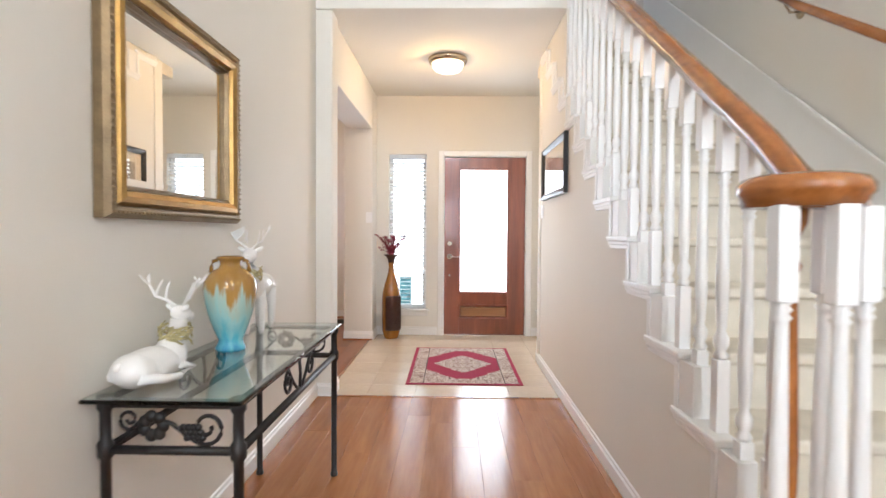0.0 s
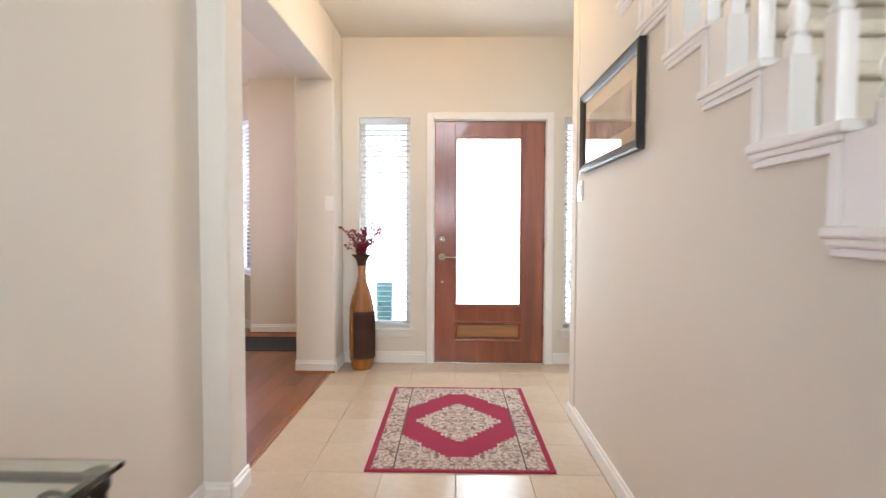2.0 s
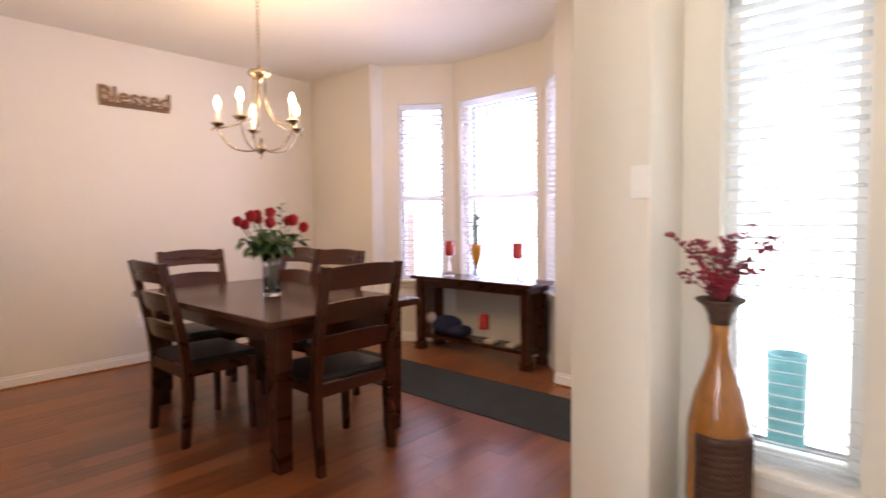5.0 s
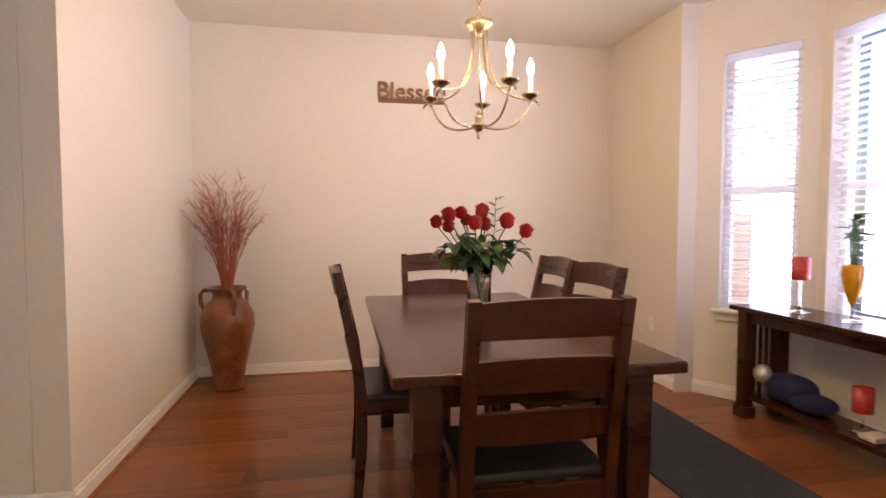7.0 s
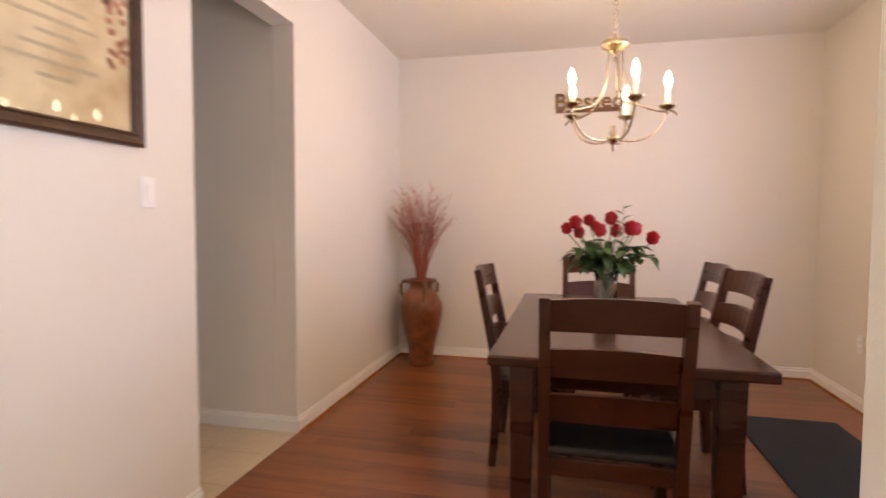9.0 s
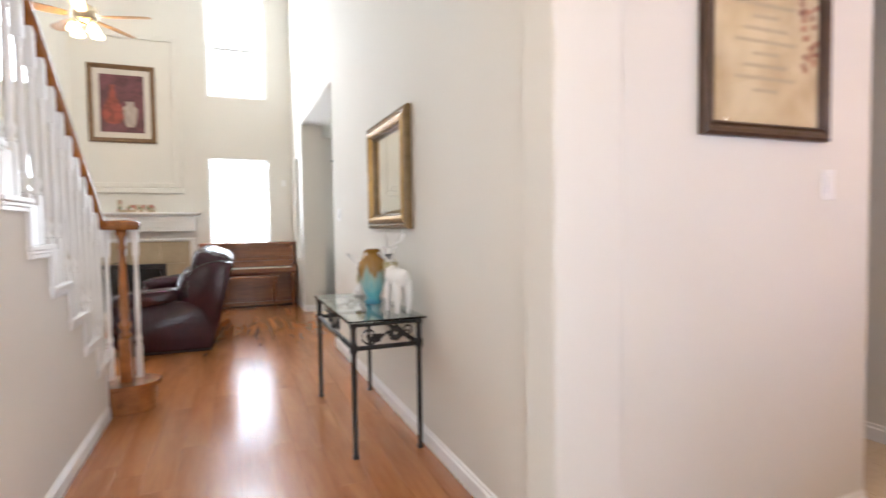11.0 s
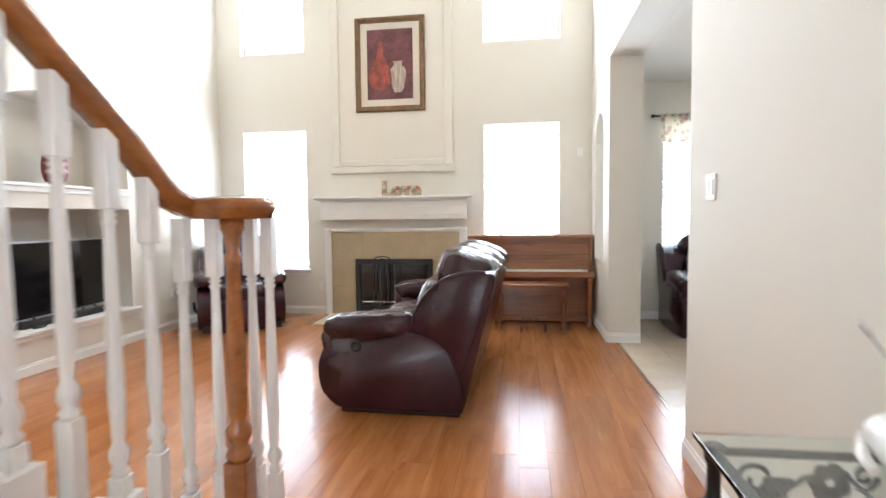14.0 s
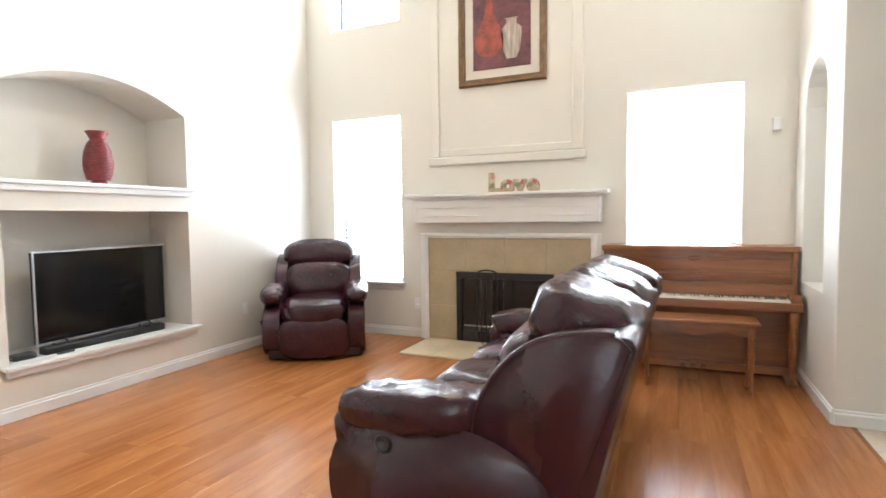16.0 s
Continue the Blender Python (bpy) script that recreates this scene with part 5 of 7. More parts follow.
heads = [(x, y, z - 0.02) for x, y, z in ((-0.03, -0.19, 0.46), (0.05, -0.15, 0.49), (-0.06, -0.13, 0.44), (0.0, -0.085, 0.50), (0.07, -0.04, 0.455), (-0.03, 0.02, 0.51), (0.09, 0.10, 0.465), (-0.02, 0.13, 0.46), (0.05, 0.20, 0.42), (-0.09, 0.05, 0.45), (-0.05, -0.05, 0.47))]
bs, bl = bmesh.new(), bmesh.new()
for hx, hy, hz in heads:
    p0 = Vector((-hx * 0.22, -hy * 0.2, 0.0))
    tube(bs, [tuple(p0), (hx * 0.25, hy * 0.22, 0.24), (hx * 0.7, hy * 0.7, hz * 0.8), (hx, hy, hz - 0.02)], 0.0032, 5)
    for q in range(16):
        u = rnd.uniform(0.42, 1.0)
        a = rnd.uniform(0, 6.28)
        base = Vector((hx * u * 0.9, hy * u * 0.9, 0.24 + (hz - 0.26) * (u - 0.35)))
        leaf(bl, base + Vector((0.02 * math.cos(a), 0.02 * math.sin(a), 0)), (math.cos(a), math.sin(a), rnd.uniform(-0.7, 0.35)), rnd.uniform(0.06, 0.095))
part("stems", bs, STEM, bouquet)
part("leaves", bl, LEAF, bouquet)
bm = bmesh.new()
for i, rr, hh_ in ((0, 0.012, 0.010), (1, 0.020, 0.006), (2, 0.028, -0.002), (3, 0.033, -0.012)):
    n = 3 + i
    for q in range(n):
        a = 2 * math.pi * (q + 0.37 * i) / n
        w = math.pi / n * 1.25
        rows_ = []
        for v, (z, k_) in enumerate(((-0.026, 0.42), (-0.008, 1.0), (0.016, 1.02), (0.026, 0.92 + 0.30 * i / 3))):
            rows_.append([bm.verts.new((rr * k_ * math.cos(a + s * w), rr * k_ * math.sin(a + s * w), z + hh_ - 0.006 * abs(s))) for s in (-1, -0.5, 0, 0.5, 1)])
        for r0, r1 in zip(rows_, rows_[1:]):
            for j in range(4):
                f = bm.faces.new((r0[j], r0[j + 1], r1[j + 1], r1[j]))
                f.smooth = True
blob(bm, (0, 0, -0.018), (0.016, 0.016, 0.014), u=8, v=6)
rme = mesh_of(bm, "rose", ROSE)
for i, (hx, hy, hz) in enumerate(heads):
    s = shared("rose", rme, bouquet, hx, hy, hz, rz=40 * i, rx=rnd.uniform(-22, 22))
    s.scale = (rnd.uniform(0.72, 0.92),) * 3
bm = bmesh.new()
for q in range(34):
    g = bmesh.ops.create_icosphere(bm, subdivisions=1, radius=0.0032)
    bmesh.ops.translate(bm, verts=g["verts"], vec=(rnd.uniform(-0.03, 0.05), rnd.uniform(0.06, 0.14), rnd.uniform(0.49, 0.55)))
for q in range(7):
    tube(bm, [(0, 0.03, 0.30), (0.01, 0.06 + 0.01 * q, 0.50)], 0.0008, 4)
part("filler_sprigs", bm, GYPS, bouquet)
bm = bmesh.new()
for q in range(8):
    leaf(bm, (0.0, 0.07, 0.36 + 0.024 * q), (0.2, (0.9 if q % 2 else -0.9), 0.7), 0.05)
tube(bm, [(0, 0.03, 0.2), (0.0, 0.07, 0.40), (0.0, 0.075, 0.55)], 0.002, 5)
part("fern_sprig", bm, LEAF, bouquet)

# chandelier
ch = thing("chandelier", "five-arm antique brass chandelier with lit candle bulbs", "chandelier", pose(-2.245, 6.187, 0))
bm = bmesh.new()
lathe(bm, [(0.0, 1.605), (0.006, 1.608), (0.010, 1.62), (0.005, 1.63), (0.018, 1.645), (0.034, 1.665), (0.036, 1.672), (0.018, 1.68), (0.016, 1.69), (0.020, 1.705), (0.010, 1.715), (0.013, 1.725), (0.006, 1.735), (0.0, 1.737)], seg=20)
part("lower_hub", bm, BRASS, ch)
bm = bmesh.new()
lathe(bm, [(0.0, 2.045), (0.006, 2.05), (0.010, 2.062), (0.006, 2.07), (0.016, 2.085), (0.030, 2.10), (0.066, 2.118), (0.070, 2.130), (0.060, 2.145), (0.025, 2.156), (0.012, 2.166), (0.010, 2.18), (0.0, 2.182)], seg=24)
part("upper_hub", bm, BRASS, ch)
bm = bmesh.new()
for i in range(22):
    z = 2.19 + i * (H1 - 2.215) / 22
    ring = [(0.010 * math.cos(a) if i % 2 else 0.0, 0.0 if i % 2 else 0.010 * math.cos(a), z + 0.016 * math.sin(a)) for a in [2 * math.pi * k / 10 for k in range(11)]]
    tube(bm, ring, 0.0022, 5)
part("chain", bm, BRASS, ch)
bm = bmesh.new()
lathe(bm, [(0.0, H1 - 0.03), (0.02, H1 - 0.028), (0.055, H1 - 0.008), (0.058, H1 - 0.001), (0.0, H1 - 0.001)], seg=24)
part("canopy", bm, BRASS, ch)
ROUND_LOW = rounded([(0.03, 1.66), (0.10, 1.655), (0.17, 1.675), (0.215, 1.72), (0.245, 1.775), (0.262, 1.795), (0.285, 1.785), (0.292, 1.772)])
ROUND_TOP = rounded([(0.035, 2.115), (0.04, 2.0), (0.06, 1.91), (0.11, 1.835), (0.18, 1.805), (0.25, 1.79)])
CANDLE = paint("candle_sleeve", (0.80, 0.76, 0.66), 0.5, var=0.02, bump=0.0)
for i in range(5):
    a = radians(17 + 72 * i)
    c, s = math.cos(a), math.sin(a)
    bm = bmesh.new()
    tube(bm, [(q * c, q * s, z) for q, z in ROUND_LOW], 0.0055, 7)
    tube(bm, [(q * c, q * s, z) for q, z in ROUND_TOP], 0.0055, 7)
    arm = part("arm", bm, BRASS, ch)
    bm = bmesh.new()
    lathe(bm, [(0.0, 1.775), (0.009, 1.778), (0.006, 1.79), (0.012, 1.80), (0.030, 1.806), (0.042, 1.818), (0.043, 1.822), (0.012, 1.818), (0.0, 1.818)], 0.25 * c, 0.25 * s, 0, 18)
    part("bobeche", bm, BRASS, arm)
    bm = bmesh.new()
    lathe(bm, [(0.0105, 1.818), (0.0115, 1.825), (0.0105, 1.835), (0.0105, 1.905), (0.0, 1.906)], 0.25 * c, 0.25 * s, 0, 12)
    part("candle", bm, CANDLE, arm)
    bm = bmesh.new()
    lathe(bm, [(0.007, 1.905), (0.011, 1.916), (0.018, 1.934), (0.0165, 1.950), (0.009, 1.972), (0.002, 1.988), (0.0, 1.989)], 0.25 * c, 0.25 * s, 0, 12)
    part("bulb", bm, BULB, arm, "lit flame-shaped bulb").visible_shadow = False


def lettering(body, size, depth, name, material, parent=None, m=None, label="", category="", bold=0.012):
    """Words as a mesh in the x-z plane, facing -y."""
    cu = bpy.data.curves.new(name, "FONT")
    cu.body, cu.size, cu.extrude, cu.align_x, cu.resolution_u = body, size, depth, "CENTER", 3
    cu.offset = size * bold
    tmp = bpy.data.objects.new(name, cu)
    scene.collection.objects.link(tmp)
    me = bpy.data.meshes.new_from_object(tmp.evaluated_get(bpy.context.evaluated_depsgraph_get()))
    bpy.data.objects.remove(tmp)
    me.transform(pose(0, 0, 0, 90, 0, 0))
    me.materials.clear()
    me.materials.append(material)
    o = new(name, me)
    if m is not None:
        o.matrix_world = m
    if parent is not None:
        o.parent = parent
    return tagged(o, label, category)


SIGNWOOD = wood("sign_wood", (0.13, 0.065, 0.032), (0.30, 0.17, 0.085), "x", 0.7, 0.0, 0.0, 8)
sign = thing("word_sign", "rustic brown wooden sign that spells a word", "sign", pose(XD + 0.001, 6.13, 2.235, 0, 0, 90))
lettering("Blessed", 0.19, 0.010, "letters", SIGNWOOD, sign).location = (0, -0.010, -0.012)
bm = bmesh.new()
box(bm, -0.27, 0.27, -0.012, 0, -0.045, -0.008, 0.003)
part("base_strip", bm, SIGNWOOD, sign)

# urn with curly twigs in the corner
TERRA = paint("terracotta_urn", (0.155, 0.048, 0.016), 0.28, var=0.38, scale=9, fine=70, bump=0.1, coat=0.4)
urn = thing("floor_urn", "large glazed terracotta urn with three handles", "urn", pose(-3.93, 4.73, 0))
bm = bmesh.new()
lathe(bm, [(0.0, 0.0), (0.115, 0.0), (0.118, 0.02), (0.105, 0.05), (0.125, 0.18), (0.165, 0.34), (0.188, 0.46), (0.186, 0.54), (0.150, 0.62), (0.108, 0.66), (0.100, 0.69), (0.112, 0.715), (0.135, 0.735), (0.135, 0.748), (0.105, 0.745), (0.09, 0.70), (0.0, 0.68)], seg=32)
part("body", bm, TERRA, urn)
for k in range(3):
    a = radians(25 + 120 * k)
    c, s = math.cos(a), math.sin(a)
    bm = bmesh.new()
    tube(bm, [(q * c, q * s, z) for q, z in ((0.125, 0.72), (0.165, 0.725), (0.192, 0.69), (0.188, 0.63), (0.165, 0.585), (0.172, 0.56))], 0.016, 9)
    part("handle", bm, TERRA, urn)
TWIG2 = paint("curly_twig", (0.33, 0.085, 0.048), 0.75, var=0.25)
bm = bmesh.new()
rnd = random.Random(12)
for i in range(90):
    a, sp_ = rnd.uniform(0, 6.28), rnd.uniform(0.03, 0.23)
    hgt = rnd.uniform(0.50, 0.86)
    pts, ph, am = [], rnd.uniform(0, 6), rnd.uniform(0.018, 0.045)
    for k in range(9):
        u = k / 8
        w = am * u * math.sin(ph + 13 * u)
        pts.append((0.03 * math.cos(a) + sp_ * u ** 1.8 * math.cos(a) - w * math.sin(a), 0.03 * math.sin(a) + sp_ * u ** 1.8 * math.sin(a) + w * math.cos(a), -0.04 + hgt * u - 0.10 * max(0, u - 0.75) * (sp_ > 0.2)))
    tube(bm, pts, 0.0030, 4, 0.0013)
    for br in range(5):
        k = rnd.randint(5, 8)
        b2 = a + rnd.uniform(-1.4, 1.4)
        p = Vector(pts[k])
        tube(bm, [tuple(p), tuple(p + Vector((0.05 * math.cos(b2), 0.05 * math.sin(b2), 0.05))), tuple(p + Vector((0.085 * math.cos(b2), 0.085 * math.sin(b2), 0.06 + rnd.uniform(-0.03, 0.04))))], 0.0016, 4, 0.0008)
o = solid("twig_bundle", bm, TWIG2, "reddish brown curly twigs standing in the urn", "dried twigs", kind="stuff")
o.matrix_world = pose(-3.93, 4.73, 0.70)

# framed print on the south wall
PARCH = bpy.data.materials.new("parchment_print")
t, b = nodes_of(PARCH)
L = t.links
co = t.nodes.new("ShaderNodeTexCoord")
nz = t.nodes.new("ShaderNodeTexNoise")
nz.inputs["Scale"].default_value, nz.inputs["Detail"].default_value = 5, 6
L.new(co.outputs["Object"], nz.inputs["Vector"])
r = t.nodes.new("ShaderNodeValToRGB")
r.color_ramp.elements[0].position, r.color_ramp.elements[0].color = 0.3, (0.36, 0.25, 0.11, 1)
r.color_ramp.elements[1].position, r.color_ramp.elements[1].color = 0.62, (0.60, 0.51, 0.33, 1)
L.new(nz.outputs["Fac"], r.inputs[0])
L.new(r.outputs[0], b.inputs["Base Color"])
b.inputs["Roughness"].default_value = 0.6
BROWNFR = paint("brown_frame", (0.060, 0.030, 0.016), 0.35, var=0.15, scale=20, fine=90, bump=0.1)
GREYINK = paint("faded_ink", (0.36, 0.30, 0.20), 0.8, var=0.1)
RUST = paint("rust_ornament", (0.26, 0.10, 0.05), 0.8, var=0.4, scale=30, fine=90)
dp = thing("framed_print", "large brown framed parchment-coloured print with faded writing", "picture", pose(-0.79, 4.441, 1.955, 0, 0, 180))
bm = bmesh.new()
frame_moulding(bm, 0.64, 0.88, [(0.0, 0.0), (0.0, 0.024), (0.010, 0.034), (0.024, 0.030), (0.036, 0.022), (0.042, 0.026), (0.050, 0.016), (0.050, 0.0)])
part("frame", bm, BROWNFR, dp)
bm = bmesh.new()
box(bm, -0.275, 0.275, -0.008, -0.002, -0.395, 0.395)
part("print", bm, PARCH, dp)
bm = bmesh.new()
for i in range(15):
    z = 0.33 - 0.043 * i
    w = 0.10 + 0.05 * math.sin(i * 2.1)
    box(bm, -w - 0.02, w, -0.0095, -0.008, z - 0.006, z + 0.006)
part("writing", bm, GREYINK, dp)["kind"] = "stuff"
bm = bmesh.new()
for i in range(26):
    x, z = rnd.uniform(0.17, 0.26), rnd.uniform(-0.18, 0.12)
    box(bm, x - 0.012, x + 0.012, -0.0095, -0.0082, z - 0.01, z + 0.01)
part("ornament", bm, RUST, dp)["kind"] = "stuff"
cover_glass(dp, 0.55, 0.79, 0.013)

# grey runner mat
bm = bmesh.new()
box(bm, -3.19, -0.42, 7.02, 7.63, 0.001, 0.009, 0.003)
solid("runner_mat", bm, MAT_GREY, "slate grey runner mat on the wooden floor", "mat")

# sideboard table in the bay
sb = thing("sideboard_table", "dark cherry mission-style sideboard table with slatted ends", "sideboard")
BX0, BX1, BY0, BY1, BZ = -2.74, -1.48, 8.0, 8.32, 0.70
bm = bmesh.new()
box(bm, BX0 - 0.04, BX1 + 0.04, BY0 - 0.03, BY1 + 0.02, BZ - 0.03, BZ, 0.006)
part("top", bm, DARKWOOD_X, sb)
for lx in (BX0 + 0.04, BX1 - 0.04):
    for ly in (BY0 + 0.035, BY1 - 0.035):
        bm = bmesh.new()
        vs = box(bm, lx - 0.035, lx + 0.035, ly - 0.035, ly + 0.035, 0.0, BZ - 0.03, 0.004)
        box(bm, lx - 0.048, lx + 0.048, ly - 0.044, ly + 0.044, 0.0, 0.07, 0.006)
        part("leg", bm, DARKWOOD, sb)
    for k in range(4):
        y = BY0 + 0.095 + k * 0.043
        bm = bmesh.new()
        box(bm, lx - 0.008, lx + 0.008, y - 0.011, y + 0.011, 0.15, BZ - 0.09)
        part("slat", bm, DARKWOOD, sb)
bm = bmesh.new()
box(bm, BX0 + 0.07, BX1 - 0.07, BY0 + 0.03, BY0 + 0.05, BZ - 0.10, BZ - 0.03, 0.003)
box(bm, BX0 + 0.07, BX1 - 0.07, BY1 - 0.05, BY1 - 0.03, BZ - 0.10, BZ - 0.03, 0.003)
box(bm, BX0 + 0.03, BX0 + 0.05, BY0 + 0.07, BY1 - 0.07, BZ - 0.09, BZ - 0.03, 0.003)
box(bm, BX1 - 0.05, BX1 - 0.03, BY0 + 0.07, BY1 - 0.07, BZ - 0.09, BZ - 0.03, 0.003)
part("apron", bm, DARKWOOD, sb)
bm = bmesh.new()
box(bm, BX0 + 0.01, BX1 - 0.01, BY0 + 0.04, BY1 - 0.04, 0.115, 0.145, 0.004)
part("lower_shelf", bm, DARKWOOD_X, sb)
REDGLASS = paint("red_glass_holder", (0.42, 0.022, 0.015), 0.12, var=0.15, scale=30, bump=0.0, coat=0.5)
AMBGLASS = paint("amber_glass", (0.55, 0.24, 0.012), 0.10, var=0.15, scale=20, bump=0.0, coat=0.5)
PLANT = paint("bamboo_leaf", (0.07, 0.16, 0.04), 0.5, var=0.2)


def candle_holder(x, y, z, h):
    o = thing("candle_holder", "red glass candle holder on a clear stem", "candle holder", pose(x, y, z), group="red candle holders")
    bm = bmesh.new()
    lathe(bm, [(0.0, 0.0), (0.048, 0.0), (0.046, 0.006), (0.012, 0.014), (0.008, 0.03), (0.007, h - 0.02), (0.02, h), (0.0, h)], seg=20)
    part("stem", bm, GLASS, o)
    bm = bmesh.new()
    lathe(bm, [(0.0, h), (0.046, h), (0.048, h + 0.01), (0.048, h + 0.13), (0.043, h + 0.13), (0.042, h + 0.02), (0.0, h + 0.015)], seg=20)
    part("cup", bm, REDGLASS, o, "red glass cup")
    return o


candle_holder(-2.42, 8.14, BZ + 0.001, 0.19)
candle_holder(-1.66, 8.12, BZ + 0.001, 0.19)
candle_holder(-2.05, 8.17, 0.147, 0.10)
av = thing("amber_vase", "amber glass teardrop vase on a thin stand", "vase", pose(-2.12, 8.16, BZ + 0.001))
bm = bmesh.new()
lathe(bm, [(0.0, 0.08), (0.010, 0.085), (0.028, 0.13), (0.048, 0.20), (0.055, 0.25), (0.052, 0.29), (0.046, 0.30), (0.0, 0.29)], seg=24)
part("body", bm, AMBGLASS, av)
bm = bmesh.new()
lathe(bm, [(0.0, 0.0), (0.045, 0.0), (0.043, 0.006), (0.006, 0.012), (0.005, 0.085), (0.0, 0.085)], seg=18)
part("stand", bm, GLASS, av)
lb = thing("lucky_bamboo", "green leafy sprig standing in the amber vase", "plant", pose(-2.12, 8.16, BZ + 0.25))
bm = bmesh.new()
for k in range(5):
    tube(bm, [(0.006 * k - 0.012, 0, 0.0), (0.012 * k - 0.026, 0.004, 0.12), (0.012 * k - 0.03, 0, 0.26 + 0.02 * (k % 3))], 0.004, 6)
part("stalks", bm, PLANT, lb)
bm = bmesh.new()
for k in range(18):
    a = rnd.uniform(0, 6.28)
    leaf(bm, (0.012 * (k % 5) - 0.026, 0, rnd.uniform(0.16, 0.30)), (math.cos(a), math.sin(a), rnd.uniform(-0.1, 0.8)), rnd.uniform(0.06, 0.10))
part("leaves", bm, PLANT, lb)
bm = bmesh.new()
blob(bm, (-2.48, 8.16, 0.235), (0.15, 0.11, 0.085), power=0.8)
blob(bm, (-2.32, 8.15, 0.20), (0.12, 0.10, 0.05), power=0.8)
solid("folded_cloth", bm, paint("navy_cloth", (0.010, 0.013, 0.055), 0.85, var=0.2, scale=14, fine=160, bump=0.3), "folded dark navy cloth bundle on the lower shelf", "cloth")
bm = bmesh.new()
lathe(bm, [(0.0, 0.0), (0.055, 0.0), (0.052, 0.012), (0.03, 0.03), (0.0, 0.034)], m=pose(-2.60, 8.07, 0.30, 70, 0, 20))
tube(bm, [(-2.60, 8.08, 0.29), (-2.61, 8.10, 0.146)], 0.012, 8)
solid("small_lamp_head", bm, SILVER, "small silver lamp head on the lower shelf", "lamp")
for bx, bw in ((-1.95, 0.09), (-1.72, 0.08)):
    bm = bmesh.new()
    box(bm, bx - bw / 2, bx + bw / 2, 8.08, 8.20, 0.146, 0.172, 0.004)
    solid("small_box", bm, CREAM, "small pale box on the lower shelf", "box")

# ---- living room things ----


def soft(bm, amount=0.006, scale=9.0):
    """Wrinkles and sag on a cushion."""
    for v in bm.verts:
        n = noise.noise_vector(v.co * scale) + 0.5 * noise.noise_vector(v.co * scale * 2.7)
        v.co += n * amount


def cushion(name, parent, c, r, rot=(0, 0, 0), power=0.62, amount=0.007, scale=9.0, label="", tufts=()):
    bm = bmesh.new()
    blob(bm, c, r, rot, 30, 20, power)
    for p, depth, rad in tufts:
        for v in bm.verts:
            d = (v.co - Vector(p)).length
            if d < rad:
                v.co.z -= depth * (1 - d / rad) ** 2
    soft(bm, amount, scale)
    return part(name, bm, CREASED, parent, label)


def shaped(name, parent, outline, y0, y1, bevel, label="", mat=None):
    bm = bmesh.new()
    prism(bm, outline, y0, y1)
    es = [e for e in bm.edges]
    bmesh.ops.bevel(bm, geom=es, offset=bevel, segments=3, profile=0.5, affect="EDGES", clamp_overlap=True)
    for f in bm.faces:
        f.smooth = True
    return part(name, bm, mat or LEATHER, parent, label)


ARM = [(0.0, 0.03), (0.73, 0.03), (0.835, 0.07), (0.895, 0.16), (0.912, 0.28), (0.885, 0.40), (0.78, 0.495), (0.58, 0.535), (0.34, 0.53), (0.18, 0.48), (0.06, 0.38), (0.0, 0.20)]
BACK = [(-0.005, 0.05), (0.10, 0.05), (0.16, 0.45), (0.10, 0.74), (-0.02, 0.86), (-0.17, 0.89), (-0.205, 0.86), (-0.10, 0.45)]
WING = [(0.0, 0.28)] + rounded([(0.27, 0.36), (0.315, 0.46), (0.312, 0.57), (0.265, 0.69), (0.195, 0.78), (0.10, 0.852), (-0.02, 0.885), (-0.14, 0.89), (-0.19, 0.85)], 3)
ARM = [ARM[0]] + rounded(ARM[1:], 3)


def seat_unit(o, y0, y1):
    """One place to sit: cushion, lumbar and head pillows, footrest."""
    m = (y0 + y1) / 2
    h = (y1 - y0) / 2
    tf = [((0.40, m + s * h * 0.45, 0.475), 0.028, 0.09) for s in (-1, 1)] + [((0.60, m + s * h * 0.45, 0.475), 0.028, 0.09) for s in (-1, 1)]
    cushion("seat_cushion", o, (0.50, m, 0.36), (0.35, h, 0.125), tufts=tf, amount=0.010, scale=12)
    cushion("footrest", o, (0.80, m, 0.24), (0.065, h, 0.20), power=0.55)
    cushion("lumbar_cushion", o, (0.20, m, 0.62), (0.15, h * 0.98, 0.20), (0, -14, 0), amount=0.010, scale=12)
    cushion("head_cushion", o, (0.005, m, 0.860), (0.205, h * 1.0, 0.135), (0, -20, 0), power=0.60, amount=0.013, scale=14)


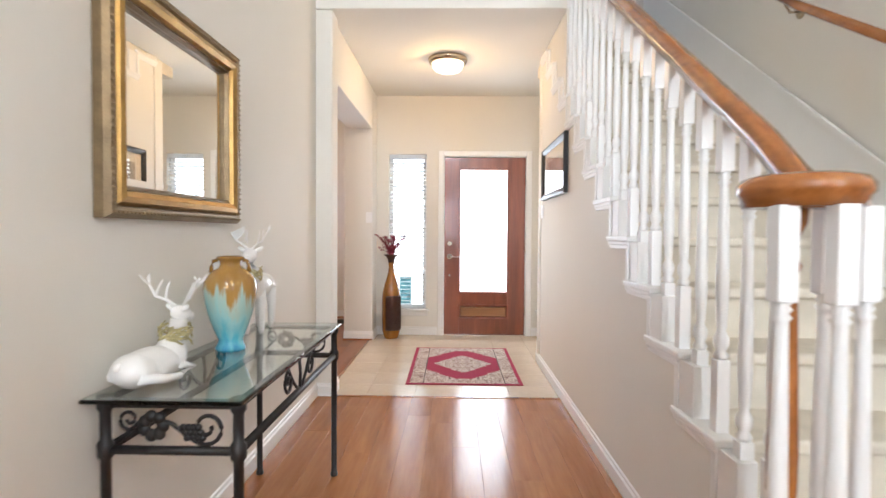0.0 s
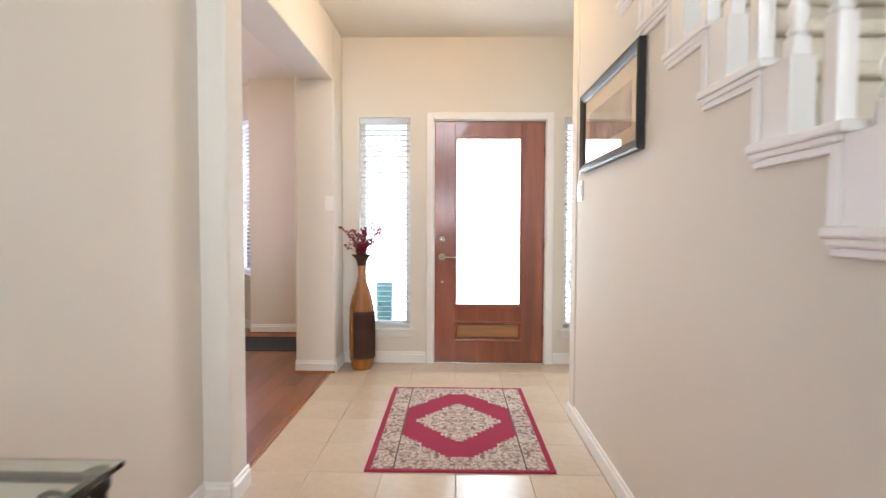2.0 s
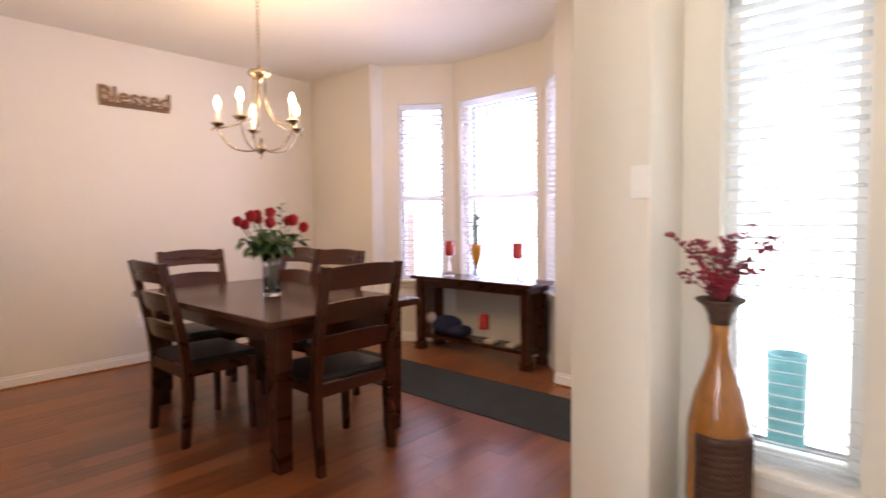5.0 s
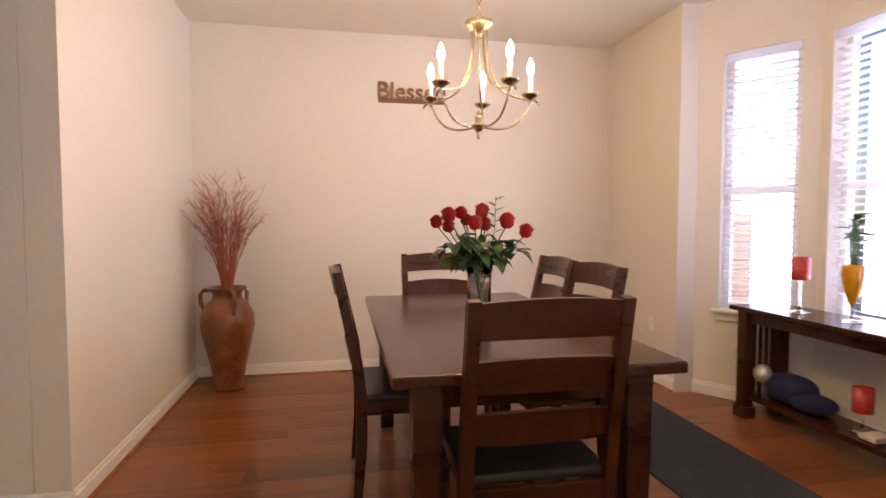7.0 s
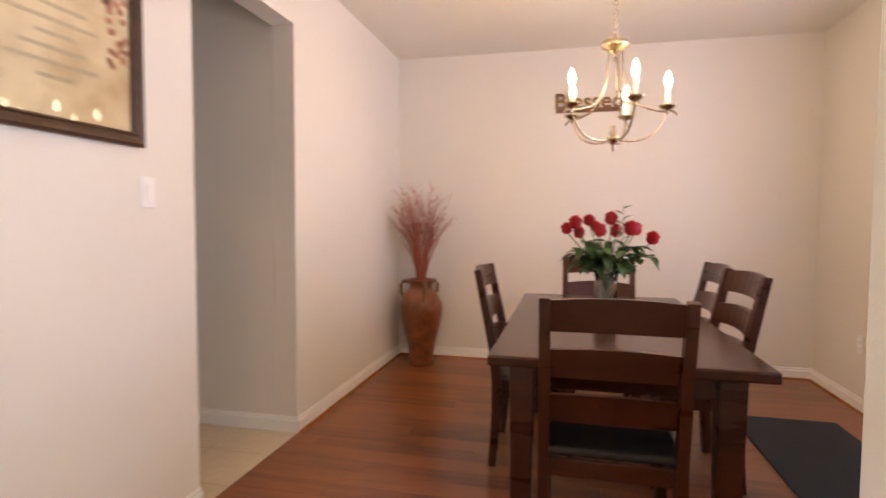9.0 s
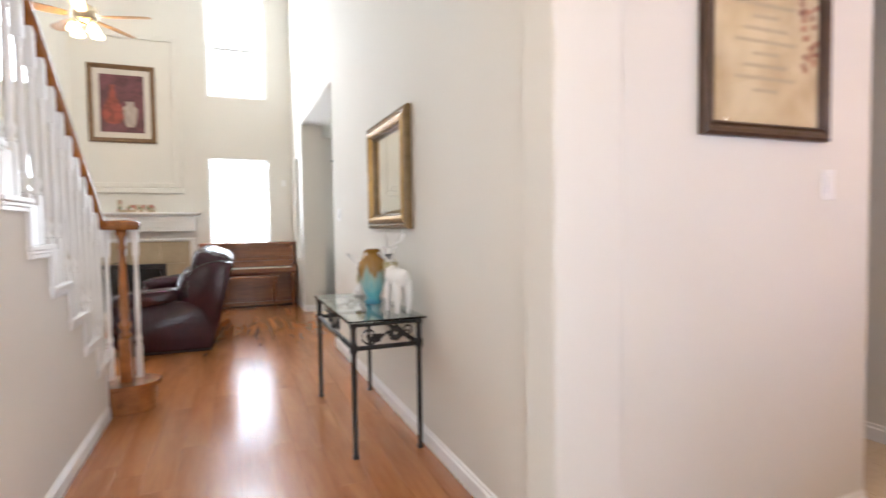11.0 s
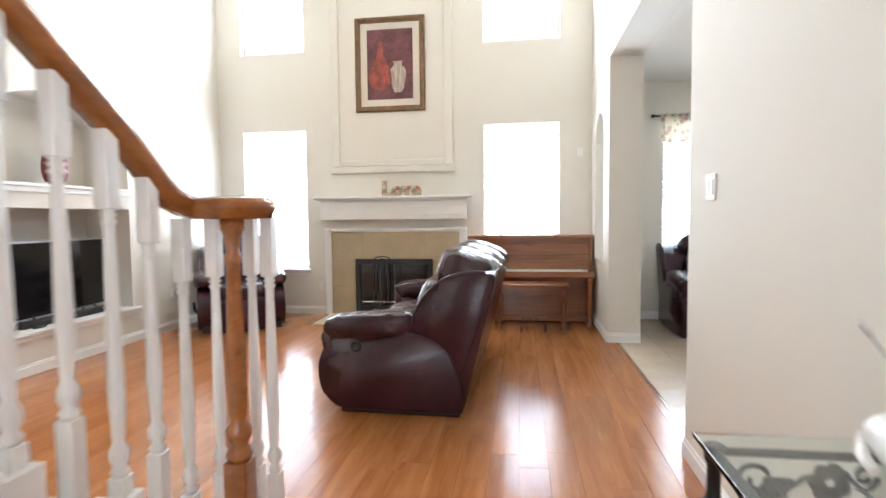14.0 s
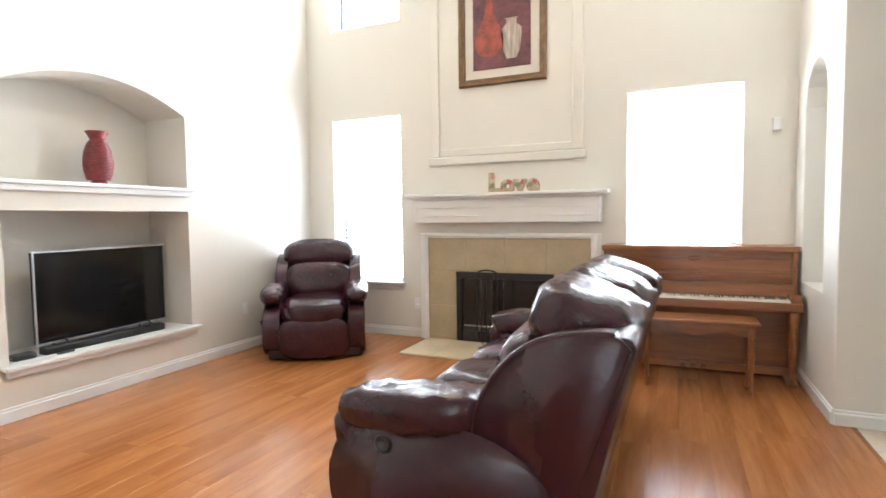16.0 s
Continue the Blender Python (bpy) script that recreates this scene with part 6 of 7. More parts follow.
def sofa(m, half, places, label):
    """A reclining sofa; half: half its length, places: how many seats."""
    o = thing("reclining_sofa", label, "sofa", m)
    Lh = half
    shaped("back_panel", o, BACK, -Lh + 0.02, Lh - 0.02, 0.03)
    for s in (-1, 1):
        a, b_ = sorted((s * Lh, s * (Lh - 0.19)))
        shaped("side_panel", o, ARM, a, b_, 0.035, "leather side panel with rounded corners")
        cushion("arm_cushion", o, (0.585, s * (Lh - 0.10), 0.548), (0.305, 0.128, 0.085), (0, 5, 0), power=0.62, amount=0.015, scale=17)
        cushion("front_roll", o, (0.845, s * (Lh - 0.10), 0.44), (0.055, 0.105, 0.085), (0, 10, 0), power=0.7, amount=0.008, scale=15)
        a, b_ = sorted((s * (Lh - 0.005), s * (Lh - 0.12)))
        shaped("wing", o, WING, a, b_, 0.03)
        bm = bmesh.new()
        tube(bm, [(x, s * (Lh - 0.016), z) for x, z in WING[5:-3]], 0.012, 8)
        part("piping", bm, LEATHER, o)
        bm = bmesh.new()
        lathe(bm, [(0.034, 0.0), (0.036, 0.006), (0.026, 0.010), (0.022, 0.004), (0.0, 0.003)], m=pose(0.665, s * (Lh - 0.001), 0.432, -90 * s, 0, 0))
        part("lever_recess", bm, BLACK, o, "black recliner lever recess")
    w = 2 * (Lh - 0.19) / places
    for i in range(places):
        y0 = -Lh + 0.19 + w * i
        seat_unit(o, y0, y0 + w)
        bm = bmesh.new()
        box(bm, -0.024, 0.004, y0 + 0.03, y0 + w - 0.03, 0.10, 0.36, 0.012)
        part("back_flap", bm, LEATHER, o)
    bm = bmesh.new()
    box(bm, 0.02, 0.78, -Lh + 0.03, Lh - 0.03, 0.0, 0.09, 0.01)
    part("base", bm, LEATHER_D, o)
    return o


sofa(pose(1.172, -0.955, 0, 0, 0, -1.2), 0.980, 3, "long burgundy leather reclining sofa with puffy wrinkled cushions")
sofa(pose(-1.50, -3.10, 0, 0, 0, 90), 0.81, 2, "burgundy leather reclining loveseat on the tile floor")


def recliner(m, label):
    o = thing("recliner", label, "armchair", m)
    W = 0.445
    shaped("back_panel", o, BACK, -W + 0.04, W - 0.04, 0.03)
    for s in (-1, 1):
        a, b_ = sorted((s * W, s * (W - 0.15)))
        shaped("side_panel", o, [(x * 0.93, z * 0.97) for x, z in ARM], a, b_, 0.04)
        cushion("arm_cushion", o, (0.555, s * (W - 0.070), 0.575), (0.30, 0.110, 0.080), (0, 4, 0), power=0.75, amount=0.012, scale=11)
        a, b_ = sorted((s * (W - 0.03), s * (W - 0.14)))
        shaped("wing", o, WING, a, b_, 0.035)
    y0, y1 = -W + 0.15, W - 0.15
    cushion("seat_cushion", o, (0.55, 0, 0.42), (0.36, y1 + 0.01, 0.13))
    cushion("footrest", o, (0.84, 0, 0.20), (0.07, y1 + 0.015, 0.19), power=0.55)
    cushion("lumbar_cushion", o, (0.20, 0, 0.64), (0.13, y1 + 0.03, 0.19), (0, -14, 0))
    cushion("head_cushion", o, (0.02, 0, 0.885), (0.18, y1 + 0.06, 0.155), (0, -22, 0), power=0.72, amount=0.009, scale=7)
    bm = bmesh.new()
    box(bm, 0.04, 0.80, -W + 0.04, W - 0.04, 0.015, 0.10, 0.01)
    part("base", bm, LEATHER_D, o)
    bm = bmesh.new()
    tube(bm, [(0.50, -W - 0.01, 0.20), (0.56, -W - 0.03, 0.24), (0.66, -W - 0.035, 0.33)], 0.014, 8)
    part("recline_lever", bm, BLACK, o, "black recline lever")
    return o


recliner(pose(4.255, -2.865, 0, 0, 0, 122), "burgundy leather recliner armchair beside the window")

# fireplace
STONE = paint("fireplace_tile", (0.42, 0.335, 0.215), 0.35, var=0.06, scale=4, fine=40, bump=0.03, random_tint=0.02)
HEARTHTILE = paint("hearth_tile", (0.55, 0.44, 0.29), 0.3, var=0.06, scale=5, fine=40, bump=0.03, random_tint=0.06)
fp = thing("fireplace", "fireplace with white mantel, beige tile surround and black insert", "fireplace")
F0, F1 = 1.50, 3.30
bm = bmesh.new()
for a, b_, c, d in ((F0, F0 + 0.085, 0.0, 1.095), (F1 - 0.085, F1, 0.0, 1.095), (F0 + 0.085, F1 - 0.085, 1.045, 1.095)):
    box(bm, a, b_, YB + 0.002, YB + 0.045, c, d, 0.008)
    box(bm, a + 0.02, b_ - 0.02, YB + 0.04, YB + 0.056, c + (0.0 if c == 0 else 0.012), d - 0.012, 0.006)
part("surround_trim", bm, TRIM, fp, "white moulded trim")
bm = bmesh.new()
box(bm, F0 - 0.005, F1 + 0.005, YB + 0.002, YB + 0.15, 1.20, 1.425, 0.006)
for a, b_ in ((F0 + 0.05, (F0 + F1) / 2 - 0.10), ((F0 + F1) / 2 + 0.10, F1 - 0.05)):
    for z in (1.265, 1.35):
        box(bm, a, b_, YB + 0.148, YB + 0.158, z - 0.006, z + 0.006, 0.003)
part("frieze", bm, TRIM, fp, "white panelled frieze")
bm = bmesh.new()
for k, (ex, dz0, dz1) in enumerate(((0.02, 1.425, 1.440), (0.045, 1.440, 1.455), (0.075, 1.455, 1.485))):
    box(bm, F0 - 0.005 - ex, F1 + 0.005 + ex, YB + 0.002, YB + 0.15 + ex, dz0, dz1, 0.005)
part("mantel_shelf", bm, TRIM, fp, "white moulded mantel shelf")
tiles = [(F0 + 0.085, 1.92, 0.0, 0.36), (F0 + 0.085, 1.92, 0.36, 0.71), (2.90, F1 - 0.085, 0.0, 0.36), (2.90, F1 - 0.085, 0.36, 0.71)]
w5 = (F1 - F0 - 0.17) / 4
tiles += [(F0 + 0.085 + w5 * i, F0 + 0.085 + w5 * (i + 1), 0.71, 1.045) for i in range(4)]
for a, b_, c, d in tiles:
    bm = bmesh.new()
    box(bm, a + 0.001, b_ - 0.001, YB + 0.002, YB + 0.030, c + 0.001, d - 0.001, 0.0015, 1)
    part("tile", bm, STONE, fp)
for i in range(5):
    a = 1.62 + 0.32 * i
    for y0 in (YB + 0.03, YB + 0.36):
        bm = bmesh.new()
        box(bm, a + 0.001, a + 0.319, y0 + 0.001, y0 + 0.329, 0.001, 0.014, 0.002, 1)
        part("hearth_tile", bm, HEARTHTILE, fp)
bm = bmesh.new()
for a, b_, c, d in ((1.92, 2.90, 0.645, 0.71), (1.92, 1.985, 0.0, 0.645), (2.835, 2.90, 0.0, 0.645), (1.985, 2.835, 0.0, 0.12)):
    box(bm, a, b_, YB + 0.004, YB + 0.055, c, d, 0.006)
part("insert_frame", bm, BLACK, fp, "black metal insert frame")
for s in (0, 1):
    bm = bmesh.new()
    x0 = 1.99 + 0.422 * s
    box(bm, x0, x0 + 0.418, YB + 0.030, YB + 0.036, 0.122, 0.643)
    part("glass_door", bm, SCREEN, fp, "dark glass door")
bm = bmesh.new()
box(bm, 2.0, 2.82, YB + 0.036, YB + 0.05, 0.165, 0.178, 0.003)
part("door_rail", bm, SILVER, fp)
tools = thing("fireplace_tools", "black iron fireplace tool stand with an arched handle", "fireplace tools", pose(2.49, YB + 0.30, 0.014))
bm = bmesh.new()
lathe(bm, [(0.0, 0.0), (0.085, 0.0), (0.085, 0.012), (0.02, 0.025), (0.0, 0.026)], seg=20)
part("base", bm, IRON, tools)
for s in (-1, 1):
    bm = bmesh.new()
    tube(bm, [(s * 0.02, 0, 0.02), (s * 0.10, 0, 0.10), (s * 0.10, 0, 0.70), (s * 0.085, 0, 0.725)], 0.007, 7)
    part("upright", bm, IRON, tools)
bm = bmesh.new()
tube(bm, [(0.105 * math.cos(radians(a)), 0, 0.70 + 0.045 * math.sin(radians(a))) for a in range(0, 181, 15)], 0.008, 7)
tube(bm, [(0.075 * math.cos(radians(a)), 0, 0.66 + 0.06 * math.sin(radians(a))) for a in range(0, 181, 15)], 0.005, 6)
tube(bm, [(-0.10, 0, 0.66), (0.10, 0, 0.66)], 0.006, 6)
part("handle", bm, IRON, tools)
for x in (-0.05, 0.0, 0.05):
    bm = bmesh.new()
    tube(bm, [(x, 0.015, 0.65), (x, 0.015, 0.14)], 0.005, 6)
    blob(bm, (x, 0.015, 0.11), (0.022, 0.008, 0.04), u=8, v=6)
    part("tool", bm, IRON, tools)

# letters on the mantel
FLORAL = bpy.data.materials.new("floral_letters")
t, b = nodes_of(FLORAL)
co = t.nodes.new("ShaderNodeTexCoord")
vo = t.nodes.new("ShaderNodeTexVoronoi")
vo.inputs["Scale"].default_value = 26
t.links.new(co.outputs["Object"], vo.inputs["Vector"])
r = t.nodes.new("ShaderNodeValToRGB")
r.color_ramp.interpolation = "CONSTANT"
e = r.color_ramp.elements
e[0].position, e[0].color = 0.0, (0.42, 0.34, 0.22, 1)
e[1].position, e[1].color = 0.3, (0.45, 0.13, 0.11, 1)
for p, c in ((0.45, (0.55, 0.48, 0.34)), (0.62, (0.22, 0.24, 0.15)), (0.8, (0.50, 0.28, 0.22))):
    q = e.new(p)
    q.color = (*c, 1)
sp = t.nodes.new("ShaderNodeSeparateColor")
t.links.new(vo.outputs["Color"], sp.inputs[0])
t.links.new(sp.outputs[0], r.inputs[0])
t.links.new(r.outputs[0], b.inputs["Base Color"])
for ch_, xx, sz in (("L", 2.462, 0.245), ("o", 2.335, 0.225), ("v", 2.215, 0.225), ("e", 2.095, 0.225)):
    lettering(ch_, sz, 0.018, "mantel_letter", FLORAL, None, pose(xx, YB + 0.13, 1.488, 0, 0, 180), "flower-patterned wooden letter standing on the mantel", "letter", 0.06)["group"] = "mantel letters"

# moulded panel over the mantel
bm = bmesh.new()
P0, P1, Z0, Z1 = 1.66, 3.18, 1.86, 4.13
for a, b_, c, d in ((P0, P0 + 0.10, Z0, Z1), (P1 - 0.10, P1, Z0, Z1), (P0 + 0.10, P1 - 0.10, Z0, Z0 + 0.075), (P0 + 0.10, P1 - 0.10, Z1 - 0.075, Z1)):
    box(bm, a, b_, YB + 0.001, YB + 0.026, c, d, 0.010)
box(bm, P0 - 0.03, P1 + 0.02, YB + 0.001, YB + 0.036, Z0 - 0.085, Z0 - 0.002, 0.014)
solid("trim_overmantel", bm, WALL, "cream moulded panel frame above the mantel", "moulding", kind="structure")

# still-life painting
ART = paint("canvas_burgundy", (0.10, 0.030, 0.036), 0.55, var=0.45, scale=4.5, fine=26, bump=0.06)
PEAR = paint("canvas_red_jar", (0.22, 0.045, 0.028), 0.55, var=0.4, scale=9, fine=40, bump=0.05)
PALE = paint("canvas_pale_jar", (0.34, 0.28, 0.24), 0.55, var=0.3, scale=26, fine=60, bump=0.05, axis=(3, 1, 0.2))
art = thing("still_life_painting", "still-life painting of two jars in a bronze frame", "painting", pose(2.425, YB + 0.004, 3.09, 0, 0, 180))
bm = bmesh.new()
frame_moulding(bm, 0.87, 1.135, [(0.0, 0.0), (0.0, 0.024), (0.012, 0.036), (0.032, 0.034), (0.05, 0.022), (0.062, 0.024), (0.068, 0.014), (0.068, 0.0)])
part("frame", bm, paint("painting_frame", (0.15, 0.085, 0.040), 0.38, 0.35, var=0.2, scale=16, fine=120, bump=0.15), art)
bm = bmesh.new()
box(bm, -0.37, 0.37, -0.010, -0.002, -0.505, 0.505)
part("mat_board", bm, paint("pale_mat", (0.62, 0.57, 0.50), 0.8, var=0.03), art)
bm = bmesh.new()
box(bm, -0.285, 0.285, -0.013, -0.010, -0.42, 0.42)
part("canvas", bm, ART, art)


def flat_turned(name, prof, x, z, material):
    bm = bmesh.new()
    out = [(x + q, z + h) for q, h in prof] + [(x - q, z + h) for q, h in reversed(prof)]
    prism(bm, out, -0.0152, -0.0132)
    part(name, bm, material, art)


flat_turned("red_jar", [(0.03, -0.30), (0.10, -0.28), (0.145, -0.20), (0.14, -0.10), (0.09, 0.0), (0.045, 0.10), (0.025, 0.22), (0.028, 0.27)], -0.12, 0.0, PEAR)
flat_turned("pale_jar", [(0.045, -0.34), (0.075, -0.28), (0.10, -0.14), (0.095, -0.06), (0.05, -0.02), (0.05, 0.02), (0.065, 0.035)], 0.10, 0.0, PALE)

# upright piano and bench
pn = thing("upright_piano", "walnut upright piano with closed lid and open keyboard", "piano")
PX0, PX1, PYB, PZ = 0.05, 1.44, YB + 0.02, 1.005
bm = bmesh.new()
box(bm, PX0, PX1, PYB, PYB + 0.02, 0.06, 0.97)
part("back_board", bm, PIANOWOOD, pn)
for a, b_ in ((PX0, PX0 + 0.03), (PX1 - 0.03, PX1)):
    bm = bmesh.new()
    box(bm, a, b_, PYB + 0.02, PYB + 0.30, 0.0, 0.955, 0.004)
    part("side", bm, PIANOWOOD, pn)
for nm, y0, y1, z0, z1 in (("upper_panel", 0.24, 0.262, 0.62, 0.955), ("lower_panel", 0.205, 0.228, 0.06, 0.545), ("kick_board", 0.215, 0.27, 0.015, 0.07)):
    bm = bmesh.new()
    box(bm, PX0 + 0.03, PX1 - 0.03, PYB + y0, PYB + y1, z0, z1, 0.003)
    part(nm, bm, PIANOWOOD, pn)
bm = bmesh.new()
box(bm, PX0 - 0.015, PX1 + 0.015, PYB, PYB + 0.32, 0.97, PZ, 0.006)
box(bm, PX0 - 0.006, PX1 + 0.006, PYB + 0.01, PYB + 0.31, 0.955, 0.97, 0.004)
part("lid", bm, PIANOWOOD, pn)
bm = bmesh.new()
for z in (0.905, 0.815, 0.79):
    box(bm, PX0 + 0.03, PX1 - 0.03, PYB + 0.262, PYB + 0.275, z - 0.008, z + 0.008, 0.003)
box(bm, PX0 + 0.05, PX1 - 0.05, PYB + 0.262, PYB + 0.30, 0.765, 0.785, 0.004)
part("panel_moulding", bm, PIANOWOOD, pn)
bm = bmesh.new()
box(bm, PX0, PX1, PYB + 0.262, PYB + 0.53, 0.545, 0.60, 0.006)
box(bm, PX0, PX1, PYB + 0.50, PYB + 0.535, 0.55, 0.610, 0.008)
for a, b_ in ((PX0, PX0 + 0.07), (PX1 - 0.07, PX1)):
    box(bm, a, b_, PYB + 0.262, PYB + 0.50, 0.60, 0.66, 0.012)
part("keybed", bm, PIANOWOOD, pn)
IVORY = paint("ivory_key", (0.78, 0.74, 0.64), 0.3, var=0.03, bump=0.0)
KN = 52
bm = bmesh.new()
kw = (PX1 - PX0 - 0.15) / KN
box(bm, 0.0005, kw - 0.0005, 0, 0.145, 0, 0.022, 0.001, 1)
kme = mesh_of(bm, "white_key", IVORY)
bm = bmesh.new()
box(bm, -0.005, 0.005, 0, 0.095, 0.022, 0.034, 0.001, 1)
bme = mesh_of(bm, "black_key", BLACK)
for i in range(KN):
    shared("white_key", kme, pn, PX0 + 0.075 + kw * i, PYB + 0.352, 0.604)
    if i % 7 in (0, 1, 3, 4, 5) and i < KN - 1:
        shared("black_key", bme, pn, PX0 + 0.075 + kw * (i + 1), PYB + 0.352, 0.604)
bm = bmesh.new()
vs = box(bm, PX0 + 0.03, PX1 - 0.03, PYB + 0.275, PYB + 0.352, 0.602, 0.72, 0.006)
part("fallboard", bm, PIANOWOOD, pn)
for x in (PX0 + 0.05, PX1 - 0.05):
    bm = bmesh.new()
    lathe(bm, [(0.028, 0.0), (0.03, 0.03), (0.018, 0.06), (0.026, 0.16), (0.036, 0.34), (0.028, 0.44), (0.04, 0.48), (0.04, 0.546)], x, PYB + 0.49, 0, 16)
    part("leg", bm, PIANOWOOD, pn)
    bm = bmesh.new()
    box(bm, x - 0.03, x + 0.03, PYB + 0.262, PYB + 0.52, 0.0, 0.03, 0.006)
    part("foot", bm, PIANOWOOD, pn)
for x in (-0.075, 0.0, 0.075):
    bm = bmesh.new()
    box(bm, 0.745 + x - 0.017, 0.745 + x + 0.017, PYB + 0.262, PYB + 0.35, 0.04, 0.052, 0.005)
    part("pedal", bm, BRASS, pn, "brass pedal")
bm = bmesh.new()
for s in (-1, 1):
    tube(bm, [(0.745 + s * x, PYB + 0.16, PZ + z) for x, z in ((0.05, 0.004), (0.11, 0.02), (0.19, 0.024), (0.27, 0.012), (0.36, 0.004))], 0.005, 6)
blob(bm, (0.745, PYB + 0.27, 0.905), (0.05, 0.012, 0.022), u=12, v=8)
part("carving", bm, PIANOWOOD, pn, "carved scroll ornament")
bench = thing("piano_bench", "walnut piano bench with turned legs and a scalloped apron", "bench")
QX0, QX1, QY0, QY1 = 0.37, 1.10, -2.74, -2.44
bm = bmesh.new()
box(bm, QX0 - 0.02, QX1 + 0.02, QY0, QY1, 0.485, 0.51, 0.007)
part("seat", bm, PIANOWOOD, bench)
bm = bmesh.new()
for y in (QY0 + 0.03, QY1 - 0.045):
    out = [(QX0 + 0.02, 0.485), (QX1 - 0.02, 0.485)] + [(QX1 - 0.02 - (QX1 - QX0 - 0.04) * i / 16, 0.415 - 0.018 * math.cos(i / 16 * 4 * math.pi)) for i in range(17)]
    prism(bm, out, y, y + 0.015)
for x in (QX0 + 0.02, QX1 - 0.035):
    box(bm, x, x + 0.015, QY0 + 0.045, QY1 - 0.045, 0.41, 0.485)
part("apron", bm, PIANOWOOD, bench)
for x in (QX0 + 0.03, QX1 - 0.03):
    for y in (QY0 + 0.04, QY1 - 0.04):
        bm = bmesh.new()
        lathe(bm, [(0.011, 0.0), (0.016, 0.015), (0.010, 0.04), (0.013, 0.12), (0.022, 0.34), (0.018, 0.385), (0.024, 0.40), (0.024, 0.485)], x, y, 0, 12)
        part("leg", bm, PIANOWOOD, bench)

# media niche: sills, television, sound bar, red vase
for z, ex, nm, lab in ((1.50, 0.05, "niche_shelf", "white moulded shelf in the wall niche"), (0.33, 0.07, "niche_sill", "white moulded sill under the television niche")):
    bm = bmesh.new()
    box(bm, 4.6985, 5.17, -1.638, -0.262, z - 0.002, z + 0.026)
    box(bm, 4.70 - ex, 4.698, -1.638 - 0.05, -0.262 + 0.05, z - 0.002, z + 0.026, 0.006)
    box(bm, 4.70 - ex * 0.55, 4.698, -1.638 - 0.03, -0.262 + 0.03, z - 0.045, z - 0.002, 0.006)
    solid(nm, bm, TRIM, lab, "shelf", kind="structure")
tv = thing("television", "flat black television with a thin silver bezel", "television", pose(4.93, -1.06, 0.358, 0, 0, 274))
bm = bmesh.new()
box(bm, -0.535, 0.535, 0.0, 0.035, 0.050, 0.690, 0.006)
part("body", bm, BLACK, tv)
bm = bmesh.new()
frame_moulding(bm, 1.08, 0.65, [(0.0, -0.002), (0.0, 0.006), (0.012, 0.006), (0.012, -0.002)])
part("bezel", bm, SILVER, tv, "thin silver bezel").location = (0, 0, 0.370)
bm = bmesh.new()
box(bm, -0.525, 0.525, -0.004, 0.0, 0.060, 0.680)
part("screen", bm, SCREEN, tv, "dark switched-off screen")
for s in (-1, 1):
    bm = bmesh.new()
    tube(bm, [(s * 0.36, -0.09, 0.006), (s * 0.34, 0.015, 0.08), (s * 0.36, 0.11, 0.006)], 0.007, 6)
    part("foot", bm, BLACK, tv)
bm = bmesh.new()
box(bm, 4.755, 4.835, -1.42, -0.50, 0.357, 0.412, 0.012)
solid("sound_bar", bm, BLACK, "long black sound bar before the television", "sound bar")
bm = bmesh.new()
box(bm, 4.77, 4.85, -0.46, -0.32, 0.357, 0.395, 0.008)
solid("media_box", bm, BLACK, "small black media box on the sill", "media box")
bm = bmesh.new()
box(bm, 4.70, 4.725, -0.66, -0.55, 0.357, 0.371, 0.005)
solid("remote_control", bm, BLACK, "small black remote control on the sill", "remote control")
prof = [(0.0, 0.0), (0.06, 0.0), (0.062, 0.03), (0.05, 0.04)]
for i in range(27):
    u = i / 26
    rr = 0.062 + 0.048 * math.sin(math.pi * min(1, 0.12 + u * 0.88)) ** 0.7
    z = 0.045 + 0.315 * u
    prof += [(rr, z), (rr + 0.006, z + 0.004), (rr, z + 0.0095)]
prof += [(0.055, 0.375), (0.062, 0.40), (0.088, 0.445), (0.085, 0.45), (0.05, 0.40), (0.0, 0.39)]
bm = bmesh.new()
lathe(bm, prof, seg=28)
solid("red_ribbed_vase", bm, paint("red_lacquer", (0.17, 0.020, 0.022), 0.4, var=0.25, scale=30, fine=90, bump=0.05), "dark red ribbed vase on the niche shelf", "vase").matrix_world = pose(4.90, -1.02, 1.527) @ Matrix.Diagonal((0.9, 0.9, 0.9, 1))

# ceiling fan
fan = thing("ceiling_fan", "brass ceiling fan with wooden blades and a lit lamp kit", "ceiling fan", pose(2.38, -1.0, 0))
bm = bmesh.new()
lathe(bm, [(0.0, 3.46), (0.09, 3.46), (0.12, 3.50), (0.12, 3.58), (0.09, 3.63), (0.03, 3.66), (0.014, 3.68), (0.014, 5.34), (0.06, 5.36), (0.07, H2 - 0.002), (0.0, H2 - 0.002)], seg=24)
part("motor_and_rod", bm, BRASS, fan)
BLADE = wood("fan_blade", (0.30, 0.15, 0.05), (0.52, 0.30, 0.12), "x", 0.4, 0.1, 0, 8)
for k in range(5):
    a = 20 + 72 * k
    bm = bmesh.new()
    out = [(0.16, -0.045), (0.30, -0.065), (0.60, -0.07), (0.66, -0.04), (0.67, 0.0), (0.66, 0.04), (0.60, 0.07), (0.30, 0.065), (0.16, 0.045)]
    slab(bm, out, -0.004, 0.004, 0.0015)
    bl_ = part("blade", bm, BLADE, fan)
    bl_.matrix_local = pose(0, 0, 3.52, 0, 0, a) @ pose(0, 0, 0, 12, 0, 0)
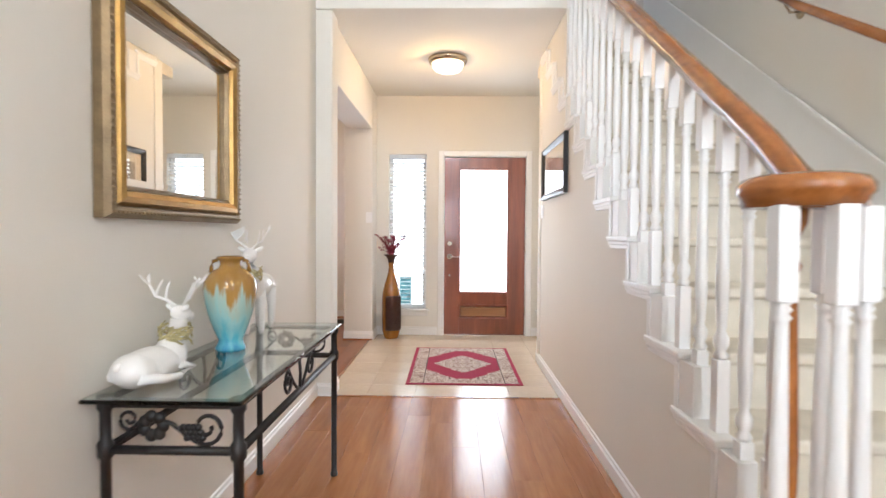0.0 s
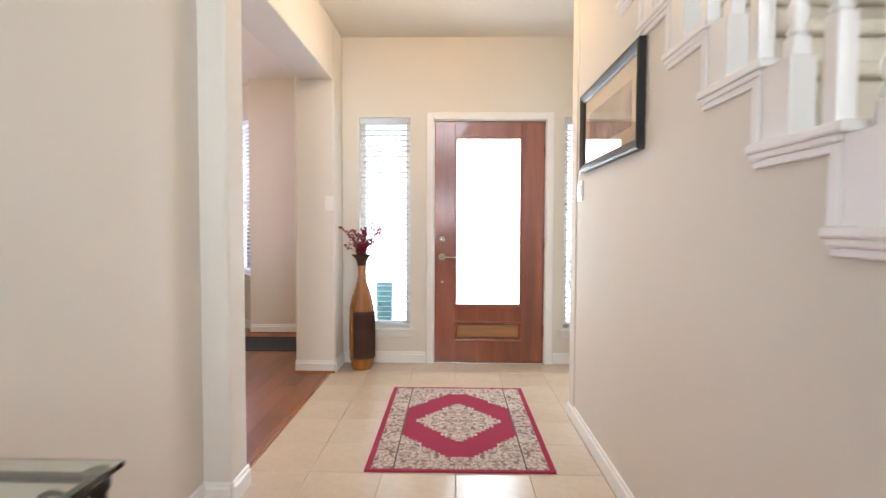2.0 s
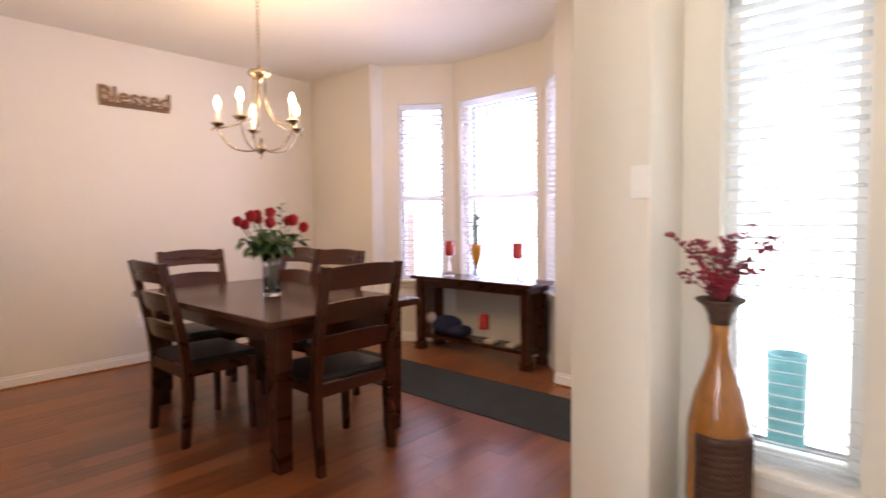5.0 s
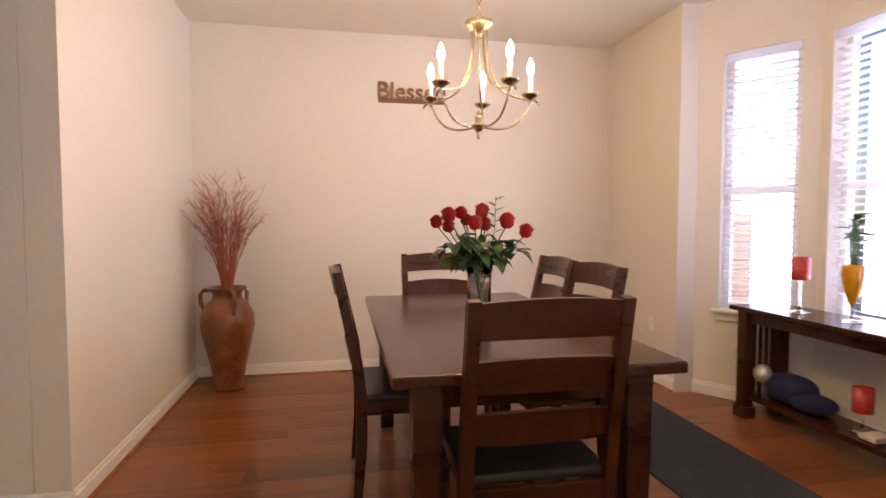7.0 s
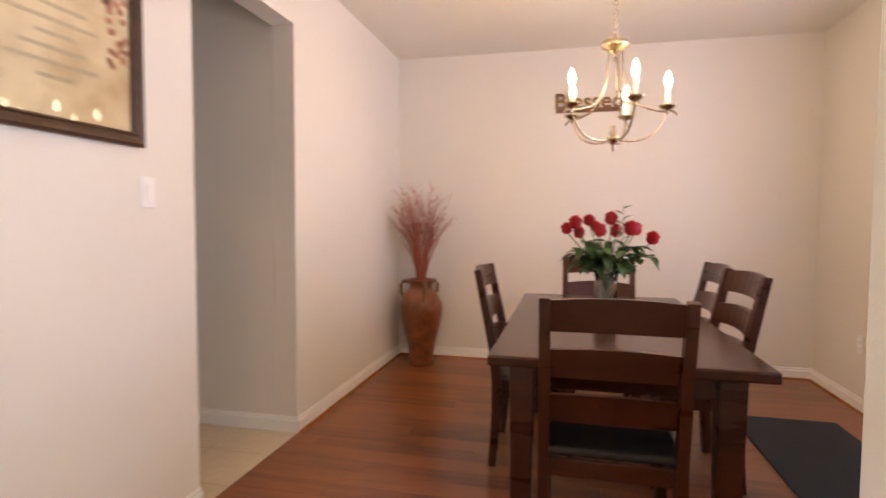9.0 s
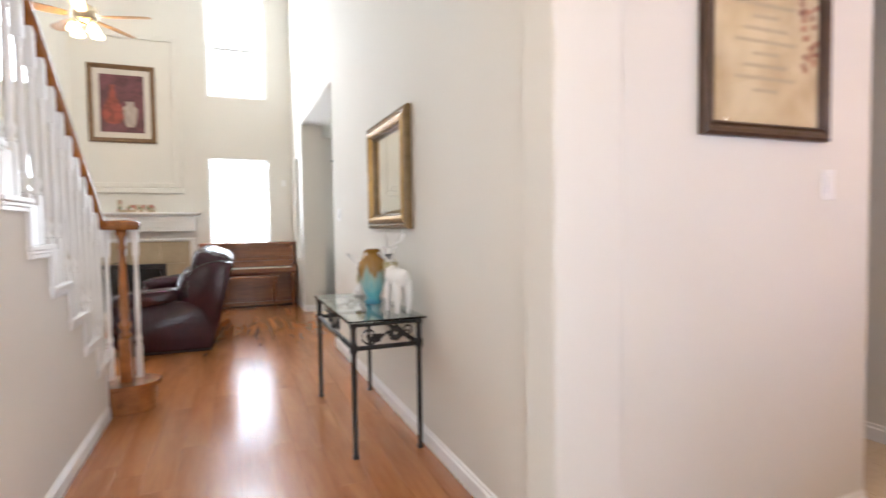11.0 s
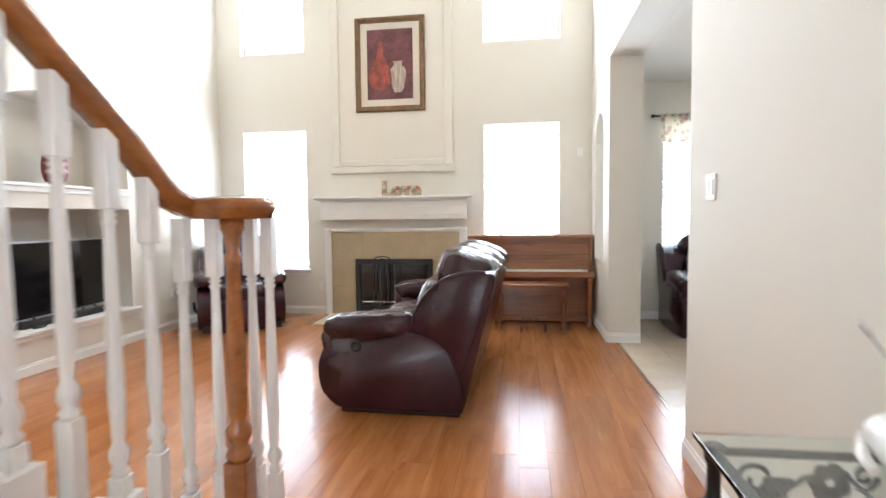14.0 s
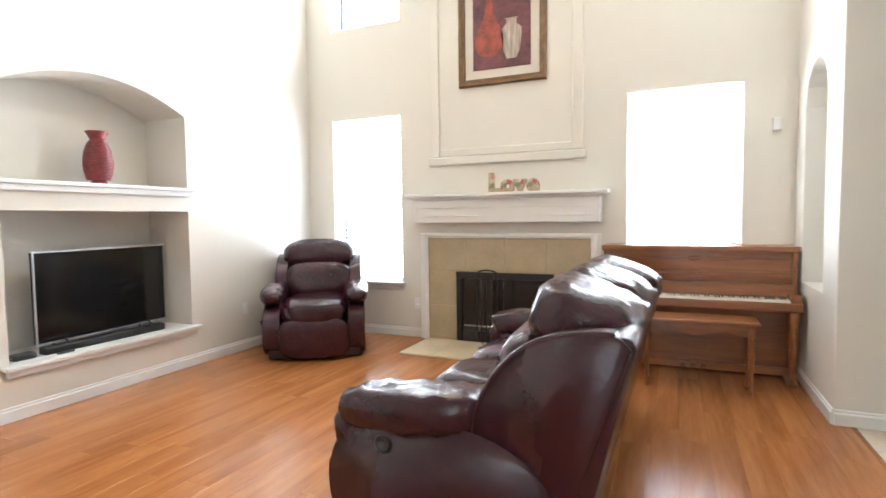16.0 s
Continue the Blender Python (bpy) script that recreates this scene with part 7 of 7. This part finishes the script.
for k in range(4):
    a = radians(45 + 90 * k)
    c, s = math.cos(a), math.sin(a)
    bm = bmesh.new()
    tube(bm, [(0.03 * c, 0.03 * s, 3.46), (0.08 * c, 0.08 * s, 3.43), (0.12 * c, 0.12 * s, 3.42)], 0.010, 8)
    part("lamp_arm", bm, BRASS, fan)
    bm = bmesh.new()
    lathe(bm, [(0.02, 3.42), (0.035, 3.40), (0.055, 3.36), (0.06, 3.33), (0.0, 3.325)], 0.13 * c, 0.13 * s, 0, 16)
    part("lamp_shade", bm, glow("fan_lamp_glass", (1.0, 0.78, 0.42), 9.0) if k == 0 else bpy.data.materials["fan_lamp_glass"], fan, "lit frosted glass shade").visible_shadow = False

# breakfast room: curtain rod and valance
cr = thing("curtain", "flowered valance on a black rod over the window", "curtain")
bm = bmesh.new()
tube(bm, [(-0.66, YB + 0.07, 2.34), (-1.76, YB + 0.07, 2.34)], 0.009, 8)
blob(bm, (-0.64, YB + 0.07, 2.34), (0.025, 0.02, 0.02), u=10, v=8)
for x in (-0.70, -1.72):
    tube(bm, [(x, YB + 0.003, 2.34), (x, YB + 0.07, 2.34)], 0.006, 6)
part("rod", bm, IRON, cr)
FLOWER = bpy.data.materials.new("flowered_cloth")
t, b = nodes_of(FLOWER)
co = t.nodes.new("ShaderNodeTexCoord")
vo = t.nodes.new("ShaderNodeTexVoronoi")
vo.inputs["Scale"].default_value = 15
t.links.new(co.outputs["Object"], vo.inputs["Vector"])
r = t.nodes.new("ShaderNodeValToRGB")
r.color_ramp.interpolation = "CONSTANT"
e = r.color_ramp.elements
e[0].position, e[0].color = 0.0, (0.42, 0.06, 0.05, 1)
e[1].position, e[1].color = 0.30, (0.26, 0.27, 0.12, 1)
q = e.new(0.40)
q.color = (0.72, 0.68, 0.58, 1)
t.links.new(vo.outputs["Distance"], r.inputs[0])
t.links.new(r.outputs[0], b.inputs["Base Color"])
b.inputs["Roughness"].default_value = 0.9
let_light_through(FLOWER, 0.45, (0.80, 0.74, 0.66))
bm = bmesh.new()
cols = 66
top, bot, top2, bot2 = [], [], [], []
for i in range(cols + 1):
    x = -0.72 - 0.98 * i / cols
    w = 0.016 * math.sin(i * 1.25)
    top.append(bm.verts.new((x, YB + 0.082 + 0.5 * w, 2.36)))
    bot.append(bm.verts.new((x, YB + 0.085 + w, 2.04 + 0.015 * math.sin(i * 0.7))))
    top2.append(bm.verts.new((x, YB + 0.079 + 0.5 * w, 2.36)))
    bot2.append(bm.verts.new((x, YB + 0.082 + w, 2.04 + 0.015 * math.sin(i * 0.7))))
for i in range(cols):
    bm.faces.new((top[i], top[i + 1], bot[i + 1], bot[i]))
    bm.faces.new((top2[i], bot2[i], bot2[i + 1], top2[i + 1]))
    bm.faces.new((top[i], top2[i], top2[i + 1], top[i + 1]))
    bm.faces.new((bot[i], bot[i + 1], bot2[i + 1], bot2[i]))
part("valance", bm, FLOWER, cr, "cream valance with red and green flowers")

# ---- outside the windows ----
bm = bmesh.new()
box(bm, -60, 60, -60, -3.48, -0.25, -0.10)
box(bm, -60, 60, 8.75, 60, -0.25, -0.10)
box(bm, 0.0, 60, 6.83, 8.75, -0.25, -0.10)
solid("ground", bm, paint("pale_paving", (0.45, 0.42, 0.38), 0.9, var=0.1, scale=2, fine=40), "pale paved ground outside the windows", "ground", kind="structure")
pl = bmesh.new()
lathe(pl, [(0.0, 0.0), (0.07, 0.0), (0.08, 0.05), (0.092, 0.72), (0.096, 0.74), (0.085, 0.74), (0.08, 0.66), (0.0, 0.60)], seg=20)
solid("planter", pl, paint("teal_planter", (0.11, 0.31, 0.34), 0.4, var=0.1), "teal planter on the porch outside the sidelight", "planter").matrix_world = pose(0.405, 7.06, -0.10) @ Matrix.Diagonal((0.85, 0.85, 1, 1))
bm = bmesh.new()
rnd = random.Random(21)
for k in range(220):
    p = Vector((2.25 + rnd.gauss(0, 0.16), 7.08 + rnd.gauss(0, 0.07), 0.15 + abs(rnd.gauss(0.35, 0.28))))
    a = rnd.uniform(0, 6.28)
    leaf(bm, p, (math.cos(a), math.sin(a), rnd.uniform(-0.3, 0.8)), rnd.uniform(0.05, 0.09))
for k in range(9):
    tube(bm, [(2.25, 7.08, -0.10), (2.25 + rnd.uniform(-0.15, 0.15), 7.08 + rnd.uniform(-0.05, 0.05), rnd.uniform(0.5, 0.9))], 0.006, 5)
solid("porch_shrub", bm, paint("shrub_leaf", (0.14, 0.26, 0.09), 0.6, var=0.3), "green leafy shrub outside the sidelight", "shrub")
pier = thing("brick_pier", "red brick pier outside the bay window", "brick pier", kind="structure")
BRICK = paint("red_brick", (0.50, 0.34, 0.21), 0.85, var=0.2, scale=12, fine=60, bump=0.3, random_tint=0.3)
bm = bmesh.new()
box(bm, -3.50, -3.325, 8.40, 8.60, -0.10, 1.28)
part("mortar", bm, paint("mortar", (0.45, 0.40, 0.34), 0.95), pier)
bm = bmesh.new()
box(bm, 0, 0.163, 0, 0.014, 0, 0.057, 0.003, 1)
bk = mesh_of(bm, "brick", BRICK)
for j in range(20):
    shared("brick", bk, pier, -3.494, 8.388, -0.08 + 0.068 * j)
for j in range(20):
    shared("brick", bk, pier, -3.313, 8.41, -0.08 + 0.068 * j, rz=90)

# ---- floors, piece by piece ----
floors = {n: bpy.data.objects[n] for n in ("floor_living", "floor_dining", "floor_foyer", "floor_breakfast")}
cache = {}


def piece_mesh(name, w, l, h, mat, gap, ch):
    key = (name, round(w, 3), round(l, 3))
    if key not in cache:
        x0, x1, y0, y1 = gap, w - gap, gap, l - gap
        vs = [(x0, y0, 0), (x1, y0, 0), (x1, y1, 0), (x0, y1, 0), (x0, y0, h - ch), (x1, y0, h - ch), (x1, y1, h - ch), (x0, y1, h - ch), (x0 + ch, y0 + ch, h), (x1 - ch, y0 + ch, h), (x1 - ch, y1 - ch, h), (x0 + ch, y1 - ch, h)]
        fs = [(0, 1, 5, 4), (1, 2, 6, 5), (2, 3, 7, 6), (3, 0, 4, 7), (4, 5, 9, 8), (5, 6, 10, 9), (6, 7, 11, 10), (7, 4, 8, 11), (8, 9, 10, 11)]
        me = bpy.data.meshes.new(name)
        me.from_pydata(vs, [], fs)
        me.materials.append(mat)
        cache[key] = me
    return cache[key]


def planks(floor, x0, x1, first, w, y0, y1, lengths, mat, seed, name="plank"):
    rr = random.Random(seed)
    x = first - w * math.ceil((first - x0) / w)
    while x < x1 - 1e-6:
        a, b_ = max(x, x0), min(x + w, x1)
        if b_ - a > 0.012:
            y = y0 - rr.uniform(0.1, 0.9) * lengths[0]
            while y < y1 - 1e-6:
                l = rr.choice(lengths)
                c, d = max(y, y0), min(y + l, y1)
                if d - c > 0.02:
                    shared(name, piece_mesh(name, b_ - a, d - c, 0.0035, mat, 0.0003, 0.0008), floor, a, c, -0.0025)
                y += l
        x += w


def tiles_over(floor, x0, x1, y0, y1, fx, fy, s, mat):
    x = fx - s * math.ceil((fx - x0) / s)
    while x < x1 - 1e-6:
        a, b_ = max(x, x0), min(x + s, x1)
        y = fy - s * math.ceil((fy - y0) / s)
        while y < y1 - 1e-6:
            c, d = max(y, y0), min(y + s, y1)
            if b_ - a > 0.015 and d - c > 0.015:
                shared("tile", piece_mesh("tile", b_ - a, d - c, 0.0035, mat, 0.0018, 0.001), floor, a, c, -0.0025)
            y += s
        x += s


planks(floors["floor_living"], -0.07, 1.771, 1.0, 0.145, YB, 4.30, (1.22, 1.22, 0.9), FLOORWOOD, 3)
planks(floors["floor_living"], 1.771, 4.70, 1.0, 0.145, YB, 1.86, (1.22, 1.22, 0.9), FLOORWOOD, 5)
planks(floors["floor_dining"], XD, 0.07, -2.0, 0.127, 4.445, 8.45, (0.95, 0.62, 0.45, 1.15), DINEWOOD, 7)
tiles_over(floors["floor_foyer"], 0.08, 2.74, 4.325, YF, 0.72, 4.62, 0.345, TILE)
tiles_over(floors["floor_breakfast"], -2.3, -0.08, YB, 1.2, -0.08, -2.08, 0.345, TILE)
tiles_over(floors["floor_breakfast"], -2.252, -1.40, 1.8, 4.44, -1.6, 4.1, 0.345, TILE)
bm = bmesh.new()
box(bm, 0.02, 1.771, 4.298, 4.328, -0.001, 0.006, 0.003)
solid("trim_hall_threshold", bm, OAK, "brown wooden strip between planks and tiles", "threshold", kind="structure")
bm = bmesh.new()
box(bm, 0.066, 0.084, 4.49, 6.34, -0.001, 0.005, 0.002)
solid("trim_dining_threshold", bm, OAK, "brown wooden strip between planks and tiles", "threshold", kind="structure")
bm = bmesh.new()
box(bm, -0.088, -0.064, -2.08, 0.36, -0.001, 0.005, 0.002)
solid("trim_breakfast_threshold", bm, OAK, "brown wooden strip between planks and tiles", "threshold", kind="structure")
